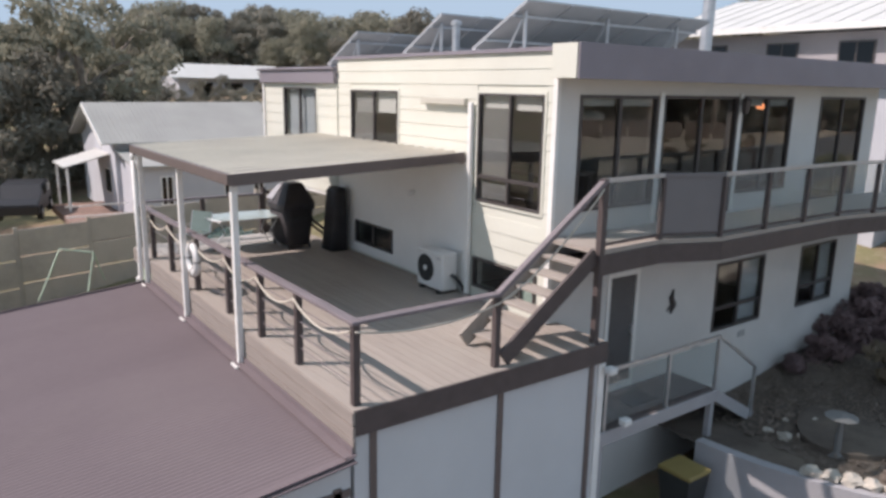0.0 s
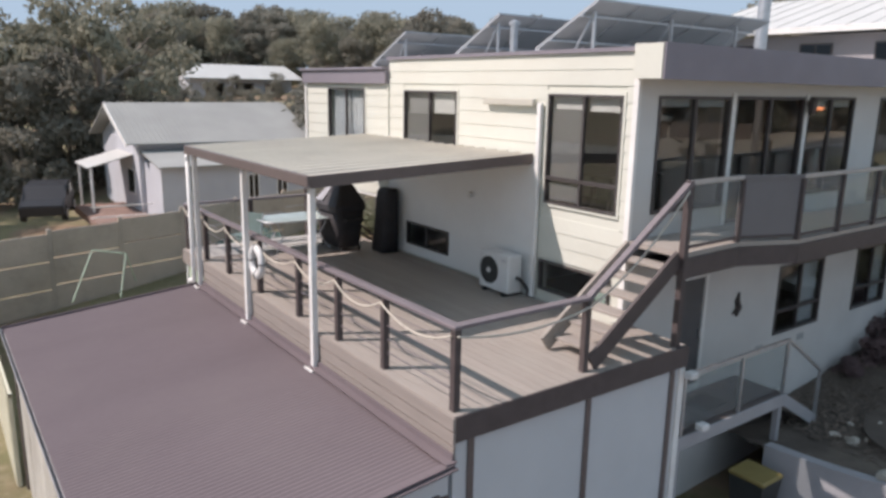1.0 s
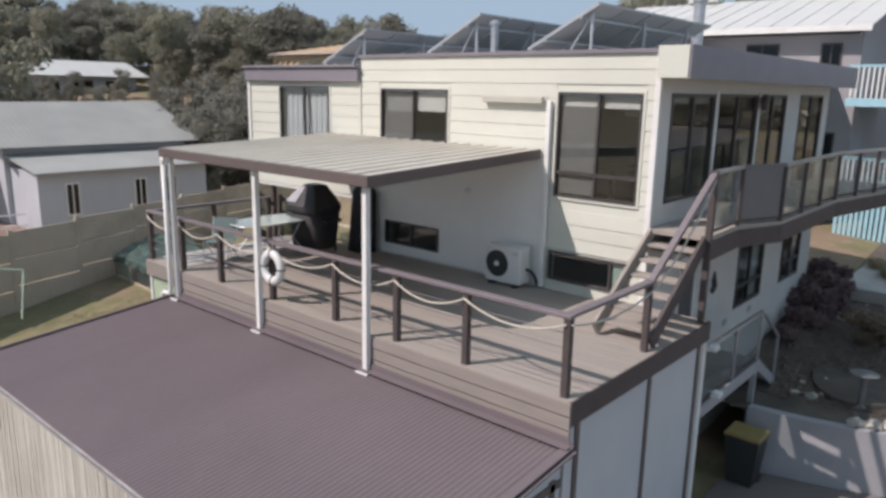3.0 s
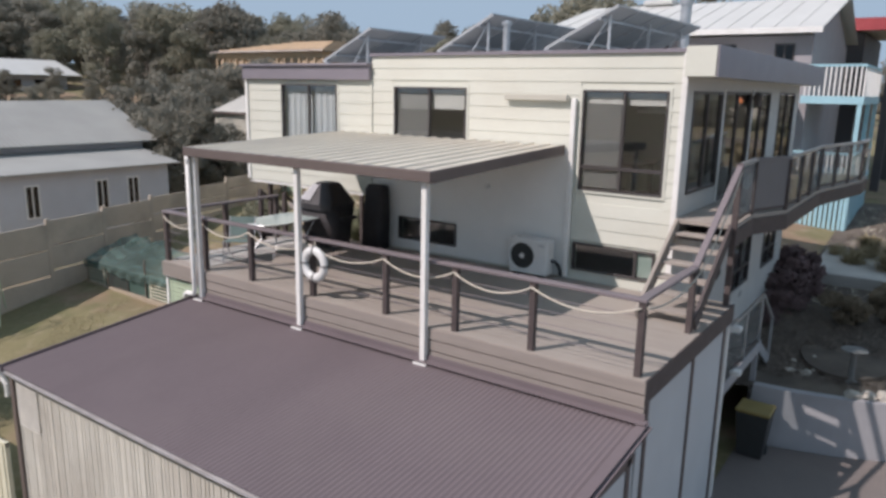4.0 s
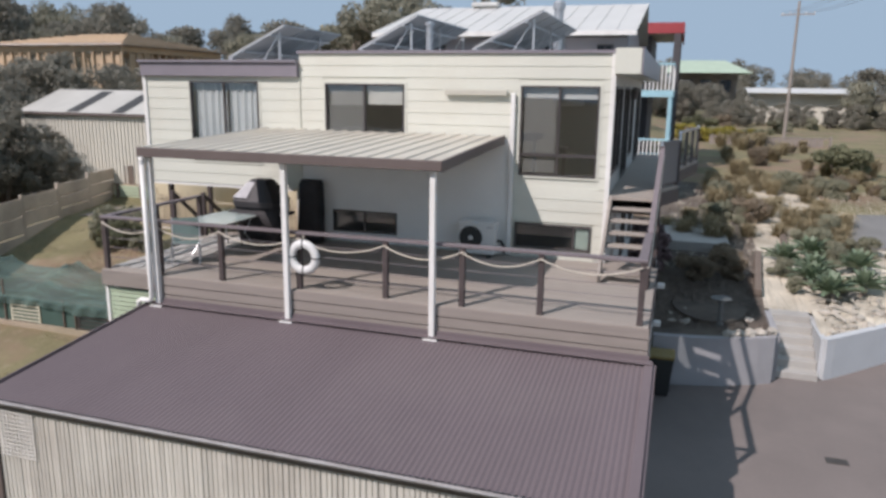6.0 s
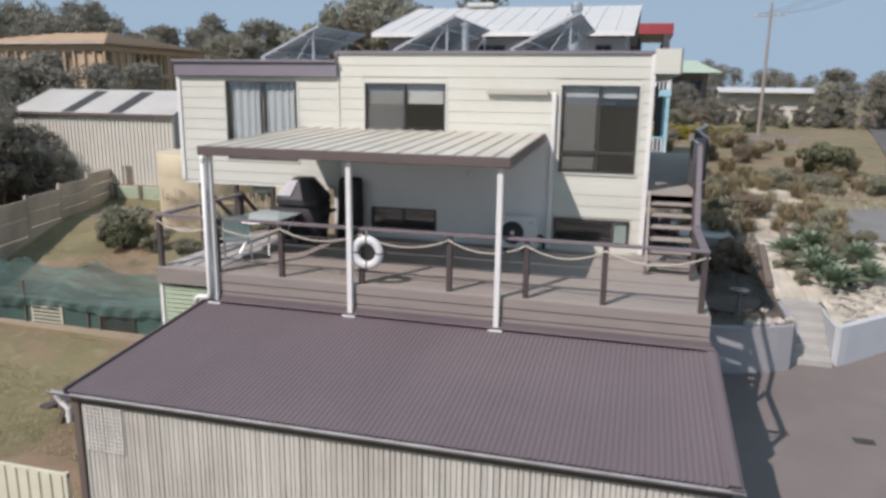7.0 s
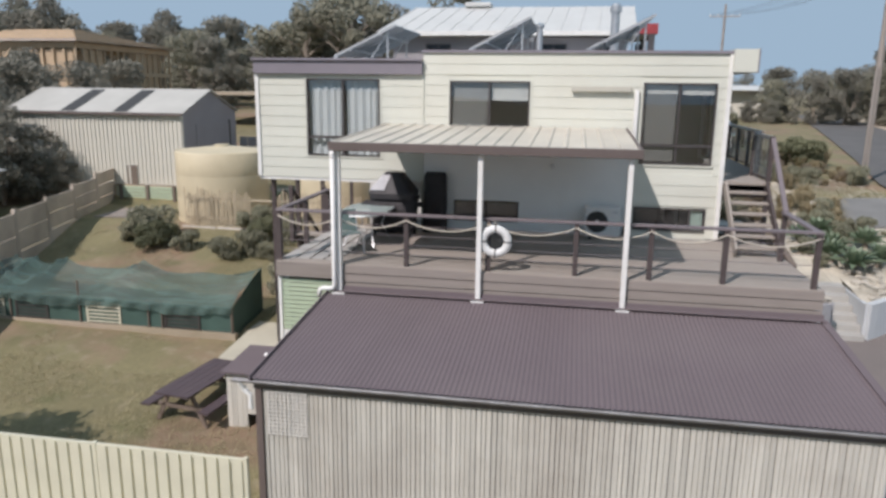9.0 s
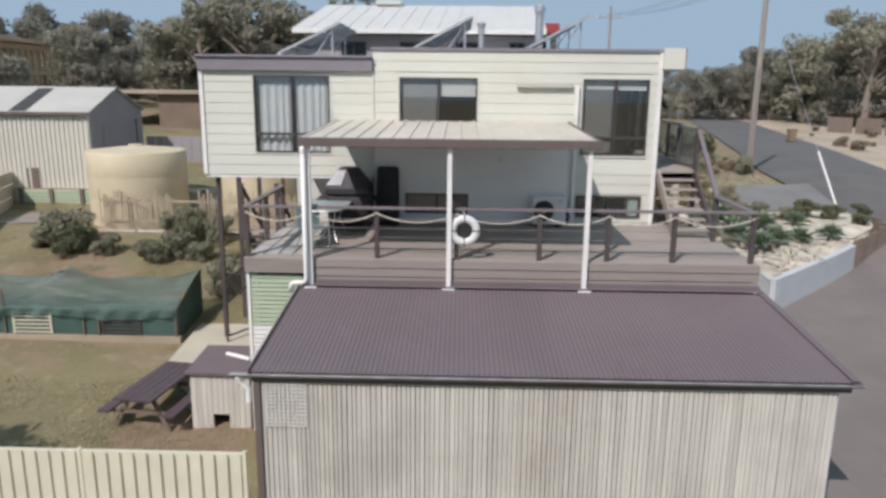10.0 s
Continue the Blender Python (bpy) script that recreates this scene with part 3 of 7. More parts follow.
for k, (p, q, n) in enumerate(runs):
    p, q = Vector(p), Vector(q)
    part("top_rail", beam((*p, 5.3), (*q, 5.3), 0.05, 0.06), SCREEN if k == 1 else ALU, bail)
    part("bottom_rail", beam((*p, 4.4), (*q, 4.4), 0.03, 0.04), DARKWOOD, bail)
    for i in range(n):
        a, c = p.lerp(q, i / n), p.lerp(q, (i + 1) / n)
        e = (c - a).normalized() * 0.05
        part("post", box(a.x - 0.035, a.x + 0.035, a.y - 0.035, a.y + 0.035, 4.33, 5.27), DARKWOOD, bail)
        part("screen_panel" if k == 1 else "glass_panel", beam((*(a + e), 4.85), (*(c - e), 4.85), 0.012, 0.86), SCREEN if k == 1 else RAILGLASS, bail)

# ---- main deck ----
DX0, DX1, DY0, DY1, DZ = 3.58, 7.5, 6.55, 16.4, 2.97
PALEDECK = mat("pale_grey_board", (0.40, 0.385, 0.36), 0.8, scale=2, amount=0.15, fine=40, bump=0.2, vary=0.2, stretch=(0.5, 6, 6))
deck = thing("deck", (5.5, 11, 2.66), "weathered timber deck over the garage with dark edge boards", "deck", kind="structure")
part("deck_base", box(DX0 + 0.03, DX1, DY0 + 0.04, DY1 - 0.04, 2.66, 2.935), DARKWOOD, deck)
part("edge_board", box(DX0 + 0.03, 7.75, DY0 - 0.02, DY0 + 0.035, 2.66, 2.965), DARKWOOD, deck)
part("landing", box(7.5, 7.75, DY0 + 0.04, HY0 - 0.01, 2.66, 2.965), DECK, deck)
part("edge_board", box(DX0 + 0.03, DX1, DY1 - 0.035, DY1 + 0.02, 2.66, 2.965), DARKWOOD, deck)
nb = 28
wdt = (DX1 - DX0) / nb
for k in range(nb):
    x = DX0 + wdt * k
    dz = 0.002 * random.random()
    part("plank", box(x + 0.003, x + wdt - 0.003, DY0, DY1, 2.938, DZ + dz), DECK, deck)
for k in range(4):
    y0 = 15.24 + 0.29 * k
    part("light_board", box(DX0 + 0.25, 7.0, y0, y0 + 0.24, DZ + 0.004, DZ + 0.02), PALEDECK, deck, "pale grey board")
for k in range(3):
    z1 = 2.955 - 0.17 * k
    part("skirting_board", box(DX0 - 0.02 + 0.004 * k, DX0 + 0.02, DY0 - 0.02, 15.05, z1 - 0.15, z1), SKIRT, deck)
part("skirting_board", box(DX0 - 0.02, DX0 + 0.02, 15.06, DY1, 2.68, 2.955), SKIRT, deck)

# ---- garage walls ----
def panel_wall(name, x0, x1, z0, tops, battens, label):
    w = struct(name, box(x0, x1, 6.6, 6.7, z0, tops), PANEL, label, "wall")
    for x in battens:
        part("batten", box(x - 0.045, x + 0.045, 6.575, 6.598, z0, tops - 0.002), BROWNTRIM, w)
    return w


panel_wall("wall_garage_side", 3.62, 7.72, -0.95, 2.655, (3.86, 5.78, 7.5), "white sheeted garage wall with dark brown battens")
part("corner_post", box(7.63, 7.75, 6.56, 6.6, -0.7, 2.655), WHITE, bpy.data.objects["wall_garage_side"])
struct("wall_garage_end", box(7.5, FX, 6.7, 16.4, -0.6, 2.93), PANEL, "plain garage end wall", "wall")
struct("wall_shed_side", box(0.2, 3.58, 6.62, 6.7, -1.2, 2.05), PANEL, "white sheeted shed side wall", "wall")
b = bmesh.new()
A = [b.verts.new(v) for v in ((0.2, 6.62, 2.05), (3.58, 6.62, 2.05), (3.58, 6.62, 2.4), (0.2, 6.62, 2.09))]
B = [b.verts.new((v.co.x, 6.7, v.co.z)) for v in A]
b.faces.new(A)
b.faces.new(B[::-1])
for i in range(4):
    b.faces.new((A[i], A[(i + 1) % 4], B[(i + 1) % 4], B[i]))
part("gable_strip", b, PANEL, bpy.data.objects["wall_shed_side"])
part("top_batten", box(0.25, 3.57, 6.595, 6.618, 1.9, 2.0), BROWNTRIM, bpy.data.objects["wall_shed_side"])
for x in (0.3, 1.9, 3.4):
    part("batten", box(x - 0.05, x + 0.05, 6.595, 6.618, -1.2, 2.04), BROWNTRIM, bpy.data.objects["wall_shed_side"])
struct("wall_shed_left", box(0.2, 3.6, 15.2, 15.3, -1.2, 2.05), CLAD, "weathered shed side wall", "wall")

SLEEPER_DARK = mat("dark_gap_timber", (0.17, 0.145, 0.125), 0.9, scale=3, amount=0.2, bump=0.2)
# front cladding of upright boards
wsf = struct("wall_shed_front", box(0.17, 0.2, 6.66, 15.19, -1.2, 2.0), SLEEPER_DARK, "shed wall of weathered pale upright palings", "wall")


def paling(w, z0, z1):
    """A worn upright board, lightly rounded on its outer face, w wide, from z0 to z1."""
    b = bmesh.new()
    sec = ((0.0, 0.0), (-0.017, 0.002), (-0.021, 0.008), (-0.022, w / 2), (-0.021, w - 0.008), (-0.017, w - 0.002), (0.0, w))
    A = [b.verts.new((x, y, z0)) for x, y in sec]
    B = [b.verts.new((x, y, z1)) for x, y in sec]
    b.faces.new(A)
    b.faces.new(B[::-1])
    for k in range(len(sec)):
        m = (k + 1) % len(sec)
        b.faces.new((A[k], B[k], B[m], A[m]))
    return b


rp = random.Random(12)
yy = 6.66
while yy < 15.15:
    w = 0.064 + rp.uniform(-0.01, 0.012)
    b = paling(w, -1.2, 1.965 + rp.uniform(-0.03, 0.02))
    bmesh.ops.translate(b, verts=b.verts, vec=(0.165 + rp.uniform(-0.007, 0.004), yy, 0))
    part("paling", b, CLAD, wsf)
    yy += w + rp.choice((0.005, 0.006, 0.008, 0.011))
part("corner_post", box(0.1, 0.2, 15.2, 15.3, -1.2, 1.98), BROWNTRIM, wsf)
lat = thing("trellis_panel", (0.1, 14.82, 1.2), "small weathered timber trellis panel fixed to the shed wall", "trellis")
TRELLIS = mat("bleached_trellis_timber", (0.57, 0.55, 0.505), 0.85, scale=4, amount=0.15, bump=0.2)
for k in range(10):
    part("upright", box(0.122, 0.132, 14.52 + 0.064 * k, 14.544 + 0.064 * k, 1.18, 1.885), TRELLIS, lat)
for k in range(12):
    part("crosspiece", box(0.112, 0.122, 14.5, 15.14, 1.19 + 0.06 * k, 1.208 + 0.06 * k), TRELLIS, lat)
roof = thing("shed_roof", (1.8, 11, 2.0), "low plum corrugated steel roof over the shed", "roof", kind="structure")
part("sheet", corrugated(6.46, 15.31, 0.076, 0.016, ((0.02, 2.1), (3.5, 2.43))), ROOF, roof, smooth=True)
part("flashing", beam((3.5, 6.46, 2.475), (3.5, 15.3, 2.475), 0.16, 0.012), ROOF, roof)
part("flashing_upstand", box(3.535, 3.553, 6.5, 15.1, 2.44, 2.56), ROOF, roof)
part("barge", beam((0.0, 6.47, 2.08), (3.55, 6.47, 2.42), 0.02, 0.14, up=(0, 1, 0)), ROOF, roof)
part("barge_capping", beam((0.0, 6.5, 2.135), (3.55, 6.5, 2.465), 0.12, 0.012), ROOF, roof)
part("barge", beam((0.0, 15.33, 2.09), (3.5, 15.33, 2.42), 0.025, 0.12), ROOF, roof)
# dark fascia drawn lower, its strip standing in for the gutter's shadow
part("fascia", box(0.088, 0.108, 6.5, 15.31, 1.915, 2.08), FRAME, roof)
GUTTER = mat("weathered_gutter_steel", (0.30, 0.295, 0.30), 0.6, 0.3, scale=4, amount=0.2, bump=0.03, stain=(0.18, 0.16, 0.15), stain_amount=0.5)
gut = thing("gutter", (0.0, 11, 2.0), "grey steel half round gutter along the shed eave", "gutter")
b = bmesh.new()
prof = [(0.05 * math.cos(a), 0.05 * math.sin(a)) for a in [math.pi + math.pi * k / 8 for k in range(9)]]
prof += [(px * 0.9, pz * 0.9) for px, pz in prof[::-1]]
A = [b.verts.new((0.02 + px, 6.38, 2.07 + pz)) for px, pz in prof]
B = [b.verts.new((0.02 + px, 15.62, 2.07 + pz)) for px, pz in prof]
b.faces.new(A)
b.faces.new(B[::-1])
for i in range(len(A)):
    j = (i + 1) % len(A)
    b.faces.new((A[i], A[j], B[j], B[i]))
part("channel", b, GUTTER, gut)
part("bead", tube([(-0.03, 6.38, 2.07), (-0.03, 15.62, 2.07)], 0.009), GUTTER, gut)

# ---- pergola ----
perg = thing("pergola", (3.52, 12.4, 2.4), "flat patio cover with tan ribbed roof and white posts", "pergola")
def ribbed(y0, y1, n, xa, za, xb, zb, rib=0.028):
    b = bmesh.new()
    rows = []
    p = (y1 - y0) / n
    for k in range(n):
        for f, h in ((0.0, 0), (0.74, 0), (0.8, rib), (0.94, rib), (1.0, 0)):
            if f == 0 and k:
                continue
            y = y0 + (k + f) * p
            rows.append([b.verts.new(v) for v in ((xa, y, za + h), (xb, y, zb + h), (xb, y, zb + h - 0.006), (xa, y, za + h - 0.006))])
    for a, c in zip(rows, rows[1:]):
        for i in range(4):
            b.faces.new((a[i], a[(i + 1) % 4], c[(i + 1) % 4], c[i]))
    b.faces.new(rows[0][::-1])
    b.faces.new(rows[-1])
    for e in b.edges:
        if abs(e.verts[0].co.y - e.verts[1].co.y) > 1e-5:
            e.smooth = False
    return b


part("roof_sheet", ribbed(9.74, 15.2, 17, 3.42, 5.27, 7.5, 5.42), TAN, perg)
part("front_gutter", box(3.37, 3.44, 9.68, 15.24, 5.13, 5.29, bevel=0.008), BROWNTRIM, perg)
part("side_beam", beam((3.44, 9.71, 5.2), (7.5, 9.71, 5.36), 0.05, 0.17), BROWNTRIM, perg)
part("side_beam", beam((3.44, 15.21, 5.2), (7.5, 15.21, 5.36), 0.05, 0.17), BROWNTRIM, perg)
for y in (11.1, 12.45, 13.8):
    part("rafter", beam((3.46, y, 5.19), (7.5, y, 5.33), 0.05, 0.12), WHITE, perg)
part("wall_plate", box(7.44, 7.5, 9.75, 15.18, 5.25, 5.38), BROWNTRIM, perg)
for y in (9.86, 12.45, 15.1):
    part("post", box(3.47, 3.56, y - 0.045, y + 0.045, 2.42, 5.14, bevel=0.006), WHITE, perg)
    part("base_flashing", prism([(3.4, y - 0.12), (3.62, y - 0.1), (3.62, y + 0.1), (3.4, y + 0.12)], 2.425, 2.45), WHITE, perg)

# ---- deck railing ----
RAILM = mat("mauve_rail_timber", (0.17, 0.143, 0.15), 0.6, scale=5, amount=0.2, fine=60, bump=0.15, stretch=(6, 0.4, 6))
rail = thing("deck_railing", (3.68, 11, DZ), "dark timber deck railing with wire strands", "railing")
PY = (16.35, 15.15, 13.84, 12.3, 10.72, 9.42, 8.17, 6.68)
for y in PY:
    part("post", box(3.64, 3.73, y - 0.045, y + 0.045, DZ, 3.93, bevel=0.006), DARKWOOD, rail)
part("post", box(5.71, 5.8, 6.65, 6.74, DZ, 3.93, bevel=0.006), DARKWOOD, rail)
part("top_rail", box(3.62, 3.75, 6.62, 16.4, 3.93, 3.975, bevel=0.006), RAILM, rail)
part("top_rail", box(3.75, 5.8, 6.63, 6.76, 3.93, 3.975, bevel=0.006), RAILM, rail)
for z in (3.2, 3.38, 3.56, 3.74):
    part("wire", tube([(3.685, 6.7, z), (3.685, 16.33, z)], 0.006, seg=6), RAILM, rail)
for x, y0 in ((5.1, 16.35), (6.5, 16.35)):
    part("post", box(x - 0.045, x + 0.045, y0 - 0.045, y0 + 0.045, DZ, 3.93), DARKWOOD, rail)
part("top_rail", box(3.75, 6.55, 16.29, 16.4, 3.93, 3.975), RAILM, rail)
ROPE = mat("cream_rope", (0.55, 0.50, 0.42), 0.9, scale=20, amount=0.2, fine=150, bump=0.4)
rope = thing("rope_swag", (3.62, 11, 3.9), "cream rope hung in swags along the deck railing", "rope")
def swag(p, q, sag):
    p, q = Vector(p), Vector(q)
    return tube([p.lerp(q, k / 12) - Vector((0, 0, sag * 4 * (k / 12) * (1 - k / 12))) for k in range(13)], 0.014, seg=6)


for a, c in zip(PY, PY[1:]):
    part("swag", swag((3.62, a, 3.86), (3.62, c, 3.86), 0.17), ROPE, rope, smooth=True)
part("swag", swag((3.66, 6.62, 3.86), (5.75, 6.62, 3.86), 0.12), ROPE, rope, smooth=True)
part("swag", swag((5.75, 6.62, 3.86), (7.5, 6.58, 5.2), 0.15), ROPE, rope, smooth=True)

# ---- stair ----
st = thing("deck_stair", (6.7, 7.1, DZ), "open timber stair from the deck up to the balcony", "stair", kind="structure")
for y in (6.66, 7.52):
    part("stringer", beam((5.86, y, DZ + 0.1), (7.5, y, 4.26), 0.05, 0.24), DARKWOOD if y < 7 else DECK, st)
for k in range(1, 7):
    x, z = 5.78 + 0.25 * k, DZ + 0.194 * k
    part("tread", box(x - 0.02, x + 0.25, 6.69, 7.495, z - 0.045, z, bevel=0.006), DECK, st)
part("handrail", beam((5.76, 6.68, 3.96), (7.56, 6.62, 5.31), 0.09, 0.06), RAILM, st)
part("newel", box(7.5, 7.59, 6.58, 6.67, 2.97, 5.33), DARKWOOD, st)

# ---- retaining walls, steps and garden beds ----
GRAVEL = mat("pale_straw_mulch", (0.54, 0.49, 0.40), 0.95, scale=1.2, amount=0.3, fine=18, bump=0.6, stain=(0.28, 0.235, 0.175), stain_amount=0.6)
MULCH = mat("dark_bark_mulch", (0.10, 0.08, 0.065), 0.95, scale=1.5, amount=0.35, fine=20, bump=0.6, stain=(0.19, 0.155, 0.12), stain_amount=0.5)
SAND = mat("sandy_verge", (0.40, 0.33, 0.25), 0.95, scale=0.4, amount=0.2, fine=12, bump=0.4, stain=(0.24, 0.21, 0.13), stain_amount=0.6)
STONE = mat("limestone_rock", (0.42, 0.385, 0.33), 0.9, scale=3, amount=0.25, fine=15, bump=0.5, vary=0.3)
SLEEPER = mat("old_sleeper", (0.16, 0.125, 0.10), 0.85, scale=3, amount=0.25, fine=30, bump=0.4, vary=0.3)


def bed(name, x0, x1, step, ya, yb, zf, material, label):
    b = bmesh.new()
    rows = []
    n = int(round((x1 - x0) / step))
    for i in range(n + 1):
        x = x0 + (x1 - x0) * i / n
        m = 16
        rows.append([b.verts.new((x, ya(x) + (yb(x) - ya(x)) * k / m, zf(x) + 0.05 * noise.noise((x * 1.3, k * 0.9, 3.0)))) for k in range(m + 1)])
    for a, c in zip(rows, rows[1:]):
        for k in range(16):
            b.faces.new((a[k], c[k], c[k + 1], a[k + 1]))
    return struct(name, b, material, label, "garden bed")


gz = lambda x: lerp_table(x, GARDEN)
bed("garden_bed_1", 11.75, 17.0, 0.35, lambda x: wall_edge(x) + 0.1, lambda x: 2.62, lambda x: gz(x) - 0.06, GRAVEL, "raised bed of pale straw mulch and rocks")
bed("garden_bed_2", 10.3, 16.0, 0.35, lambda x: 3.78 if x > 11.1 else 3.9 + (11.1 - x) * 3.0, lambda x: 7.58, lambda x: 0.6 + 0.133 * max(0, x - 13), MULCH, "shaded bed of dark bark mulch beside the house")
bed("garden_bed_3", 16.0, 30.0, 0.5, lambda x: wall_edge(x) + 0.4 if x < 24.2 else 0.4, lambda x: 3.6, lambda x: gz(x) + 0.015, GRAVEL, "dry mulched garden rising to the road")
bed("garden_bed_5", 16.0, 30.0, 0.5, lambda x: 3.6, lambda x: 7.0, lambda x: gz(x) + 0.015, MULCH, "bark mulched strip beside the house")
struct("pad_slab", box(17.9, 22.0, 4.5, 6.9, 0.8, 1.52, bevel=0.02), CONC, "raised grey concrete slab past the balcony", "pad")
bed("garden_bed_4", 13.7, 16.1, 0.4, lambda x: 2.6, lambda x: 3.8, lambda x: 0.64 + 0.15 * (x - 13.7), GRAVEL, "mulched path at the head of the garden steps")

wall_r = thing("retaining_wall_1", (13, 1, -0.5), "pale blue rendered retaining wall along the driveway", "retaining wall", kind="structure")
path = [(11.66, 2.62), (11.8, 2.42), (13.0, 0.95), (14.2, -0.5), (15.2, -1.6)]
for a, c in zip(path, path[1:]):
    z0a, ta, tb = lerp_table(a[0], DRV) - 0.3, gz(a[0]) + 0.03, gz(c[0]) + 0.03
    b = bmesh.new()
    d = Vector((c[0] - a[0], c[1] - a[1], 0)).normalized()
    nrm = Vector((-d.y, d.x, 0)) * 0.1
    vs = []
    for p, t in ((a, ta), (c, tb)):
        for s in (-1, 1):
            for z in (z0a, t):
                vs.append(b.verts.new((p[0] + nrm.x * s, p[1] + nrm.y * s, z)))
    for f in ((0, 1, 3, 2), (4, 6, 7, 5), (0, 4, 5, 1), (2, 3, 7, 6), (1, 5, 7, 3), (0, 2, 6, 4)):
        b.faces.new([vs[i] for i in f])
    part("wall_section", b, BLUEWALL, wall_r)
part("return_wall", box(11.68, 15.0, 2.55, 2.68, -0.6, 0.55), BLUEWALL, wall_r)
log = thing("log_edging", (17, -3.3, 0.4), "row of upright weathered logs edging the garden", "edging")
for k in range(16):
    f = k / 15
    x = 15.35 + 3.6 * f
    y = lerp_table(x, ((15.2, -1.65), (17.8, -4.2), (19.0, -4.4)))
    part("log", tube([(x, y, lerp_table(x, DRV) - 0.2), (x + 0.03 * random.uniform(-1, 1), y, gz(x) + random.uniform(-0.05, 0.15))], 0.09, seg=8), SLEEPER, log)

wall_c = thing("retaining_wall_2", (10.6, 5, -0.5), "white rendered retaining wall below the shaded garden", "retaining wall", kind="structure")
cpath = [(11.35, 3.72), (11.1, 3.78), (10.9, 4.15), (10.72, 4.6), (10.56, 5.05), (10.44, 5.5), (10.35, 6.0), (10.3, 6.55)]
part("wall_section", prism([(x - 0.1, y) for x, y in cpath] + [(x + 0.1, y) for x, y in cpath[::-1]], -0.7, 0.7), WHITEWALL, wall_c)
part("return_wall", box(11.2, 13.4, 3.66, 3.8, -0.6, 0.68), WHITEWALL, wall_c)
steps = thing("garden_steps", (12.4, 3.15, -0.45), "pale concrete garden steps between rendered walls", "steps", kind="structure")
for k in range(6):
    x = 11.45 + 0.36 * k
    part("step", box(x, x + 0.4 if k < 5 else 13.8, 2.685, 3.655, -0.5, -0.28 + 0.185 * k, bevel=0.01), CONC, steps)
for k, (x0, x1, y) in enumerate(((14.3, 18.0, 3.9), (16.2, 20.5, 2.9))):
    sl = part("garden_sleeper", beam((x0, y, gz(x0) + 0.08), (x1, y - 0.3, gz(x1) + 0.08), 0.2, 0.22, bevel=0.02), SLEEPER)
    tagged(sl, "weathered timber sleeper edging a garden terrace", "sleeper", "garden sleepers")
PADM = mat("grey_pad_concrete", (0.19, 0.185, 0.175), 0.9, scale=0.8, amount=0.15, fine=30, bump=0.2, stain=(0.14, 0.135, 0.13), stain_amount=0.5)
pb = prism([(19.5, 0.7), (24.2, -0.4), (24.9, -4.5), (20.0, -3.5)], 1.1, 1.2)
for v in pb.verts:
    if v.co.z > 1.15:
        v.co.z = gz(v.co.x) + 0.09
pad = struct("pad_concrete", pb, PADM, "flat grey concrete parking pad by the road", "pad")
struct("verge", draped([((x, wall_edge(x) - 7.2), (x, -75)) for x in [22 + 2 * i for i in range(45)]], 0.02), SAND, "bare sandy verge across the road", "verge")


def rock(loc, r, seed):
    rng = random.Random(seed)
    b = bmesh.new()
    bmesh.ops.create_icosphere(b, subdivisions=2, radius=r)
    for v in b.verts:
        v.co *= 0.75 + 0.5 * noise.noise(v.co * (1.6 / r) + Vector((seed, 0, 0)))
        v.co.z *= 0.6
    bmesh.ops.translate(b, verts=b.verts, vec=loc)
    return b


rng = random.Random(5)
for k in range(46):
    x = rng.uniform(12.1, 17)
    y = rng.uniform(wall_edge(x) + 0.3, 2.4)
    r = rng.choice((0.06, 0.08, 0.1, 0.13, 0.2))
    ob = part("rock", rock((x, y, gz(x) - 0.02), r, k), STONE)
    tagged(ob, "rough pale limestone rock on straw mulch", "rock", "garden rocks")
for k in range(30):
    x = rng.uniform(11.3, 15.5)
    y = rng.uniform(4.1, 6.2)
    ob = part("rock", rock((x, y, 0.62), rng.choice((0.08, 0.12, 0.18)), 100 + k), STONE)
    tagged(ob, "rough stone in the shaded bark garden", "rock", "shade garden rocks")
for k in range(5):
    a = k / 4
    ob = part("rock", rock((11.25 - 0.5 * a, 3.85 + 1.0 * a, 0.75), 0.2, 200 + k), STONE)
    tagged(ob, "flat capping stone on the white retaining wall", "rock", "capping stones")
bb = thing("bird_bath", (11.9, 5.0, 0.6), "small pale stone bird bath on a slim stem", "bird bath")
part("stem", tube([(11.9, 5.0, 0.6), (11.9, 5.0, 0.7), (11.9, 5.0, 1.25)], [0.14, 0.06, 0.05], seg=12), PADM, bb)
part("bowl", tube([(11.9, 5.0, 1.22), (11.9, 5.0, 1.3), (11.9, 5.0, 1.34), (11.9, 5.0, 1.3)], [0.08, 0.26, 0.28, 0.22], seg=20), PADM, bb)
struct("path_oval", prism([(13.3 + 1.5 * math.cos(a), 5.2 + 0.95 * math.sin(a)) for a in [2 * math.pi * k / 28 for k in range(28)]], 0.6, 0.70), MULCH, "dark oval of bark mulch in the garden beside the house", "path")

# ---- lower landing ----
land = thing("lower_landing", (9.2, 7.1, 1.4), "small raised timber landing before the lower door", "landing", kind="structure")
LANDM = mat("dark_landing_board", (0.12, 0.10, 0.095), 0.8, scale=3, amount=0.2, fine=40, bump=0.2)
for k in range(8):
    part("board", box(7.76, 10.78, 6.62 + 0.12 * k, 6.735 + 0.12 * k, 1.38, 1.47), LANDM, land)
part("fascia", box(7.76, 10.8, 6.59, 6.615, 1.26, 1.475), WHITEWALL, land)
for x in (7.85, 10.7):
    part("support", box(x - 0.05, x + 0.05, 6.62, 6.72, -0.6, 1.38), WHITEWALL, land)
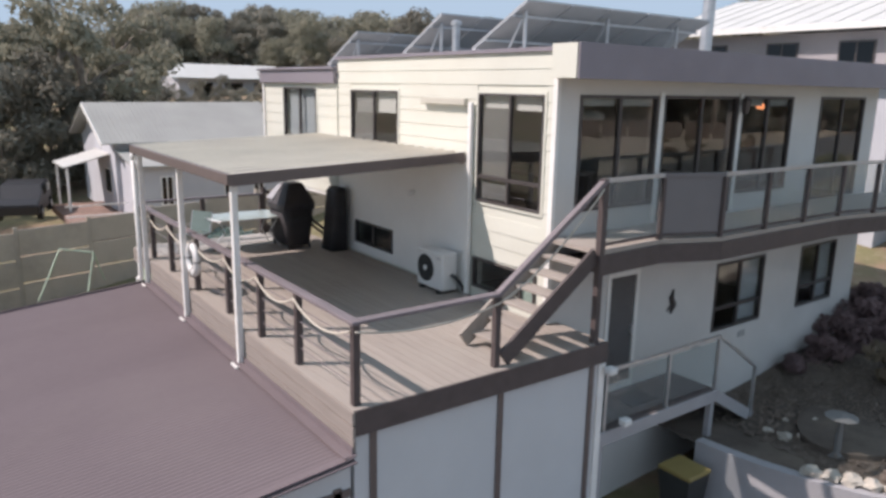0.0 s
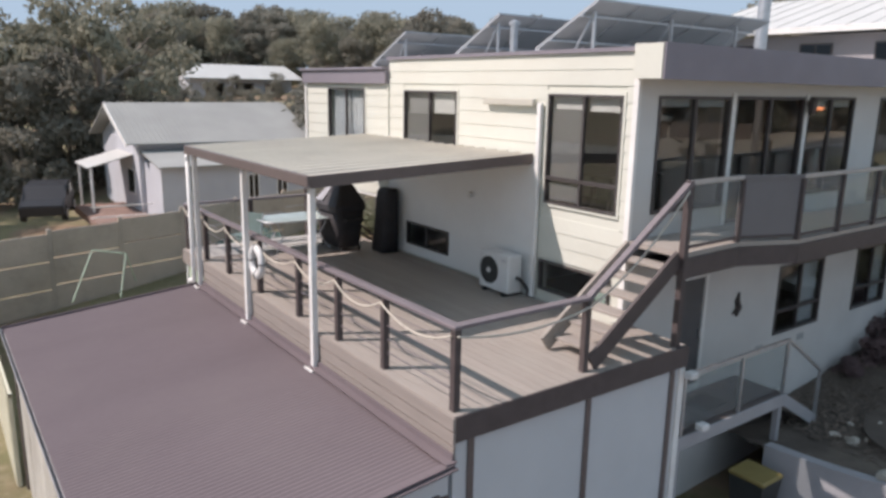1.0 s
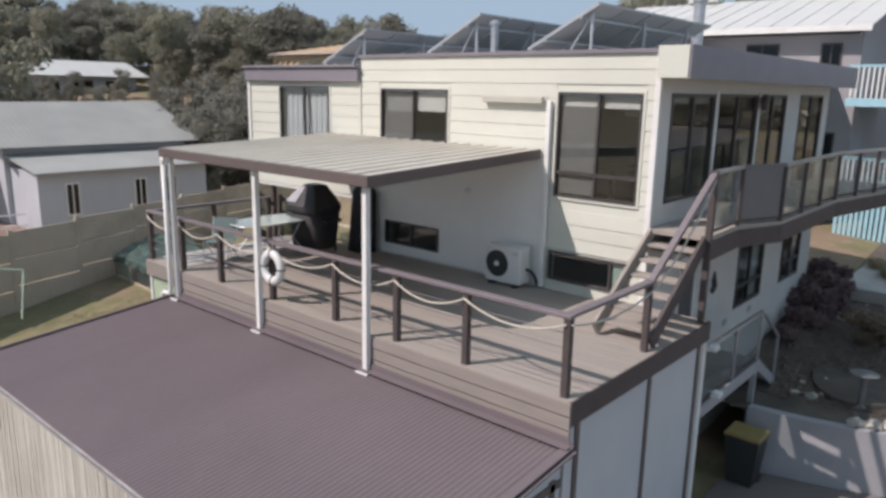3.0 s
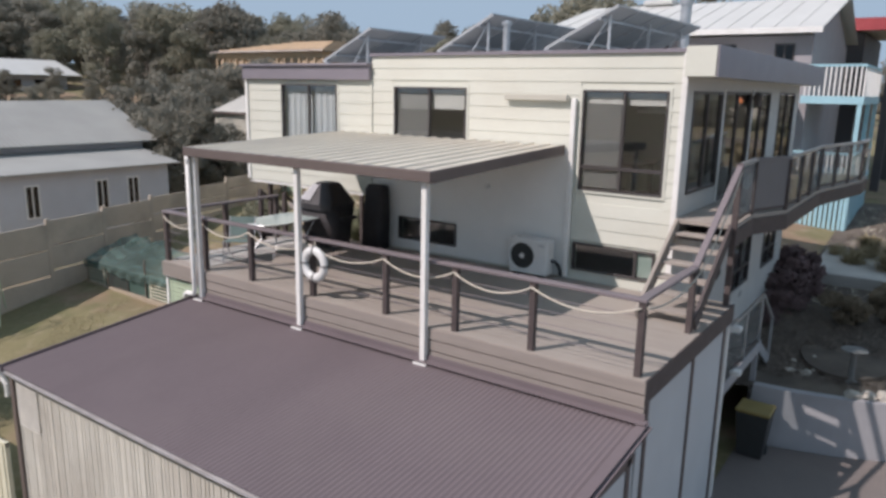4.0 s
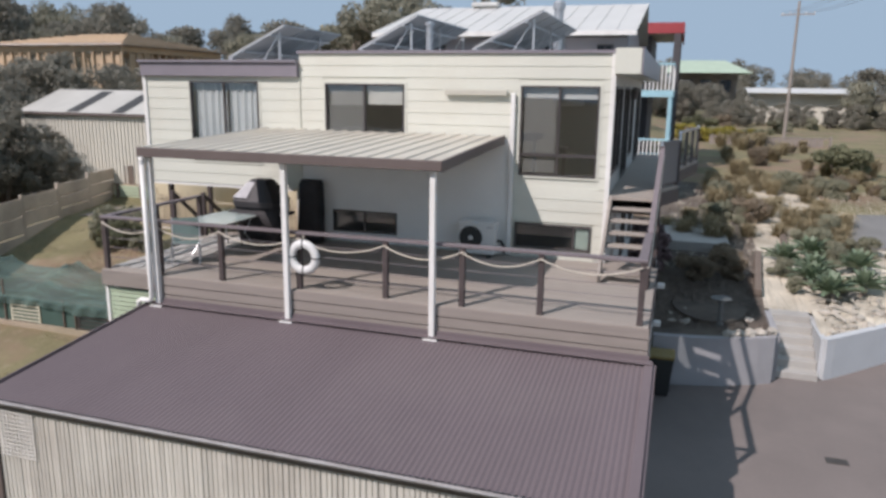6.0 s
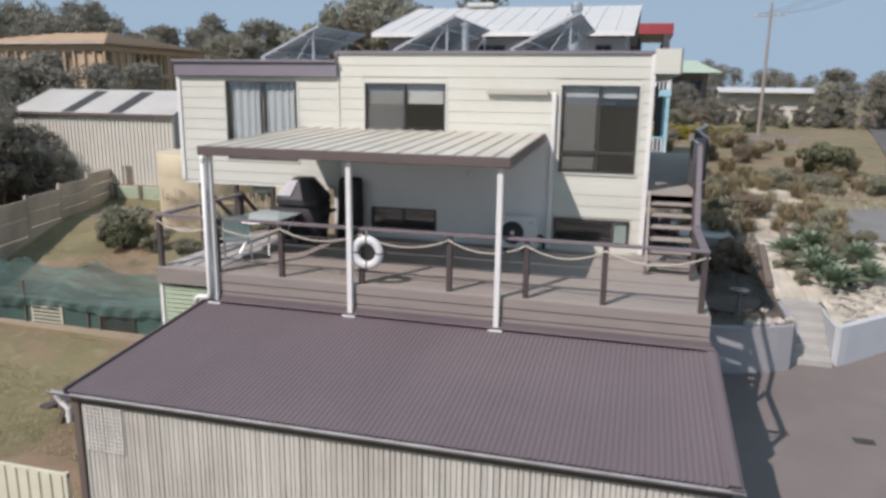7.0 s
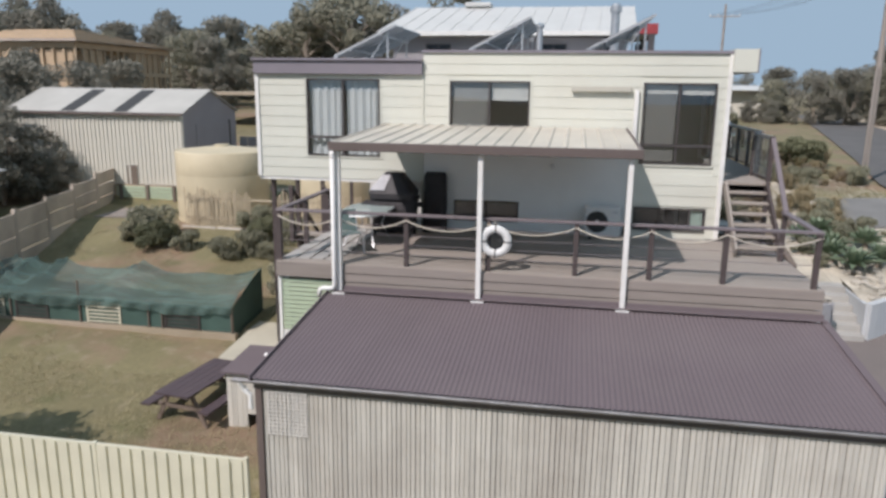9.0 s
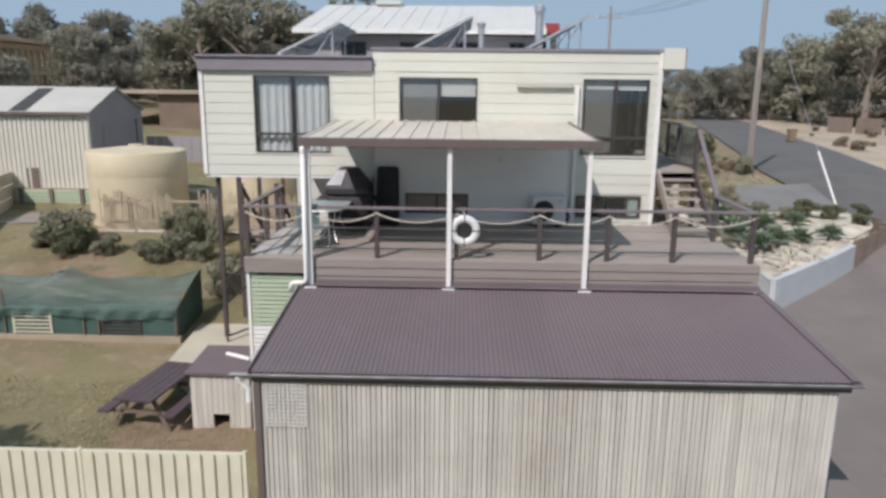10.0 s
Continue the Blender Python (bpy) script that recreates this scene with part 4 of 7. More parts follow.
lr = thing("landing_railing", (9.2, 6.64, 1.47), "pale steel railing with glass infill on the landing", "railing")
for x in (7.9, 9.4, 10.74):
    part("post", box(x - 0.025, x + 0.025, 6.62, 6.67, 1.47, 2.42), ALU, lr)
part("top_rail", beam((7.88, 6.645, 2.44), (10.76, 6.645, 2.44), 0.05, 0.05), ALU, lr)
for a, c in ((7.95, 9.36), (9.44, 10.7)):
    part("glass_panel", box(a, c, 6.638, 6.648, 1.58, 2.36), RAILGLASS, lr)
part("sloping_rail", beam((10.76, 6.645, 2.44), (12.0, 6.645, 1.62), 0.05, 0.05), ALU, lr)
part("post", box(11.97, 12.02, 6.62, 6.67, 0.62, 1.64), ALU, lr)
ls = thing("landing_stair", (11.4, 7.1, 0.6), "short open stair from the landing to the garden", "stair", kind="structure")
part("stringer", beam((10.78, 6.66, 1.36), (12.05, 6.66, 0.62), 0.05, 0.2), WHITEWALL, ls)
part("stringer", beam((10.78, 7.5, 1.36), (12.05, 7.5, 0.62), 0.05, 0.2), WHITEWALL, ls)
for k in range(4):
    part("tread", box(10.84 + 0.28 * k, 11.12 + 0.28 * k, 6.69, 7.47, 1.25 - 0.17 * k, 1.29 - 0.17 * k), DECK, ls)
MAT = mat("dark_door_mat", (0.045, 0.04, 0.04), 0.95, scale=10, amount=0.2, fine=120, bump=0.5)
tagged(part("door_mat", box(8.95, 9.6, 6.95, 7.4, 1.47, 1.485, bevel=0.004), MAT), "dark rectangular mat before the lower door", "door mat")

LIDY = mat("yellow_plastic_lid", (0.24, 0.18, 0.06), 0.6, scale=5, amount=0.1, bump=0.03)
BINB = mat("dark_plastic", (0.03, 0.032, 0.032), 0.5, scale=5, amount=0.15, bump=0.05)


def wheelie(x, y, z, lid, label, shell=None):
    t = thing("wheelie_bin", (x, y, z), label, "bin")
    b = bmesh.new()
    lo = [b.verts.new((x + sx * 0.2, y + sy * 0.22, z + 0.08)) for sx, sy in ((-1, -1), (1, -1), (1, 1), (-1, 1))]
    hi = [b.verts.new((x + sx * 0.28, y + sy * 0.3, z + 0.98)) for sx, sy in ((-1, -1), (1, -1), (1, 1), (-1, 1))]
    b.faces.new(lo[::-1])
    b.faces.new(hi)
    for i in range(4):
        b.faces.new((lo[i], lo[(i + 1) % 4], hi[(i + 1) % 4], hi[i]))
    part("body", b, shell or BINB, t)
    b = box(x - 0.3, x + 0.3, y - 0.32, y + 0.32, z + 0.98, z + 1.06, bevel=0.025)
    part("lid", b, lid, t, "hinged lid")
    part("handle", tube([(x + 0.33, y - 0.2, z + 0.95), (x + 0.33, y + 0.2, z + 0.95)], 0.015), BINB, t)
    for s in (-1, 1):
        part("wheel", tube([(x + 0.2, y + s * 0.2, z + 0.1), (x + 0.2, y + s * 0.26, z + 0.1)], 0.1, seg=14), BINB, t)


wheelie(9.65, 6.35, -0.58, LIDY, "dark wheelie bin with yellow lid under the landing")
BINT = mat("tan_plastic", (0.24, 0.17, 0.11), 0.6, scale=5, amount=0.15, bump=0.05)
wheelie(48.6, -14.1, 2.22, BINT, "tan brown wheelie bin beside the road", BINT)

DRAIN = mat("dark_iron_grate", (0.06, 0.055, 0.05), 0.7, scale=8, amount=0.2, bump=0.2)
dg = thing("drain_grate", (7.6, 2.94, -0.62), "small dark iron drain grate set in the driveway", "drain")
zd = lerp_table(7.6, DRV) + 0.032
part("frame", box(7.48, 7.72, 2.74, 3.14, zd, zd + 0.008), DRAIN, dg)
for k in range(7):
    part("bar", box(7.5, 7.7, 2.77 + 0.05 * k, 2.795 + 0.05 * k, zd + 0.008, zd + 0.014), DRAIN, dg)

# ---- things on the deck ----
ACW = mat("ac_white_steel", (0.68, 0.68, 0.66), 0.45, scale=4, amount=0.05, bump=0.02, stain=(0.5, 0.48, 0.45), stain_amount=0.2)
ac = thing("air_conditioner", (7.2, 10.13, DZ), "white outdoor air conditioner unit standing on the deck", "air conditioner")
part("body", box(7.1, 7.42, 9.74, 10.53, 3.03, 3.7, bevel=0.02), ACW, ac)
part("foot", box(7.08, 7.44, 9.84, 9.9, DZ + 0.002, 3.03), BINB, ac)
part("foot", box(7.08, 7.44, 10.36, 10.42, DZ + 0.002, 3.03), BINB, ac)
fan = part("fan_opening", tube([(7.1, 10.25, 3.37), (7.093, 10.25, 3.37)], 0.245, seg=32), BINB, ac)
for k in range(3):
    r = 0.09 + 0.07 * k
    part("grille_ring", tube([(7.087, 10.25 + r * math.cos(a), 3.37 + r * math.sin(a)) for a in [2 * math.pi * i / 28 for i in range(29)]], 0.006, seg=4, caps=False), BINB, fan)
part("grille_hub", tube([(7.09, 10.25, 3.37), (7.08, 10.25, 3.37)], 0.05, seg=14), ACW, fan)
part("badge", box(7.094, 7.1, 9.8, 9.92, 3.58, 3.62), ALU, ac)
pipe = tagged(part("conduit", tube([(7.3, 9.74, 3.3), (7.3, 9.66, 3.3), (7.38, 9.63, 3.2), (7.46, 9.63, 3.1), (7.48, 9.63, 3.0)], 0.03, seg=8), BINB), "black pipe running beside the air conditioner", "pipe")
dpp = thing("downpipe", (7.49, 9.53, 3.0), "white painted downpipe on the front wall", "downpipe")
part("pipe", box(7.44, 7.51, 9.49, 9.58, 3.0, 6.28, bevel=0.008), WHITE, dpp)
for z in (3.6, 5.0, 6.0):
    part("bracket", box(7.435, 7.515, 9.485, 9.585, z, z + 0.04), WHITE, dpp)
SHEDBEIGE = mat("beige_metal_case", (0.47, 0.45, 0.385), 0.5, scale=3, amount=0.06, bump=0.02)
pel = thing("awning_box", (7.47, 10.3, 6.25), "slim cream awning box on the front wall", "awning box")
part("case", box(7.42, 7.51, 9.66, 10.96, 6.22, 6.34, bevel=0.012), SHEDBEIGE, pel)
tagged(part("wall_light", tube([(7.5, 11.3, 4.55), (7.44, 11.3, 4.55), (7.42, 11.3, 4.5)], [0.05, 0.05, 0.03], seg=12), ACW), "small white round light on the front wall", "wall light")

COVER = mat("black_vinyl_cover", (0.028, 0.025, 0.027), 0.75, scale=4, amount=0.3, fine=14, bump=0.5)
# pale grey for the sunlit part of the black hood
COVER_SUNLIT = mat("sunlit_vinyl_cover", (0.34, 0.34, 0.36), 0.5, scale=4, amount=0.2, fine=14, bump=0.4)
bbq = thing("barbecue", (6.56, 14.78, DZ), "barbecue under a fitted black vinyl cover", "barbecue")


def loft(rings, seg_close=True):
    b = bmesh.new()
    vs = [[b.verts.new(p) for p in r] for r in rings]
    for a, c in zip(vs, vs[1:]):
        for i in range(len(a)):
            j = (i + 1) % len(a)
            b.faces.new((a[i], a[j], c[j], c[i]))
    b.faces.new(vs[0][::-1])
    b.faces.new(vs[-1])
    return b


def ring(cx, cy, z, rx, ry, n=24, p=4.0, wob=0.0):
    out = []
    for k in range(n):
        a = 2 * math.pi * k / n
        c, s = math.cos(a), math.sin(a)
        q = (abs(c) ** p + abs(s) ** p) ** (-1 / p)
        w = 1 + wob * math.sin(5 * a + z * 3)
        out.append((cx + rx * q * c * w, cy + ry * q * s * w, z))
    return out


COVERH = mat("black_hood_cover", (0.03, 0.027, 0.03), 0.6, scale=4, amount=0.2, fine=14, bump=0.3)
part("cover_skirt", loft([ring(6.56, 14.78, DZ + 0.1, 0.27, 0.46, n=32, p=9, wob=0.03), ring(6.56, 14.78, 3.5, 0.29, 0.5, n=32, p=9, wob=0.02), ring(6.56, 14.78, 3.87, 0.33, 0.53, n=32, p=9)]), COVER, bbq, smooth=True)
part("cover_hood", loft([ring(6.565, 14.8, 3.84, 0.385, 0.50, n=32, p=9), ring(6.565, 14.8, 3.96, 0.395, 0.52, n=32, p=9), ring(6.58, 14.8, 4.02, 0.37, 0.49, n=32, p=9), ring(6.61, 14.8, 4.36, 0.2, 0.23, n=32, p=8), ring(6.61, 14.8, 4.4, 0.16, 0.19, n=32, p=7)]), COVERH, bbq)
# sunlight on the hood's front slope, laid on as a pale patch
slope_a, slope_b = Vector((6.2, 15.27, 4.03)), Vector((6.2, 14.93, 4.03))
slope_c, slope_d = Vector((6.4, 14.84, 4.35)), Vector((6.4, 15.02, 4.35))
b = bmesh.new()
lo = [b.verts.new(v + Vector((0.02, 0, -0.012))) for v in (slope_a, slope_b, slope_c, slope_d)]
hi = [b.verts.new(v + Vector((-0.012, 0, 0.006))) for v in (slope_a, slope_b, slope_c, slope_d)]
b.faces.new(lo[::-1])
b.faces.new(hi)
for k in range(4):
    b.faces.new((lo[k], lo[(k + 1) % 4], hi[(k + 1) % 4], hi[k]))
part("cover_patch", b, COVER_SUNLIT, bbq, "pale patch that paints sunlight on the cover's slope")
for y in (14.24, 15.4):
    part("side_shelf", box(6.36, 6.78, y - 0.12, y + 0.12, 3.66, 3.72, bevel=0.01), COVER, bbq)
for sx, sy in ((-0.24, -0.5), (0.24, -0.5), (-0.24, 0.5), (0.24, 0.5)):
    part("leg", box(6.56 + sx - 0.02, 6.56 + sx + 0.02, 14.78 + sy * 0.8 - 0.02, 14.78 + sy * 0.8 + 0.02, DZ + 0.003, DZ + 0.13), BINB, bbq)
tall = thing("covered_heater", (7.25, 14.05, DZ), "tall folded item wrapped in a black cover against the wall", "covered furniture")
part("cover", loft([ring(7.22, 13.98, DZ + 0.005, 0.2, 0.27, p=8, wob=0.02), ring(7.25, 13.98, 3.6, 0.17, 0.27, p=8, wob=0.02), ring(7.28, 13.98, 4.26, 0.13, 0.26, p=8), ring(7.3, 13.98, 4.35, 0.09, 0.22, p=8)]), COVER, tall, smooth=True)

TURQ = mat("turquoise_table_glass", (0.40, 0.48, 0.465), 0.15, scale=3, amount=0.08, bump=0.0)
tb = thing("glass_table", (5.7, 15.3, DZ), "outdoor table with pale turquoise glass top on steel legs", "table")
part("tabletop", prism([(5.7 + 0.85 * math.cos(a) * (abs(math.cos(a)) ** 4 + abs(math.sin(a)) ** 4) ** -0.25, 15.2 + 0.5 * math.sin(a) * (abs(math.cos(a)) ** 4 + abs(math.sin(a)) ** 4) ** -0.25) for a in [2 * math.pi * k / 32 for k in range(32)]], 3.66, 3.675), TURQ, tb)
part("rim", tube([(5.7 + 0.86 * math.cos(a) * (abs(math.cos(a)) ** 4 + abs(math.sin(a)) ** 4) ** -0.25, 15.2 + 0.51 * math.sin(a) * (abs(math.cos(a)) ** 4 + abs(math.sin(a)) ** 4) ** -0.25, 3.667) for a in [2 * math.pi * k / 32 for k in range(33)]], 0.014, seg=6, caps=False), ALU, tb)
for sx, sy in ((-0.6, -0.32), (0.6, -0.32), (-0.6, 0.32), (0.6, 0.32)):
    part("leg", tube([(5.7 + sx, 15.2 + sy, 3.655), (5.7 + sx * 0.7, 15.2 + sy * 0.7, 3.3), (5.7 + sx * 1.05, 15.2 + sy * 1.05, DZ + 0.003)], 0.016, seg=6), ALU, tb)
SLING = mat("turquoise_sling", (0.13, 0.19, 0.18), 0.7, scale=6, amount=0.12, fine=120, bump=0.2)


def patio_chair(x, y, turn, label):
    t = thing("patio_chair", (x, y, DZ), label, "chair", "patio chairs")
    for s in (-0.25, 0.25):
        part("side_frame", tube([(x + s, y + 0.25, DZ), (x + s, y + 0.22, DZ + 0.42), (x + s, y - 0.2, DZ + 0.4), (x + s, y - 0.32, DZ + 0.85)], 0.014, seg=6), ALU, t)
        part("back_leg", tube([(x + s, y - 0.3, DZ), (x + s, y + 0.1, DZ + 0.41)], 0.014, seg=6), ALU, t)
    part("seat", beam((x, y + 0.22, DZ + 0.42), (x, y - 0.2, DZ + 0.4), 0.48, 0.012), SLING, t)
    part("backrest", beam((x, y - 0.2, DZ + 0.42), (x, y - 0.31, DZ + 0.84), 0.48, 0.012, up=(0, 1, 0)), SLING, t)
    t.rotation_euler = (0, 0, radians(turn))


patio_chair(4.55, 15.25, 125, "steel patio chair with turquoise fabric sling")

buoy = thing("lifebuoy", (3.6, 12.16, 3.56), "white lifebuoy ring hung on the deck railing", "lifebuoy")
b = bmesh.new()
n, m2 = 40, 12
R, r = 0.225, 0.075
vs = [[b.verts.new((3.58 + r * 0.8 * math.sin(v), 12.16 + (R + r * math.cos(v)) * math.cos(u), 3.56 + (R + r * math.cos(v)) * math.sin(u))) for v in [2 * math.pi * j / m2 for j in range(m2)]] for u in [2 * math.pi * i / n for i in range(n)]]
for i in range(n):
    for j in range(m2):
        b.faces.new((vs[i][j], vs[(i + 1) % n][j], vs[(i + 1) % n][(j + 1) % m2], vs[i][(j + 1) % m2]))
part("ring", b, ACW, buoy, smooth=True)
for k in range(4):
    u = k * math.pi / 2
    part("strap", tube([(3.58 + (r * 0.8 + 0.004) * math.sin(v), 12.16 + (R + (r + 0.004) * math.cos(v)) * math.cos(u), 3.56 + (R + (r + 0.004) * math.cos(v)) * math.sin(u)) for v in [2 * math.pi * j / 12 for j in range(13)]], 0.012, seg=6, caps=False), BINB, buoy)
part("cord", tube([(3.6, 12.16, 3.86), (3.64, 12.2, 3.95)], 0.01, seg=6), ROPE, buoy)

# pergola downpipe and corner lights
pd = thing("pergola_downpipe", (3.45, 15.18, 2.4), "white round downpipe bent at the foot of the post", "downpipe")
part("pipe", tube([(3.41, 15.17, 5.13), (3.41, 15.17, 2.62), (3.41, 15.2, 2.55), (3.41, 15.26, 2.53), (3.41, 15.4, 2.53), (3.41, 15.46, 2.5), (3.41, 15.48, 2.36)], 0.045, seg=12), WHITE, pd, smooth=True)
part("collar", tube([(3.41, 15.17, 5.0), (3.41, 15.17, 5.08)], 0.052, seg=12), WHITE, pd)
sd = thing("shed_downpipe", (0.02, 15.5, 1.0), "short white gutter outlet pipe at the shed corner", "downpipe")
part("pipe", tube([(0.02, 15.5, 2.02), (0.06, 15.45, 1.9), (0.08, 15.36, 1.8), (0.08, 15.36, 1.6)], 0.04, seg=10), WHITE, sd)
for x, y, z in ((7.76, 6.5, 2.55), (8.2, 6.52, 1.62)):
    fl = thing("floodlight", (x, y, z), "small white outdoor floodlight on the wall corner", "light")
    part("housing", box(x - 0.08, x + 0.08, y - 0.12, y + 0.02, z - 0.05, z + 0.05, bevel=0.015), ACW, fl)
    part("bracket", box(x - 0.02, x + 0.02, y + 0.02, y + 0.06, z - 0.08, z + 0.02), ACW, fl)
cl = thing("coach_lamp", (12.14, 7.5, 6.3), "small dark carriage lamp between the glass doors", "wall light")
part("cage", tube([(12.14, 7.48, 6.15), (12.14, 7.48, 6.38), (12.14, 7.48, 6.46)], [0.06, 0.09, 0.02], seg=6), FRAME, cl)
part("arm", box(12.12, 12.16, 7.5, 7.58, 6.3, 6.34), FRAME, cl)

# ---- roof: solar panels, vent, flue ----
PV = mat("solar_cells", (0.02, 0.025, 0.045), 0.15, scale=3, amount=0.1, bump=0.0)
PVBACK = mat("panel_backing", (0.40, 0.405, 0.41), 0.6, scale=3, amount=0.08, bump=0.02)


def array(xs, n, y_lo, z_lo, y_hi, z_hi, base_z):
    t = thing("solar_array", (xs, y_lo, base_z), "row of tilted solar panels on steel frames", "solar panels", "roof solar arrays")
    w = 0.99
    d = Vector((0, y_hi - y_lo, z_hi - z_lo))
    nrm = Vector((0, d.z, -d.y)).normalized()
    if nrm.z < 0:
        nrm = -nrm
    for k in range(n):
        x0 = xs + k * (w + 0.02)
        p = Vector((x0 + w / 2, y_lo, z_lo))
        q = p + d
        pan = part("panel", beam(p, q, w, 0.035, up=nrm), PVBACK, t)
        part("cells", beam(p + nrm * 0.021 + d * 0.02, q + nrm * 0.021 - d * 0.02, w - 0.05, 0.004, up=nrm), PV, pan)
        part("edge", beam(Vector((x0 + 0.012, y_lo, z_lo)) - nrm * 0.022, Vector((x0 + 0.012, y_hi, z_hi)) - nrm * 0.022, 0.03, 0.03, up=nrm), ALU, pan)
    L = n * (w + 0.02)
    for f in (0.25, 0.75):
        a = Vector((xs, y_lo, z_lo)) + d * f - nrm * 0.05
        part("rail", beam(a, a + Vector((L, 0, 0)), 0.04, 0.04), ALU, t)
    for k in range(n // 2 + 1):
        x = xs + 0.15 + k * 2.02
        a = Vector((x, y_lo, z_lo)) + d * 0.85 - nrm * 0.05
        part("strut", beam((x, a.y, base_z), a, 0.04, 0.04), ALU, t)
        part("brace", beam((x, a.y - d.y * 0.35, base_z), a, 0.025, 0.025), ALU, t)
        part("foot", box(x - 0.06, x + 0.06, y_lo - 0.06, y_lo + 0.06, base_z, z_lo), ALU, t)


array(8.3, 5, 10.61, 7.2, 9.18, 7.93, 7.03)
array(8.6, 4, 13.4, 7.2, 12.0, 7.92, 7.03)
array(8.55, 3, 16.8, 7.02, 15.28, 7.74, 6.8)
vp = thing("roof_vent", (8.81, 11.78, 7.03), "grey steel vent pipe with a cap on the roof", "vent")
part("pipe", tube([(8.81, 11.78, 7.03), (8.81, 11.78, 7.7)], 0.075, seg=14), ALU, vp)
part("cap", tube([(8.81, 11.78, 7.7), (8.81, 11.78, 7.76), (8.81, 11.78, 7.8)], [0.11, 0.11, 0.03], seg=14), ALU, vp)
fl = thing("chimney_flue", (14.1, 9.8, 7.03), "tall silver chimney flue with a cowl", "flue")
part("pipe", tube([(14.1, 9.8, 7.03), (14.1, 9.8, 8.55)], 0.13, seg=16), ALU, fl)
part("cowl", tube([(14.1, 9.8, 8.55), (14.1, 9.8, 8.6), (14.1, 9.8, 8.72), (14.1, 9.8, 8.8)], [0.17, 0.17, 0.17, 0.1], seg=16), ALU, fl)

# ---- under the deck and the wing ----
GREENSL = mat("pale_green_slat", (0.42, 0.50, 0.36), 0.6, scale=4, amount=0.1, bump=0.05, vary=0.15)
scr = thing("slatted_screen", (3.66, 16, 0.6), "slatted screen, green above and white below, under the deck", "screen")
for k in range(24):
    z = 0.55 + 0.088 * k
    part("slat", beam((3.66, 15.3, z), (3.66, 16.33, z), 0.02, 0.07), GREENSL if k > 11 else WHITE, scr)
part("post", box(3.62, 3.7, 16.33, 16.39, -0.7, 2.66), WHITE, scr)
struct("wall_deck_end", box(3.72, 7.5, 16.2, 16.3, -0.7, 2.66), PANEL, "pale wall closing the space under the deck", "wall")
struct("slab_path", prism([(5.4, 16.6), (12.0, 16.6), (12.0, 19.3), (8.7, 19.4), (6.3, 19.2), (5.2, 18.3)], -0.9, -0.28), mat("cream_path_concrete", (0.50, 0.46, 0.36), 0.9, scale=1.2, amount=0.12, fine=30, bump=0.2, stain=(0.38, 0.34, 0.26), stain_amount=0.5), "pale cream concrete path beside the deck", "path")
for x, y in ((8.1, 18.35), (9.6, 18.3), (11.6, 18.3), (14.5, 18.3)):
    ob = part("wing_post", box(x - 0.05, x + 0.05, y - 0.05, y + 0.05, lerp_table(x, YARD) - 0.2, 4.02), DARKWOOD)
    tagged(ob, "slim dark post carrying the raised wing", "post", "wing posts")
sr = thing("small_railing", (8.6, 18.2, 0.5), "low dark steel railing between the wing posts", "railing")
for x in (7.7, 9.5):
    part("post", box(x - 0.025, x + 0.025, 18.18, 18.23, -0.3, 1.36), FRAME, sr)
part("top_rail", beam((7.68, 18.205, 1.34), (9.55, 18.205, 1.31), 0.04, 0.04), FRAME, sr)
part("bottom_rail", beam((7.68, 18.205, 0.74), (9.55, 18.205, 0.7), 0.03, 0.03), FRAME, sr)
for k in range(10):
    part("bar", box(7.85 + 0.17 * k, 7.868 + 0.17 * k, 18.197, 18.213, 0.72, 1.32), FRAME, sr)

bst = thing("back_stair", (8.2, 17.0, 1.2), "dark timber stair leading down from the deck to the yard", "stair", kind="structure")
for y in (16.62, 17.42):
    part("stringer", beam((7.0, y, 2.9), (10.0, y, 0.5), 0.05, 0.24), DARKWOOD, bst)
for k in range(12):
    part("tread", box(7.05 + 0.235 * k, 7.31 + 0.235 * k, 16.65, 17.39, 2.74 - 0.19 * k, 2.78 - 0.19 * k), DECK, bst)
for y in (16.6, 17.44):
    part("newel", box(6.95, 7.04, y - 0.045, y + 0.045, 2.6, 3.95), DARKWOOD, bst)
    part("handrail", beam((7.0, y, 3.9), (10.0, y, 1.5), 0.07, 0.06), DARKWOOD, bst)
    part("newel", box(9.95, 10.04, y - 0.045, y + 0.045, -0.3, 1.55), DARKWOOD, bst)

# ---- back yard ----
TANKM = mat("cream_tank_plastic", (0.56, 0.485, 0.335), 0.6, scale=1.5, amount=0.06, bump=0.05, stain=(0.45, 0.38, 0.25), stain_amount=0.3)


def tank(cx, cy, z0, r, z1, label):
    t = thing("water_tank", (cx, cy, z0), label, "water tank", "water tanks")
    rings = [(r, z0), (r, z0 + 0.05)]
    z = z0 + 0.3
    while z < z1 - 0.15:
        rings += [(r, z - 0.02), (r - 0.003, z), (r, z + 0.02)]
        z += 0.84
    rings += [(r, z1 - 0.04), (r - 0.04, z1)]
    part("shell", tube([(cx, cy, q[1]) for q in rings], [q[0] for q in rings], seg=64), TANKM, t, smooth=True)
    part("lid", tube([(cx, cy, z1), (cx, cy, z1 + 0.16)], [r - 0.05, 0.35], seg=48), TANKM, t)
    part("hatch", tube([(cx, cy, z1 + 0.16), (cx, cy, z1 + 0.22)], 0.3, seg=20), TANKM, t)


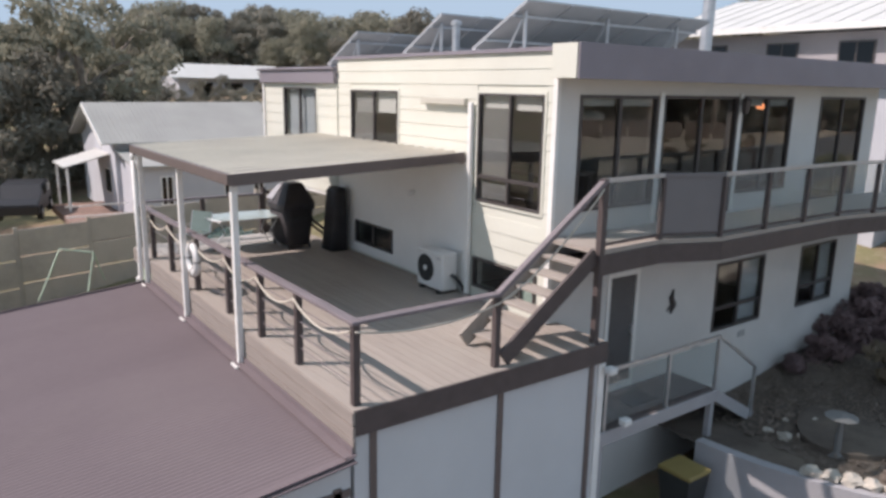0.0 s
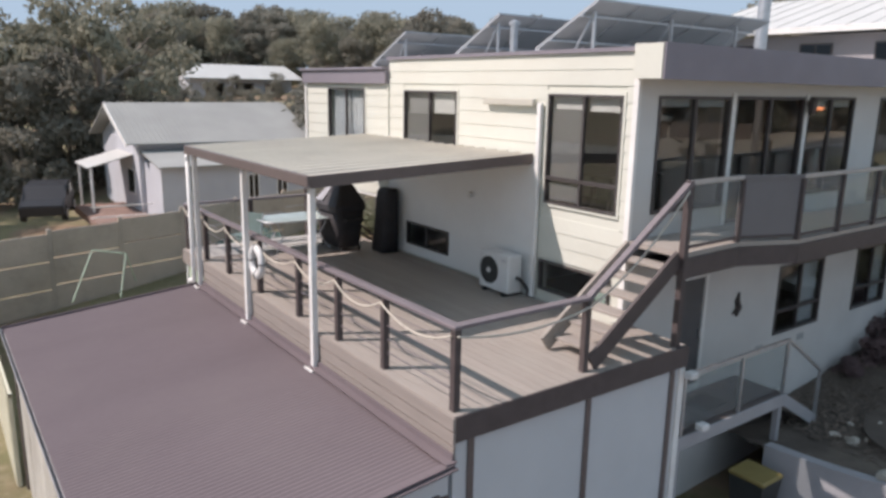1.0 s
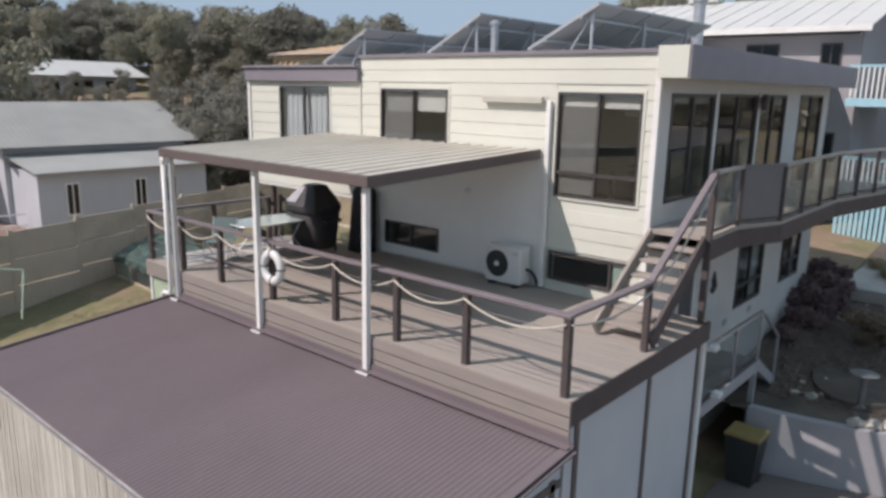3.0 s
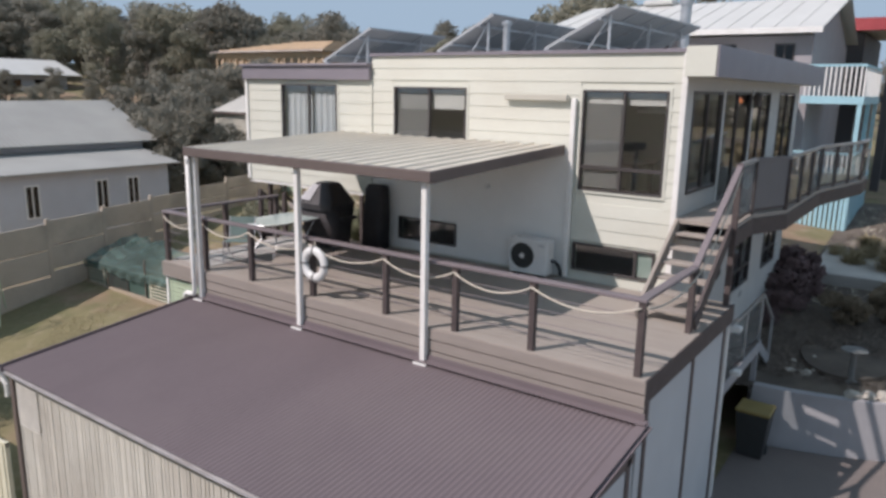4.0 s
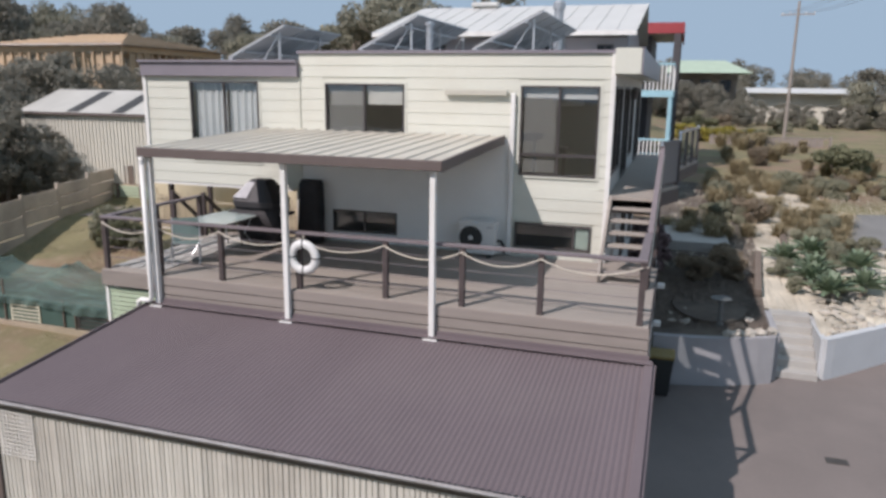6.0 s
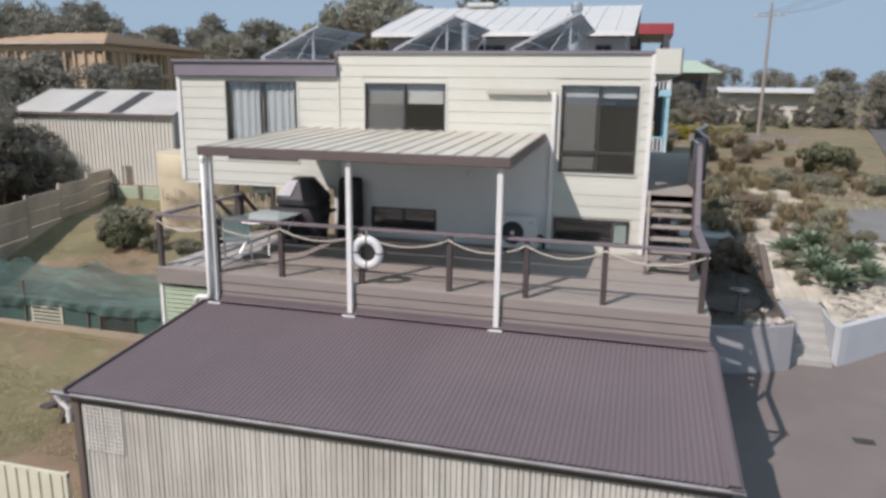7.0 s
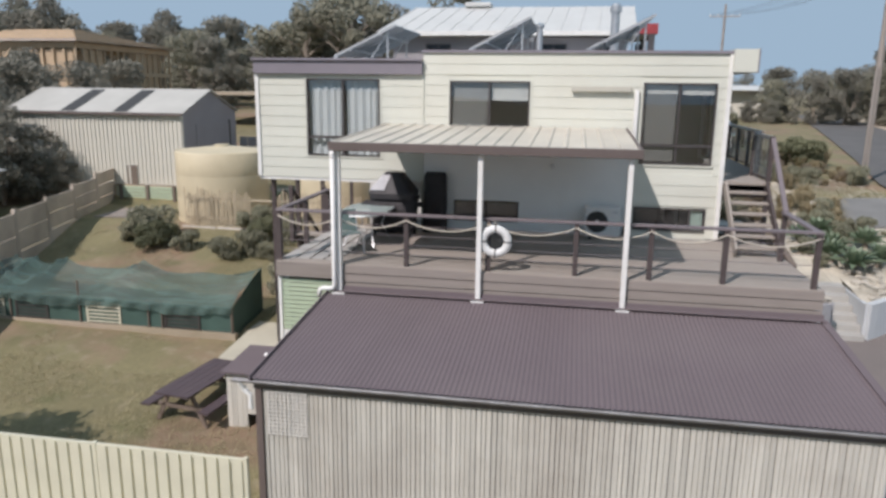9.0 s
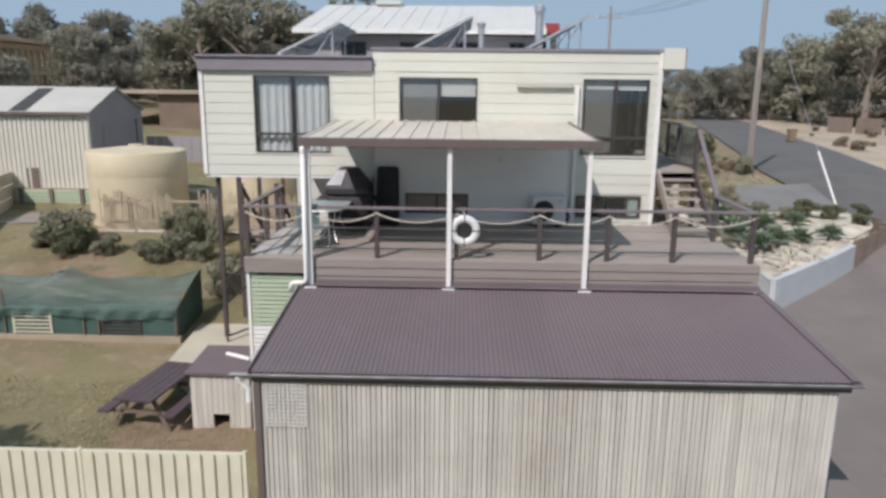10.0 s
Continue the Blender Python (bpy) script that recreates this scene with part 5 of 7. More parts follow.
tank(18.25, 24.95, 0.8, 1.83, 3.7, "large cream round water tank behind pickets")
tank(18.3, 20.0, 0.8, 1.6, 3.4, "cream round water tank under the raised wing")
PICK = mat("weathered_picket", (0.46, 0.385, 0.28), 0.8, scale=3, amount=0.2, fine=40, bump=0.3, vary=0.3)
pf = thing("picket_fence", (16.3, 22.5, 0.85), "rustic fence of thin weathered pickets before the tanks", "picket fence")
for k in range(66):
    y = 25.6 - 0.112 * k
    if 22.0 < y < 22.9:
        continue
    h = 2.22 + random.uniform(-0.1, 0.1)
    part("picket", beam((16.3, y, 0.82), (16.3 + random.uniform(-0.02, 0.02), y + random.uniform(-0.03, 0.03), h + random.choice((0, 0, 0.14))), 0.025, 0.045), PICK, pf)
for z in (1.2, 1.95):
    part("rail", box(16.33, 16.37, 18.1, 25.65, z, z + 0.06), PICK, pf)
ke = thing("log_kerb", (16.1, 22, 0.85), "pale log kerb along the foot of the picket fence", "edging")
for k in range(5):
    part("log", tube([(16.12, 25.7 - 1.5 * k, 0.86), (16.08, 24.25 - 1.5 * k, 0.87)], 0.07, seg=8), STONE, ke)
FENCE = mat("tan_precast_panel", (0.46, 0.395, 0.325), 0.85, scale=1.0, amount=0.15, fine=25, bump=0.2, vary=0.15, stain=(0.2, 0.175, 0.14), stain_amount=0.5)
bf = thing("boundary_fence", (8, 27.9, 0), "tan panel boundary fence with three boards a bay", "fence")
fa = Vector((-4.6, 24.5))
fd = (Vector((20.3, 31.3)) - fa).normalized()
for k in range(11):
    p, q = fa + fd * 2.35 * k, fa + fd * 2.35 * (k + 1)
    g0 = min(height(p.x, p.y), height(q.x, q.y)) - 0.1
    top = lerp_table(p.x, ((-5, 1.5), (8, 2.05), (14, 2.25), (20.5, 2.75)))
    part("post", box(p.x - 0.06, p.x + 0.06, p.y - 0.06, p.y + 0.06, g0 - 0.2, top + 0.05), FENCE, bf)
    hb = (top - g0) / 3
    for i in range(3):
        part("panel", beam((p.x + fd.x * 0.07, p.y + fd.y * 0.07, g0 + hb * (i + 0.5)), (q.x - fd.x * 0.07, q.y - fd.y * 0.07, g0 + hb * (i + 0.5)), 0.05, hb - 0.04), FENCE, bf)

part("return_panel", beam((20.34, 31.2, 1.75), (20.2, 30.1, 1.75), 0.05, 1.9), SLEEPER, bf, "dark timber return panel")
lf = thing("steel_fence", (0, 20, -1), "cream ribbed steel fence at the foot of the yard", "fence")
yy = 15.42
k = 0
while yy < 27:
    if k % 12 == 0:
        part("post", box(-0.03, 0.04, yy, yy + 0.06, -1.2, 0.82), LEMON, lf)
        yy += 0.06
    b = bmesh.new()
    sec = ((0, 0.0), (0.012, 0.0), (0.018, 0.045), (0.18, 0.045), (0.186, 0.0), (0.2, 0.0))
    A = [b.verts.new((-dx, yy + s, -1.2)) for s, dx in sec]
    B = [b.verts.new((-dx, yy + s, 0.78)) for s, dx in sec]
    A2 = [b.verts.new((-dx + 0.006, yy + s, -1.2)) for s, dx in sec]
    B2 = [b.verts.new((-dx + 0.006, yy + s, 0.78)) for s, dx in sec]
    for i in range(5):
        b.faces.new((A[i], A[i + 1], B[i + 1], B[i]))
        b.faces.new((A2[i], B2[i], B2[i + 1], A2[i + 1]))
        b.faces.new((B[i], B[i + 1], B2[i + 1], B2[i]))
    part("sheet", b, LEMON, lf)
    yy += 0.205
    k += 1
part("top_rail", box(-0.02, 0.03, 15.42, 27, 0.74, 0.8), LEMON, lf)

CLOTH = mat("green_shade_cloth", (0.085, 0.14, 0.122), 0.85, scale=1.6, amount=0.6, fine=90, bump=0.3, stretch=(2.5, 0.5, 1), stain=(0.03, 0.05, 0.045), stain_amount=0.6)
CLOTHD = mat("dark_green_mesh", (0.05, 0.095, 0.08), 0.85, scale=2, amount=0.2, fine=120, bump=0.2)
cage = thing("netted_pen", (8.1, 23.6, -0.45), "low garden pen draped with green shade cloth", "garden pen")
b = bmesh.new()
rows = []
PEAKS = (19.62, 23.4, 26.0, 27.0, 27.7)
for i in range(163):
    y = 19.6 + 8.1 * i / 162
    seg_i = max(0, min(3, sum(p <= y for p in PEAKS) - 1))
    lo, hi = PEAKS[seg_i], PEAKS[seg_i + 1]
    ph = min(1, max(0, (y - lo) / (hi - lo)))
    dip = 0.34 * 4 * ph * (1 - ph) * (1 + 0.25 * math.sin(lo * 3))
    row = []
    for j in range(25):
        f = j / 24
        if f < 0.2:
            g = f / 0.2
            x = 7.9 + 0.03 * math.sin(y * 11 + 2 * g)
            z = 0.24 + 0.24 * g + 0.06 * math.sin(y * 1.7) * (1 - g) + 0.04 * noise.noise((y * 2.3, 0, 9)) * (1 - g)
        else:
            g = (f - 0.2) / 0.8
            x = 7.92 + 2.0 * g
            fold = math.sin(26 * (g * 0.55 + 0.14 * abs(ph - 0.5) * 2) + 1.5 * noise.noise((y * 0.5, g * 2, 4)))
            z = 0.48 + 0.66 * g ** 0.7 - dip * g ** 0.6 + 0.055 * fold * (0.35 + g) + 0.05 * noise.noise((x * 1.4, y * 1.1, 1))
        row.append(b.verts.new((x, y, z)))
    rows.append(row)
for a, c in zip(rows, rows[1:]):
    for j in range(24):
        b.faces.new((a[j], c[j], c[j + 1], a[j + 1]))
# an open weave that lets some of the light through
cn, cl = CLOTH.node_tree.nodes, CLOTH.node_tree.links
see, weave = cn.new("ShaderNodeBsdfTransparent"), cn.new("ShaderNodeMixShader")
weave.inputs[0].default_value = 0.3
cl.new(cn["Principled BSDF"].outputs[0], weave.inputs[1])
cl.new(see.outputs[0], weave.inputs[2])
cl.new(weave.outputs[0], cn["Material Output"].inputs[0])
part("canopy_cloth", b, CLOTH, cage, smooth=True)
part("front_cloth", box(8.0, 8.015, 19.65, 27.65, -0.25, 0.45), CLOTHD, cage)
b = bmesh.new()
vs = [b.verts.new(v) for v in ((8.0, 19.62, -0.4), (9.9, 19.62, -0.2), (9.9, 19.62, 1.1), (9.2, 19.62, 0.92), (8.0, 19.62, 0.46))]
b.faces.new(vs)
part("side_cloth", b, CLOTHD, cage)
part("kerb", box(7.93, 8.08, 19.55, 27.7, -0.6, -0.27), SAND, cage)
for y in (19.65, 21.7, 22.1, 24.2, 26.4, 27.6):
    part("stake", tube([(7.97, y, -0.5), (7.97, y, 0.95 if y == 24.2 else 0.5)], 0.03, seg=6), SLEEPER, cage)
for y0, m in ((20.58, FRAME), (22.95, LEMON), (25.2, FRAME), (26.6, LEMON)):
    g = part("gate", box(7.965, 7.985, y0, y0 + 0.05, -0.25, 0.35), m, cage)
    part("gate_stile", box(7.965, 7.985, y0 + 1.0, y0 + 1.05, -0.25, 0.35), m, g)
    for i in range(6):
        part("gate_slat", box(7.965, 7.98, y0 + 0.05, y0 + 1.0, -0.22 + 0.105 * i, -0.18 + 0.105 * i), m, g)

ken = thing("kennel", (4.5, 17.1, -0.85), "small grey plank kennel with a plum sheet roof", "kennel")
for k in range(11):
    y = 16.55 + 0.112 * k
    lo = -0.5 if 17.0 < y + 0.05 < 17.28 else -0.85
    part("plank", box(3.95, 3.97, y, y + 0.105, lo, 0.4), CLAD, ken)
part("side", box(3.97, 5.15, 17.74, 17.77, -0.85, 0.42), CLAD, ken)
part("side", box(3.97, 5.15, 16.55, 16.58, -0.85, 0.42), CLAD, ken)
part("back", box(5.13, 5.15, 16.58, 17.74, -0.85, 0.42), CLAD, ken)
part("roof", beam((3.85, 17.15, 0.43), (5.3, 17.15, 0.5), 1.4, 0.04), ROOF, ken)
tagged(part("loose_pipe", tube([(4.75, 17.24, 0.535), (4.45, 16.66, 0.535)], 0.045, seg=10), WHITE), "short white plastic pipe lying on the kennel roof", "pipe")
TBL = mat("plum_painted_timber", (0.085, 0.06, 0.065), 0.6, scale=4, amount=0.2, fine=50, bump=0.2, vary=0.2)
pt = thing("picnic_table", (4.2, 18.75, -0.8), "dark painted timber picnic table with bench seats", "picnic table")
ang = radians(-8)
def P(u, v, z):
    return (4.6 + u * math.cos(ang) - v * math.sin(ang), 18.7 + u * math.sin(ang) + v * math.cos(ang), z)


for k in range(5):
    v = -0.34 + 0.17 * k
    part("top_board", beam(P(-1.05, v, -0.06), P(1.05, v, -0.06), 0.16, 0.04), TBL, pt)
for v in (-0.72, 0.72):
    part("bench_board", beam(P(-1.0, v, -0.38), P(1.0, v, -0.38), 0.25, 0.04), TBL, pt)
for u in (-0.75, 0.75):
    for s in (-1, 1):
        part("leg", beam(P(u, s * 0.25, -0.09), P(u, s * 0.62, -0.83), 0.05, 0.09), SLEEPER, pt)
    part("crossbar", beam(P(u, -0.78, -0.43), P(u, 0.78, -0.43), 0.05, 0.09), SLEEPER, pt)
SWG = mat("green_painted_steel", (0.45, 0.55, 0.42), 0.5, scale=5, amount=0.1, bump=0.02)
sw = thing("swing_frame", (3.0, 26, -0.2), "small pale green steel swing frame on the lawn", "swing")
top1, top2 = Vector((3.35, 25.9, 1.12)), Vector((4.3, 25.6, 0.95))
part("crossbar", tube([top1, top2], 0.025, seg=8), SWG, sw)
for p, q in ((top1, (2.5, 25.0, -0.3)), (top1, (3.0, 26.8, -0.2)), (top2, (3.9, 24.9, -0.3)), (top2, (4.7, 26.3, -0.2))):
    part("leg", tube([p, q], 0.022, seg=8), SWG, sw)
pl = thing("garden_platform", (18, 29, 0.9), "low weathered timber platform on the lawn", "platform")
for k in range(8):
    part("board", beam((17.0 + 0.28 * k, 27.9, 1.02), (16.6 + 0.28 * k, 29.8, 1.02), 0.26, 0.04), SKIRT, pl)
for x, y in ((16.9, 28.1), (18.8, 28.1), (16.6, 29.5), (18.6, 29.5)):
    part("leg", box(x - 0.05, x + 0.05, y - 0.05, y + 0.05, 0.5, 1.0), SLEEPER, pl)

# ---- neighbouring buildings ----
GREYWALL = mat("mauve_grey_cladding", (0.30, 0.28, 0.29), 0.7, scale=1, amount=0.08, fine=30, bump=0.1)
LGREY = mat("pale_grey_cladding", (0.46, 0.47, 0.50), 0.7, scale=1, amount=0.08, fine=30, bump=0.1)
WROOF = mat("white_steel_roof", (0.53, 0.53, 0.505), 0.5, scale=0.7, amount=0.06, fine=20, bump=0.03)
GROOF = mat("grey_steel_roof", (0.32, 0.32, 0.30), 0.7, scale=0.6, amount=0.12, fine=20, bump=0.03, stain=(0.29, 0.285, 0.275), stain_amount=0.5)
BLUE = mat("sky_blue_paint", (0.33, 0.55, 0.62), 0.5, scale=3, amount=0.08, bump=0.03)
REDT = mat("red_fascia_paint", (0.33, 0.05, 0.055), 0.5, scale=3, amount=0.1, bump=0.02)
GREENR = mat("green_steel_roof", (0.38, 0.47, 0.36), 0.6, scale=1, amount=0.1, bump=0.02)
DKWALL = mat("charcoal_cladding", (0.075, 0.07, 0.075), 0.6, scale=1, amount=0.1, bump=0.05)
PINE = mat("new_pine_framing", (0.50, 0.375, 0.25), 0.75, scale=3, amount=0.2, fine=30, bump=0.1, vary=0.3)
SHEDW = mat("cream_ribbed_steel", (0.60, 0.575, 0.50), 0.5, scale=1, amount=0.05, bump=0.02)
DGLASS = glass("dark_house_glass", (0.10, 0.10, 0.11), 0.03, 0.05)


def wing_window(parent, axis, at, u0, u1, z0, z1, frame_mat=None):
    """A framed window set proud of a wall: axis x means the wall faces along x at that x."""
    w = None
    f = 0.06
    fm = frame_mat or FRAME
    def bx(a, b2, c, d2, off, th):
        if axis == "x":
            return box(at - off - th, at - off, a, b2, c, d2)
        return box(a, b2, at - off - th, at - off, c, d2)
    w = part("window", bx(u0, u1, z0, z1, 0.004, 0.03), fm, parent)
    part("pane", bx(u0 + f, (u0 + u1) / 2 - 0.03, z0 + f, z1 - f, 0.036, 0.01), DGLASS, w)
    part("pane", bx((u0 + u1) / 2 + 0.03, u1 - f, z0 + f, z1 - f, 0.036, 0.01), DGLASS, w)
    return w


def slope(p, q, r, s, t=0.05):
    """A roof plane with thickness through four corners."""
    b = bmesh.new()
    lo = [b.verts.new(Vector(v)) for v in (p, q, r, s)]
    hi = [b.verts.new(Vector(v) + Vector((0, 0, t))) for v in (p, q, r, s)]
    b.faces.new(lo[::-1])
    b.faces.new(hi)
    for i in range(4):
        j = (i + 1) % 4
        b.faces.new((lo[i], lo[j], hi[j], hi[i]))
    return b


def ribs(p, q, r, s, n, material, parent, h=0.05):
    """Ribs from edge p-s to edge q-r of a roof plane, laid on it."""
    p, q, r, s = (Vector(v) for v in (p, q, r, s))
    b = bmesh.new()
    for k in range(n + 1):
        beam(p.lerp(s, k / n) + Vector((0, 0, h)), q.lerp(r, k / n) + Vector((0, 0, h)), 0.04, 0.04, b)
    return part("roof_ribs", b, material, parent)


# white-roofed house behind
nh = thing("neighbour_house", (30, 14, 2.3), "two storey grey house with white steel roof and blue balcony", "house")
part("wall", box(25.6, 34.5, 8.7, 19.6, 1.5, 8.6), GREYWALL, nh)
part("roof", slope((25.0, 8.35, 8.78), (30.0, 8.2, 10.36), (30.0, 19.4, 10.36), (25.0, 20.2, 8.78)), WROOF, nh)
part("roof", slope((30.0, 8.2, 10.36), (35.0, 8.35, 8.78), (35.0, 20.2, 8.78), (30.0, 19.4, 10.36)), WROOF, nh)
ribs((25.0, 8.35, 8.8), (30.0, 8.2, 10.38), (30.0, 19.4, 10.38), (25.0, 20.2, 8.8), 14, WROOF, nh, 0.034)
part("ridge_vent", box(29.6, 30.4, 15.4, 16.8, 10.38, 10.62, bevel=0.06), WROOF, nh)
b = bmesh.new()
for y in (8.72,):
    vs = [b.verts.new(v) for v in ((25.6, y, 8.6), (34.4, y, 8.6), (30, y, 10.3))]
    vs2 = [b.verts.new((v.co.x, y + 0.1, v.co.z)) for v in vs]
    b.faces.new(vs)
    b.faces.new(vs2[::-1])
    for i in range(3):
        b.faces.new((vs[i], vs[(i + 1) % 3], vs2[(i + 1) % 3], vs2[i]))
part("gable", b, GREYWALL, nh)
part("fascia", box(24.95, 24.99, 8.35, 20.2, 8.64, 8.84), WHITE, nh)
for u0, u1 in ((9.3, 10.0), (11.4, 12.6), (14.0, 15.2), (16.8, 18.0)):
    wing_window(nh, "x", 25.6, u0, u1, 7.1, 8.3)
wing_window(nh, "x", 25.6, 9.2, 11.0, 3.6, 5.2)
part("lower_roof", slope((23.2, 9.5, 6.9), (25.6, 9.5, 7.2), (25.6, 14, 7.2), (23.2, 14, 6.9)), WROOF, nh)
part("lower_wall", box(23.6, 25.6, 9.8, 13.8, 1.5, 6.88), LGREY, nh)
bal2 = part("blue_balcony", box(24.2, 29.6, 6.7, 8.7, 6.15, 6.42), BLUE, nh)
for x in (24.3, 26.9, 29.5):
    part("post", box(x - 0.07, x + 0.07, 6.74, 6.88, 1.6, 6.15), BLUE, bal2)
part("rail", box(24.2, 29.6, 6.72, 6.8, 7.42, 7.5), BLUE, bal2)
part("rail", box(24.2, 24.28, 6.8, 8.7, 7.42, 7.5), BLUE, bal2)
for k in range(36):
    x = 24.28 + 0.15 * k
    part("baluster", box(x - 0.025, x + 0.025, 6.73, 6.78, 6.42, 7.42), WHITE, bal2)
for k in range(12):
    y = 6.88 + 0.155 * k
    part("baluster", box(24.21, 24.26, y - 0.025, y + 0.025, 6.42, 7.42), WHITE, bal2)
low = part("lower_balcony", box(24.2, 29.6, 6.7, 8.7, 3.3, 3.5), BLUE, nh)
part("rail", box(24.2, 29.6, 6.72, 6.8, 4.4, 4.48), BLUE, low)
for k in range(36):
    x = 24.28 + 0.15 * k
    part("baluster", box(x - 0.025, x + 0.025, 6.73, 6.78, 3.5, 4.4), WHITE, low)
    part("lattice_slat", box(x - 0.05, x + 0.05, 6.72, 6.75, 1.6, 3.3), BLUE, low)
for k in range(12):
    y = 6.8 + 0.155 * k
    part("baluster", box(24.21, 24.26, y - 0.025, y + 0.025, 3.5, 4.4), WHITE, low)
    part("lattice_slat", box(24.2, 24.23, y - 0.05, y + 0.05, 1.6, 3.3), BLUE, low)
part("rail", box(24.2, 24.28, 6.8, 8.7, 4.4, 4.48), BLUE, low)

rh = thing("red_trim_house", (38, 9, 2.3), "dark modern house with red roof trim and open terrace", "house")
part("wall", box(36.2, 44, 8.2, 16, 2, 9.4), DKWALL, rh)
part("roof", box(34.6, 44.5, 6.6, 16.4, 9.55, 9.7), WROOF, rh)
part("fascia", box(34.5, 44.6, 6.5, 6.6, 9.4, 9.95), REDT, rh)
part("fascia", box(34.5, 34.6, 6.6, 16.4, 9.4, 9.95), REDT, rh)
for x in (34.7, 39.9, 44.3):
    part("column", box(x - 0.18, x + 0.18, 6.65, 7.0, 2, 9.4), DKWALL, rh)
part("terrace", box(34.6, 44.3, 6.65, 8.2, 6.2, 6.45), DKWALL, rh)
part("terrace_rail", box(34.7, 44.3, 6.68, 6.74, 7.3, 7.38), ALU, rh)
for k in range(24):
    part("rail_post", box(34.9 + 0.4 * k, 34.93 + 0.4 * k, 6.69, 6.72, 6.45, 7.3), ALU, rh)

gh = thing("green_roof_house", (110, 2, 3), "distant cream house with a green steel roof", "house")
# cream wall coloured dark: the shade under the eave is in its colour
part("wall", box(107.5, 113, -1, 8, 2, 9.4), SKIRT, gh)
part("roof", slope((103.5, -2.7, 9.1), (110, 0.8, 11.0), (110, 8, 11.0), (103.5, 9, 9.1)), GREENR, gh)
part("roof", slope((110, 0.8, 11.0), (115, -2.7, 9.1), (115, 9, 9.1), (110, 8, 11.0)), GREENR, gh)
part("roof_hip", slope((103.5, -2.7, 9.1), (110, 0.8, 11.0), (110, 0.8, 11.0), (115, -2.7, 9.1)), GREENR, gh)
for k in range(3):
    wing_window(gh, "x", 107.5, -0.2 + 2.7 * k, 1.3 + 2.7 * k, 6.6, 8.2)
lb = thing("long_low_building", (95, -18, 3), "distant long low building with a pale roof", "building")
part("wall", box(97, 104, -14.5, -2, 2.2, 6.4), SHEDW, lb)
part("roof", slope((95.6, -15, 6.4), (99, -15, 7.0), (99, -1.6, 7.0), (95.6, -1.6, 6.4), 0.12), WROOF, lb)
part("roof", slope((99, -15, 7.0), (105, -15, 6.4), (105, -1.6, 6.4), (99, -1.6, 7.0), 0.12), WROOF, lb)

# grey house beyond the side fence
lh = thing("side_neighbour_house", (11, 36, 0.5), "pale grey cottage with corrugated gable roof and lean-to", "house")
part("wall", box(7.2, 15.2, 35.4, 43, 0.3, 3.9), LGREY, lh)
part("roof", slope((6.6, 34.9, 3.75), (6.6, 39.0, 5.45), (15.8, 39.2, 5.5), (15.8, 35.0, 3.75)), GROOF, lh)
part("roof", slope((6.6, 39.0, 5.45), (6.6, 43.3, 3.75), (15.8, 43.3, 3.75), (15.8, 39.2, 5.5)), GROOF, lh)
ribs((6.6, 34.9, 3.77), (6.6, 39.0, 5.47), (15.8, 39.2, 5.52), (15.8, 35.0, 3.77), 40, GROOF, lh, 0.03)
for x in (7.25, 15.1):
    b = bmesh.new()
    vs = [b.verts.new(v) for v in ((x, 35.4, 3.85), (x, 43, 3.85), (x, 39.1, 5.42))]
    vs2 = [b.verts.new((x + 0.1, v.co.y, v.co.z)) for v in vs]
    b.faces.new(vs)
    b.faces.new(vs2[::-1])
    for i in range(3):
        b.faces.new((vs[i], vs[(i + 1) % 3], vs2[(i + 1) % 3], vs2[i]))
    part("gable", b, LGREY, lh)
part("leanto_wall", box(7.4, 14.6, 32.6, 35.4, 0.2, 2.98), LGREY, lh)
part("leanto_roof", slope((7.2, 32.2, 2.95), (7.2, 35.4, 3.45), (15.0, 35.4, 3.45), (15.0, 32.2, 2.95)), GROOF, lh)
part("barge_board", beam((6.58, 34.9, 3.72), (6.58, 39.0, 5.42), 0.04, 0.2), WHITE, lh)
for u0 in (8.4, 11.2, 12.6):
    wing_window(lh, "y", 32.6, u0, u0 + 0.55, 1.2, 2.5, WHITE)
wing_window(lh, "x", 7.2, 36.4, 37.6, 1.3, 2.5, WHITE)
part("awning", slope((5.2, 36.4, 2.62), (7.3, 36.4, 3.2), (7.3, 39.6, 3.2), (5.2, 39.6, 2.62)), WROOF, lh)
for y in (36.5, 39.4):
    part("awning_post", box(5.3, 5.4, y, y + 0.1, 0.2, 2.63), WHITE, lh)
for z in (0.8, 1.25):
    part("porch_rail", beam((4.75, 33.85, z), (7.3, 33.85, z), 0.05, 0.05), WHITE, lh)

struct("terracotta_paving", box(4.9, 7.3, 33.2, 39.0, 0.3, 0.62), mat("terracotta_pavers", (0.25, 0.165, 0.135), 0.9, scale=3, amount=0.2, fine=20, bump=0.3), "terracotta paving beside the grey cottage", "paving")
CARP = mat("dark_car_paint", (0.015, 0.015, 0.018), 0.5, scale=4, amount=0.1, bump=0.0)
TYRE = mat("tyre_rubber", (0.02, 0.02, 0.02), 0.9, scale=10, amount=0.2, bump=0.1)


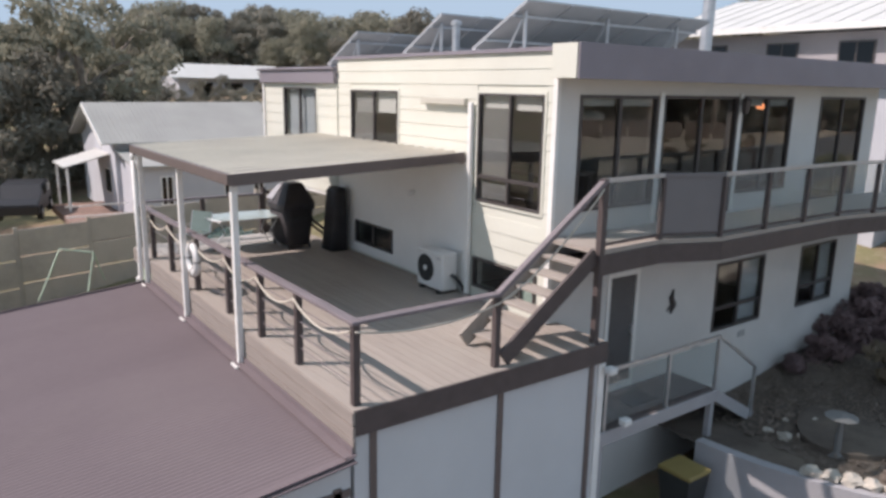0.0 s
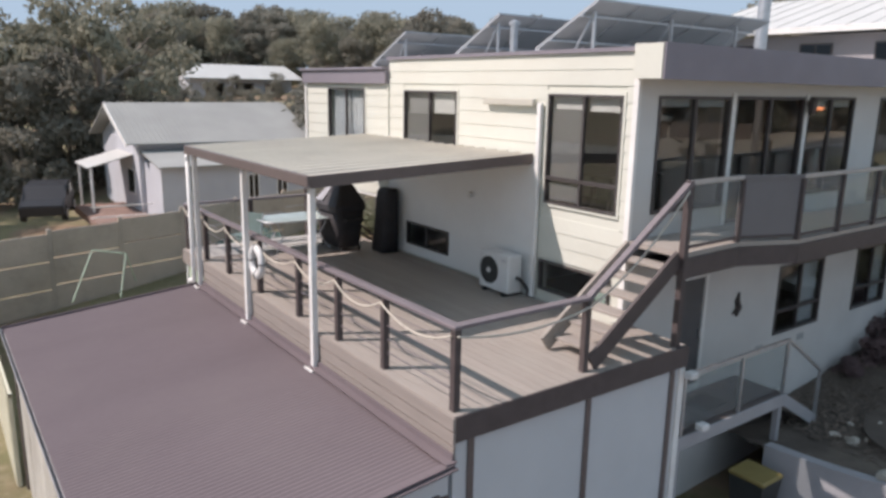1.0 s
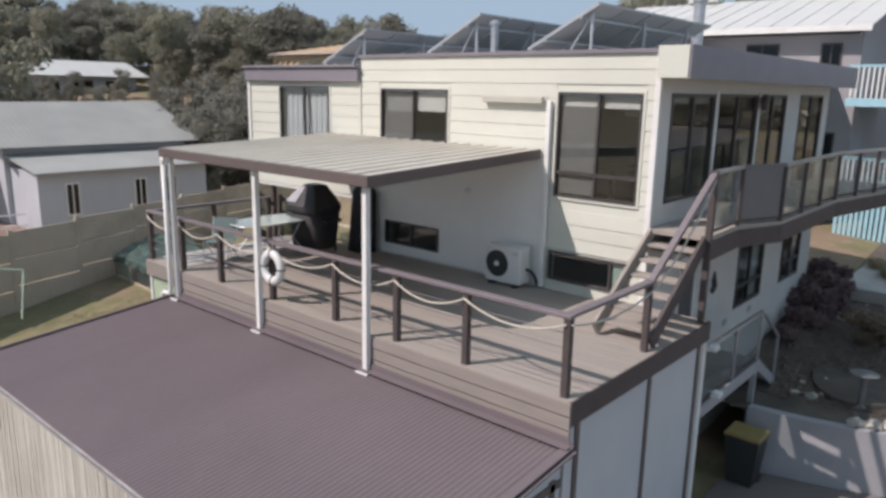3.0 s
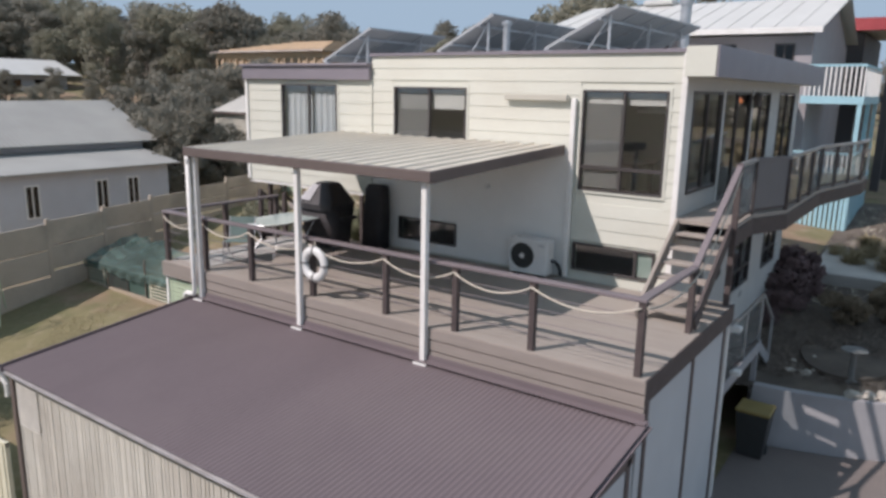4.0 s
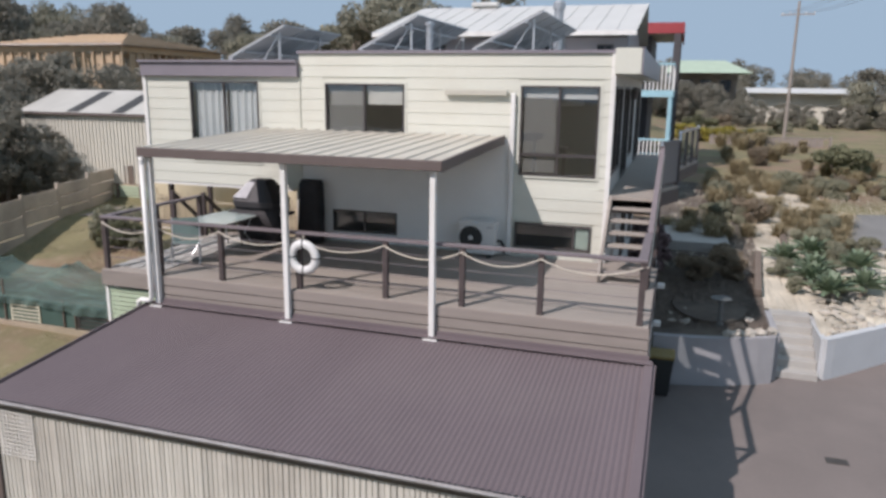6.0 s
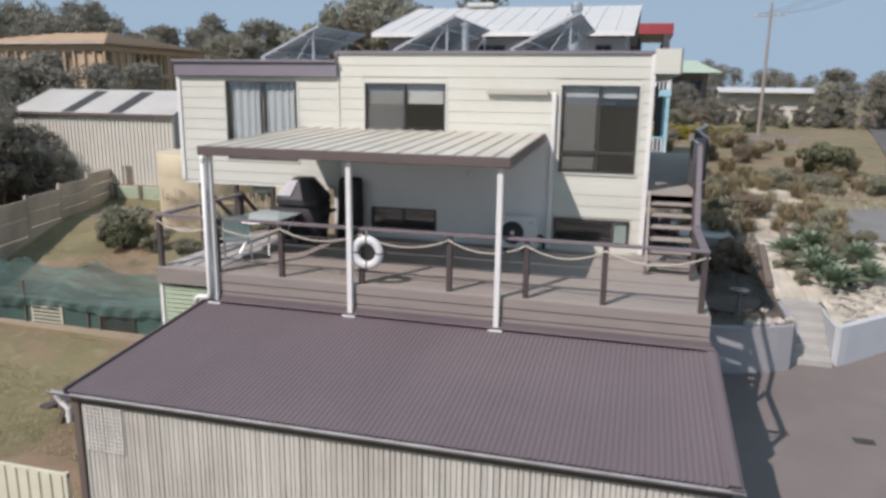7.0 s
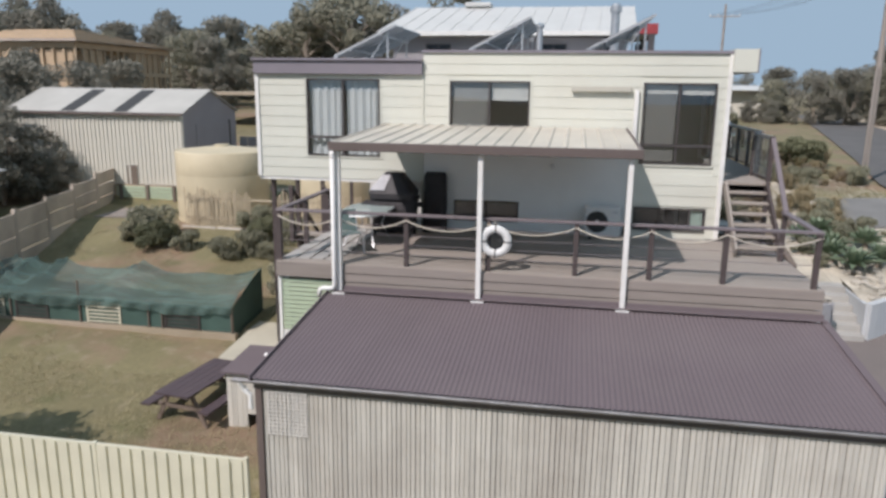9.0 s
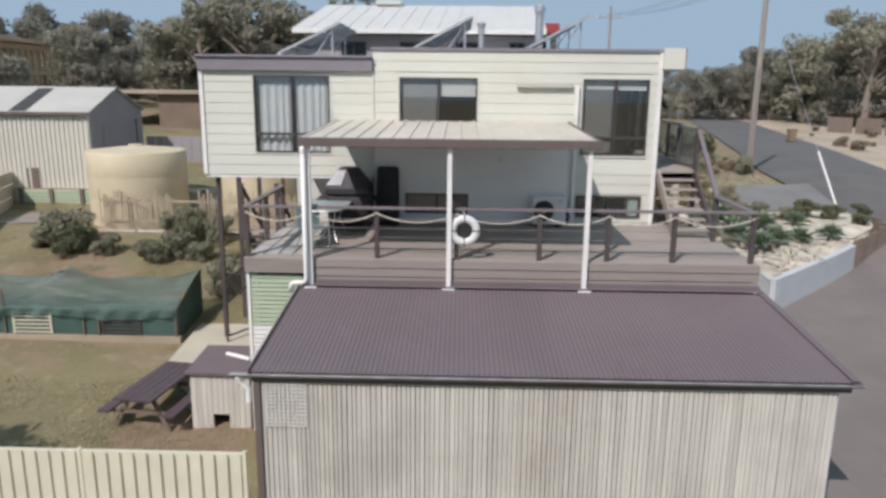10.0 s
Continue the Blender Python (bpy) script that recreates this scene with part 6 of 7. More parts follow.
def car(cx, cy, z, turn, label):
    t = thing("parked_car", (cx, cy, z), label, "car")
    body = [(-2.1, 0.3), (-2.15, 0.75), (-1.2, 0.92), (-0.5, 1.45), (1.3, 1.5), (2.0, 1.0), (2.1, 0.4), (2.0, 0.28)]
    b = bmesh.new()
    A = [b.verts.new((cx + u, cy - 0.85, z + h)) for u, h in body]
    B = [b.verts.new((cx + u, cy + 0.85, z + h)) for u, h in body]
    b.faces.new(A)
    b.faces.new(B[::-1])
    for i in range(len(A)):
        j = (i + 1) % len(A)
        b.faces.new((A[i], A[j], B[j], B[i]))
    bmesh.ops.bevel(b, geom=b.edges[:], offset=0.06, segments=2, affect="EDGES")
    part("body", b, CARP, t)
    for s in (-0.862, 0.852):
        part("side_window", box(cx - 0.45, cx + 1.3, cy + s, cy + s + 0.01, z + 0.98, z + 1.38), DGLASS, t)
    for u in (-1.35, 1.35):
        for s in (-1, 1):
            w = part("wheel", tube([(cx + u, cy + s * 0.7, z + 0.33), (cx + u, cy + s * 0.9, z + 0.33)], 0.33, seg=18), TYRE, t)
            part("rim", tube([(cx + u, cy + s * 0.9, z + 0.33), (cx + u, cy + s * 0.91, z + 0.33)], 0.2, seg=14), ALU, w)
    t.rotation_euler = (0, 0, radians(turn))


car(3.6, 37.2, 0.5, 75, "dark parked car beside the grey cottage")

# cream shed
SROOF = mat("grey_cream_roof_sheet", (0.45, 0.435, 0.395), 0.6, scale=0.8, amount=0.1, fine=20, bump=0.03, stain=(0.36, 0.345, 0.31), stain_amount=0.5)
cs = thing("cream_shed", (22.8, 31, 2), "cream ribbed steel shed with skylight strips", "shed")
part("wall_front", box(20.25, 20.35, 27.8, 36.5, 1.85, 5.0), SHEDW, cs)
b = bmesh.new()
for k in range(43):
    box(20.21, 20.252, 27.85 + 0.2 * k, 27.93 + 0.2 * k, 1.86, 4.98, b)
part("wall_ribs", b, SHEDW, cs)
part("wall_end", box(20.35, 25.4, 27.8, 27.9, 1.85, 5.0), GREYWALL, cs)
b = bmesh.new()
vs = [b.verts.new(v) for v in ((20.3, 27.8, 5.0), (25.4, 27.8, 5.0), (22.82, 27.8, 6.0))]
vs2 = [b.verts.new((v.co.x, 27.9, v.co.z)) for v in vs]
b.faces.new(vs)
b.faces.new(vs2[::-1])
for i in range(3):
    b.faces.new((vs[i], vs[(i + 1) % 3], vs2[(i + 1) % 3], vs2[i]))
part("gable", b, GREYWALL, cs)
part("wall_back", box(25.3, 25.4, 27.9, 36.5, 2.05, 5.0), SHEDW, cs)
part("roof", slope((20.1, 27.7, 4.98), (22.82, 27.7, 6.02), (22.82, 36.6, 6.02), (20.1, 36.6, 4.98)), SROOF, cs)
part("roof", slope((22.82, 27.7, 6.02), (25.55, 27.7, 4.98), (25.55, 36.6, 4.98), (22.82, 36.6, 6.02)), SROOF, cs)
part("gutter", box(20.02, 20.1, 27.7, 36.6, 4.93, 5.05), BROWNTRIM, cs)
SKYL = mat("dark_skylight", (0.045, 0.045, 0.045), 0.75, scale=3, amount=0.1, bump=0.0)
for y in (30.4, 33.0):
    part("skylight", slope((20.2, y, 5.075), (22.6, y, 5.99), (22.6, y + 0.7, 5.99), (20.2, y + 0.7, 5.075), 0.012), SKYL, cs)
part("roller_door", box(21.4, 24.6, 27.77, 27.798, 1.9, 4.5), GREYWALL, cs)
part("door_track", box(24.62, 24.72, 27.75, 27.798, 1.9, 4.6), FRAME, cs)
lw = thing("low_slat_wall", (19.9, 28, 1.2), "low slatted green retaining wall below the shed", "retaining wall")
for k in range(7):
    part("slat", box(19.9, 19.94, 21.5, 31.0, 0.82 + 0.145 * k, 0.93 + 0.145 * k), GREENSL, lw)
for k in range(8):
    part("post", box(19.83, 19.9, 21.6 + 1.3 * k, 21.75 + 1.3 * k, 0.7, 1.9), SLEEPER, lw)
struct("terrace_back", box(19.94, 27, 19.0, 36, 0.5, 1.83), SAND, "levelled sandy terrace under the cream shed", "ground")
bs2 = thing("back_fence", (26, 23, 2), "grey timber fence behind the tanks", "fence")
for k in range(22):
    part("paling", box(25.9, 25.93, 18.0 + 0.45 * k, 18.42 + 0.45 * k, 1.9, 3.7), GREYWALL, bs2)

# house frame under construction
cf = thing("house_frame", (42, 51, 5), "timber house frame under construction with open roof battens", "building frame")
cx0, cx1, cy0, cy1, cz0, ceave, cridge = 37.5, 49.5, 45.5, 58.5, 5.0, 9.15, 10.35
CFROOF = mat("pale_roof_sarking", (0.44, 0.37, 0.32), 0.8, scale=0.6, amount=0.3, fine=8, bump=0.1, stain=(0.24, 0.17, 0.14), stain_amount=0.6)
BROOF = mat("brown_roof_membrane", (0.19, 0.14, 0.105), 0.8, scale=1, amount=0.2, fine=10, bump=0.1)
hips = ((cx0, cy0), (cx1, cy0), (cx1, cy1), (cx0, cy1))
r0, r1 = (43.5, 50.0, cridge), (43.5, 54.0, cridge)
part("roof", slope((cx0 - 0.5, cy0 - 0.5, ceave), r0, r1, (cx0 - 0.5, cy1 + 0.5, ceave)), CFROOF, cf)
part("roof", slope((cx1 + 0.5, cy0 - 0.5, ceave), r0, r0, (cx0 - 0.5, cy0 - 0.5, ceave)), CFROOF, cf)
for k in range(0, 9):
    f = k / 9
    zb = ceave + (cridge - ceave) * f + 0.1
    ya = cy0 - 0.5 + (r0[1] - cy0 + 0.5) * f
    part("roof_batten", beam((cx0 - 0.5 + (r0[0] - cx0 + 0.5) * f, ya, zb), (cx1 + 0.5 + (r0[0] - cx1 - 0.5) * f, ya, zb), 0.09, 0.07), PINE, cf)
part("roof", slope((cx1 + 0.5, cy0 - 0.5, ceave), r0, r1, (cx1 + 0.5, cy1 + 0.5, ceave)), CFROOF, cf)
for (xa, ya), (xb, yb) in zip(hips, hips[1:] + hips[:1]):
    part("top_plate", beam((xa, ya, ceave - 0.25), (xb, yb, ceave - 0.25), 0.15, 0.4), PINE, cf)
    part("mid_plate", beam((xa, ya, 7.0), (xb, yb, 7.0), 0.15, 0.3), PINE, cf)
    for k in range(15):
        f = k / 15
        x, y = xa + (xb - xa) * f, ya + (yb - ya) * f
        part("stud", box(x - 0.07, x + 0.07, y - 0.07, y + 0.07, cz0, ceave - 0.25), PINE, cf)
for k in range(1, 9):
    f = k / 9
    part("roof_batten", beam((cx0 - 0.5 + (r0[0] - cx0 + 0.5) * f, cy0 - 0.5 + (r0[1] - cy0 + 0.5) * f, ceave + (cridge - ceave) * f + 0.1), (cx0 - 0.5 + (r1[0] - cx0 + 0.5) * f, cy1 + 0.5 + (r1[1] - cy1 - 0.5) * f, ceave + (cridge - ceave) * f + 0.1), 0.07, 0.07), PINE, cf)

for y0, y1 in ((45.8, 48.4), (50.2, 53.0), (54.6, 58.2)):
    part("wall_sheet", box(cx0 + 0.1, cx0 + 0.16, y0, y1, cz0 + 0.3, ceave - 0.5), PINE, cf, "orange tan wall sheeting")
for x0, x1 in ((38.2, 41.0), (44.5, 48.0)):
    part("wall_sheet", box(x0, x1, cy0 + 0.1, cy0 + 0.16, cz0 + 0.3, ceave - 0.5), PINE, cf, "orange tan wall sheeting")

fh = thing("far_white_house", (27, 78, 5), "distant white house among trees with pale roof", "house")
part("wall", box(22, 33, 76, 84, 3, 7.2), LGREY, fh)
part("roof", slope((21, 75, 7.0), (21, 80, 8.5), (34, 80, 8.5), (34, 75, 7.0)), WROOF, fh)
part("roof", slope((21, 80, 8.5), (21, 85, 7.0), (34, 85, 7.0), (34, 80, 8.5)), WROOF, fh)
for k in range(3):
    wing_window(fh, "y", 76, 23.5 + 3.2 * k, 25.5 + 3.2 * k, 5.2, 6.6)
bk = thing("brown_outbuilding", (45, 27, 4), "low brown outbuilding with flat pale roof", "building")
part("wall", box(40, 48, 24, 33, 2.5, 5.6), BROOF, bk)
part("roof", box(39.5, 48.5, 23.5, 38, 5.6, 5.8), SAND, bk)
wing_window(bk, "x", 40, 25, 28, 3.5, 5.0)

# ---- poles, wires and street things ----
POLE = mat("grey_power_pole", (0.30, 0.265, 0.235), 0.85, scale=2, amount=0.2, fine=30, bump=0.3, stretch=(4, 4, 0.4))


def power_pole(x, y, z0, h, arm_z, yaw, label, arm=1.1):
    t = thing("power_pole", (x, y, z0), label, "power pole", "power poles")
    part("pole", tube([(x, y, z0 - 0.2), (x, y, z0 + h * 0.5), (x, y, z0 + h)], [0.16, 0.14, 0.11], seg=12), POLE, t)
    c, s = math.cos(yaw), math.sin(yaw)
    part("cross_arm", beam((x - arm * c, y - arm * s, arm_z), (x + arm * c, y + arm * s, arm_z), 0.09, 0.11), POLE, t)
    for f in (-0.95, -0.45, 0.45, 0.95):
        part("insulator", tube([(x + f * arm * c, y + f * arm * s, arm_z + 0.05), (x + f * arm * c, y + f * arm * s, arm_z + 0.22)], [0.05, 0.03], seg=8), WHITE, t)
    return t


p1 = power_pole(28.41, -2.95, 2.04, 10.5, 11.9, 1.75, "tall grey timber power pole beside the road")
part("conduit", tube([(28.2, -2.8, 2.0), (28.2, -2.8, 7.5)], 0.06, seg=8), POLE, p1)
power_pole(68.4, -3.1, 2.3, 12.3, 13.45, 1.4, "distant grey power pole with cross arm", 1.4)
sg = thing("stay_wire", (20.3, -3.6, 1.4), "steel stay wire with white guard anchored near the road", "stay wire")
sa, sb = Vector((20.6, -3.75, 1.3)), Vector((28.41, -2.95, 10.9))
part("wire", tube([sa, sb], 0.012, seg=5), ALU, sg)
part("guard", tube([sa, sa.lerp(sb, 0.24)], 0.045, seg=8), WHITE, sg)
for k, f in enumerate((-0.95, -0.45, 0.45, 0.95)):
    b = bmesh.new()
    a = Vector((28.41 + f * 1.1 * math.cos(1.75), -2.95 + f * 1.1 * math.sin(1.75), 12.1))
    c = Vector((68.4 + f * 1.4 * math.cos(1.4), -3.1 + f * 1.4 * math.sin(1.4), 13.65))
    for u, v in ((a, c),):
        tube([u.lerp(v, i / 14) - Vector((0, 0, 4 * 0.5 * (i / 14) * (1 - i / 14))) for i in range(15)], 0.012, b, seg=4)
    ob = part("power_line", b, FRAME)
    tagged(ob, "thin dark overhead power line between poles", "power line", "power lines")
sf = thing("street_fence", (57, -2, 2.2), "low grey paling fence across the road", "fence")
for k in range(20):
    y = 3.6 - 0.42 * k
    part("paling", box(56, 56.04, y, y + 0.38, 1.8, 2.95), SKIRT, sf)
part("post", box(55.9, 56.1, -4.95, -4.8, 1.8, 3.1), SKIRT, sf)
part("top_rail", box(55.97, 56.07, -4.8, 4.0, 2.95, 3.03), SKIRT, sf)
vf = thing("verge_fence", (62, -24, 2.3), "weathered panel fence on the sandy verge", "fence")
for k in range(10):
    part("panel", beam((62 - 1.9 * k, -23.5 - 1.7 * k, 3.0), (60.3 - 1.9 * k, -25.0 - 1.7 * k, 3.0), 0.06, 1.6), SLEEPER, vf)

# ---- plants ----
def leaf_mat(name, col, amount=0.35):
    m = mat(name, col, 0.8, scale=0.9, amount=amount, fine=6, bump=0.0, vary=0.5)
    nt = m.node_tree
    N, L = nt.nodes, nt.links
    bs = N["Principled BSDF"]
    bs.inputs["Specular IOR Level"].default_value = 0.15
    tl, mx = N.new("ShaderNodeBsdfTranslucent"), N.new("ShaderNodeMixShader")
    L.new(bs.inputs["Base Color"].links[0].from_socket, tl.inputs[0])
    mx.inputs[0].default_value = 0.35
    L.new(bs.outputs[0], mx.inputs[1])
    L.new(tl.outputs[0], mx.inputs[2])
    L.new(mx.outputs[0], N["Material Output"].inputs[0])
    return m


LEAF_GUM = leaf_mat("gum_leaves", (0.285, 0.275, 0.21))
LEAF_DARK = leaf_mat("tea_tree_leaves", (0.26, 0.248, 0.205))
LEAF_GREY = leaf_mat("grey_shrub_leaves", (0.29, 0.285, 0.205))
LEAF_DRY = leaf_mat("dry_shrub_leaves", (0.30, 0.245, 0.18))
LEAF_YEL = leaf_mat("yellow_shrub_leaves", (0.30, 0.26, 0.06))
LEAF_GRN = leaf_mat("garden_green_leaves", (0.18, 0.185, 0.115))
BARK = mat("gum_bark", (0.22, 0.185, 0.15), 0.85, scale=3, amount=0.35, fine=20, bump=0.4)


def foliage(name, clumps, leaves, size, material, parent, seed):
    """Leaves as small tilted quads round clump centres."""
    r = np.random.default_rng(seed)
    V = []
    for (cx, cy, cz, rad) in clumps:
        d = r.normal(size=(leaves, 3))
        d /= np.linalg.norm(d, axis=1)[:, None]
        q = np.array((cx, cy, cz)) + d * (rad * r.uniform(0.35, 1.08, leaves) ** 0.6)[:, None] * np.array((1, 1, 0.72))
        a = r.normal(size=(leaves, 3))
        a /= np.linalg.norm(a, axis=1)[:, None]
        n = d + 0.8 * r.normal(size=(leaves, 3))
        b = np.cross(n, a)
        b /= np.linalg.norm(b, axis=1)[:, None] + 1e-9
        a = np.cross(b, n)
        a /= np.linalg.norm(a, axis=1)[:, None] + 1e-9
        s = (size * r.uniform(0.5, 1.3, leaves))[:, None]
        V.append(np.stack((q - a * s, q + b * s * 0.45, q + a * s, q - b * s * 0.45), 1).reshape(-1, 3))
    V = np.concatenate(V)
    me = bpy.data.meshes.new(name)
    me.from_pydata(V.tolist(), [], np.arange(len(V)).reshape(-1, 4).tolist())
    me.materials.append(material)
    ob = new(name, me)
    ob.parent = parent
    return ob




def tree(kind, seed, material, label):
    """A tree at the origin, about 8 m high, with trunk, limbs and an uneven crown."""
    rg = random.Random(seed)
    t = new("tree")
    tagged(t, label, "tree")
    b = bmesh.new()
    clumps = []
    if kind == "gum":
        lean = rg.uniform(-0.5, 0.5)
        tube([(0, 0, -0.4), (lean * 0.3, 0.1, 2), (lean, 0, 4.2), (lean * 1.3, 0.2, 6)], [0.26, 0.2, 0.14, 0.07], b, seg=8)
        for k in range(8):
            a = rg.uniform(0, 6.28)
            z = rg.uniform(2.4, 5.2)
            L = rg.uniform(1.4, 2.8)
            e = Vector((lean + math.cos(a) * L, math.sin(a) * L, z + rg.uniform(1.0, 2.4)))
            s = Vector((lean * z / 4.5, 0, z))
            tube([s, s.lerp(e, 0.5) + Vector((0, 0, 0.25)), e], [0.09, 0.06, 0.025], b, seg=5)
            for j in range(3):
                clumps.append((e.x + rg.uniform(-0.8, 0.8), e.y + rg.uniform(-0.8, 0.8), e.z + rg.uniform(-0.3, 0.6), rg.uniform(0.5, 0.95)))
        clumps.append((lean * 1.3, 0, 6.6, 0.9))
        leaves, size = 130, 0.17
    else:
        for k in range(4):
            a = rg.uniform(0, 6.28)
            tube([(0, 0, -0.3), (math.cos(a) * 0.5, math.sin(a) * 0.5, 1.8), (math.cos(a) * 1.4, math.sin(a) * 1.4, 4.5)], [0.16, 0.12, 0.04], b, seg=6)
        for k in range(34):
            a = rg.uniform(0, 6.28)
            z = rg.uniform(0.9, 7.2)
            w = 2.5 * math.sin(math.pi * min(1, (z + 1.2) / 9.2)) ** 0.7 * rg.uniform(0.35, 1.1)
            clumps.append((math.cos(a) * w, math.sin(a) * w, z, rg.uniform(0.6, 1.15)))
        leaves, size = 150, 0.18
    me = bpy.data.meshes.new("trunk")
    b.to_mesh(me)
    b.free()
    me.materials.append(BARK)
    tr = new("trunk", me)
    tr.parent = t
    foliage("crown", clumps, leaves, size, material, t, seed)
    return t


def bush(seed, material, label, n=12, size=0.05, leaves=300, flat=0.75):
    """A shrub at the origin about 1 m across."""
    rg = random.Random(seed)
    t = new("shrub")
    tagged(t, label, "shrub")
    b = bmesh.new()
    clumps = []
    for k in range(n):
        a = rg.uniform(0, 6.28)
        w = rg.uniform(0.05, 0.42)
        z = rg.uniform(0.15, 0.85) * flat
        clumps.append((math.cos(a) * w, math.sin(a) * w, z, rg.uniform(0.14, 0.28)))
        tube([(0, 0, -0.05), (math.cos(a) * w * 0.5, math.sin(a) * w * 0.5, z * 0.6), (math.cos(a) * w, math.sin(a) * w, z)], [0.025, 0.018, 0.008], b, seg=4)
    me = bpy.data.meshes.new("stems")
    b.to_mesh(me)
    b.free()
    me.materials.append(BARK)
    s = new("stems", me)
    s.parent = t
    foliage("leaves", clumps, leaves, size, material, t, seed)
    return t


GUMS = [tree("gum", 11 + k, LEAF_GUM, "tall open gum tree with pale bark") for k in range(3)]
DENSE = [tree("dense", 31 + k, LEAF_DARK, "dense dark bushy tree on the hillside") for k in range(3)]
MIXED = [tree("dense", 51 + k, LEAF_GUM, "broad olive green bushy tree") for k in range(2)]
SCRUB = [tree("dense", 61 + k, LEAF_DARK, "dense dark olive coastal shrub") for k in range(2)]
for ob in SCRUB:
    ob.name = "large_shrub"
    tagged(ob, category="shrub")
USED = set()


def plant(protos, x, y, z, s, rg, sz=None):
    p = rg.choice(protos)
    m = Matrix.LocRotScale((x, y, z), Euler((0, 0, rg.uniform(0, 6.28))), None)
    if p.name in USED:
        ob = copy_thing(p, m)
    else:
        USED.add(p.name)
        p.matrix_basis = m
        ob = p
    ob.scale = (s * rg.uniform(0.9, 1.1), s * rg.uniform(0.9, 1.1), (sz or s) * rg.uniform(0.9, 1.1))
    return ob


def clear(x, y):
    for x0, x1, y0, y1 in ((34, 53, 40, 62), (13, 36, 47, 86), (3, 18, 30, 45), (19, 28, 18, 37), (38, 50, 22, 40), (22, 46, 5, 22), (103, 117, -10, 12), (94, 106, -16, -1)):
        if x0 < x < x1 and y0 < y < y1:
            return False
    return True


def scatter(protos, n, xr, yr, sr, seed, group, min_gap=2.0, keep=None, anywhere=False):
    rg = random.Random(seed)
    done = []
    tries = 0
    while len(done) < n and tries < n * 30:
        tries += 1
        x, y = rg.uniform(*xr), rg.uniform(*yr)
        if not (anywhere or clear(x, y)) or (keep and not keep(x, y)) or any((x - a) ** 2 + (y - c) ** 2 < min_gap ** 2 for a, c in done):
            continue
        done.append((x, y))
        ob = plant(protos, x, y, height(x, y) - 0.1, rg.uniform(*sr), rg)
        tagged(ob, group=group)


scatter(GUMS, 9, (-6, 14), (46, 58), (1.15, 1.45), 1, "side gum trees", 3)
scatter(DENSE + MIXED, 16, (-10, 16), (46, 62), (0.8, 1.1), 2, "side bushy trees", 2.5)
scatter(DENSE + MIXED, 120, (14, 78), (58, 112), (0.75, 1.25), 3, "hillside trees", 3)
scatter(DENSE, 12, (16, 33), (38, 52), (0.55, 0.75), 4, "trees behind the cottage", 2)
scatter(DENSE + MIXED, 60, (56, 108), (14, 58), (0.8, 1.15), 5, "trees behind the houses", 3)
scatter(GUMS, 7, (52, 68), (18, 40), (1.15, 1.45), 6, "tall gum trees behind the houses", 4)
scatter(MIXED + DENSE, 46, (76, 112), (-75, -22), (1.05, 1.4), 7, "trees beyond the road", 3.5, keep=lambda x, y: y < wall_edge(x) - 9)
scatter(GUMS, 4, (66, 78), (-46, -30), (1.6, 1.9), 8, "gum trees beyond the road", 4)
scatter(DENSE + MIXED, 9, (64, 78), (-56, -26), (1.2, 1.6), 17, "verge trees", 3)
scatter(DENSE + MIXED, 10, (86, 92), (-30, -12), (0.7, 0.95), 18, "road end trees", 2.5)


def far_wood(n, xr, yr, sr, seed):
    """Distant trees joined into one sheet of crowns."""
    rg = random.Random(seed)
    crowns = []
    for p in DENSE + MIXED:
        me = [c for c in p.children if c.name.startswith("crown")][0].data
        co = np.empty(len(me.vertices) * 3)
        me.vertices.foreach_get("co", co)
        crowns.append(co.reshape(-1, 4, 3)[::2])
    V = []
    for k in range(n):
        x, y, sc, a = rg.uniform(*xr), rg.uniform(*yr), rg.uniform(*sr), rg.uniform(0, 6.28)
        q = rg.choice(crowns).reshape(-1, 3) * sc
        c, d = math.cos(a), math.sin(a)
        V.append(np.stack((x + q[:, 0] * c - q[:, 1] * d, y + q[:, 0] * d + q[:, 1] * c, height(x, y) - 0.1 + q[:, 2]), 1))
    V = np.concatenate(V)
    me = bpy.data.meshes.new("far_woods")
    me.from_pydata(V.tolist(), [], np.arange(len(V)).reshape(-1, 4).tolist())
    me.materials.append(LEAF_DARK)
    tagged(new("far_woods", me), "distant dark olive woods on the horizon", "woods", kind="stuff")


far_wood(55, (112, 190), (-60, 40), (0.9, 1.2), 9)
scatter(SCRUB, 24, (13, 36), (50, 72), (0.3, 0.45), 15, "low scrub", 2.0, anywhere=True)
scatter(SCRUB, 12, (27, 34), (38, 56), (0.42, 0.6), 14, "scrub below the house frame", 1.5)

S_GREY = [bush(70 + k, LEAF_GREY, "grey green coastal shrub") for k in range(2)]
S_DRY = [bush(80 + k, LEAF_DRY, "dry brown garden shrub") for k in range(2)]
S_GRN = [bush(90 + k, LEAF_GRN, "dark green garden shrub") for k in range(2)]
S_YEL = [bush(100, LEAF_YEL, "yellow flowering garden shrub")]
STRAW = leaf_mat("straw_grass", (0.36, 0.30, 0.19))


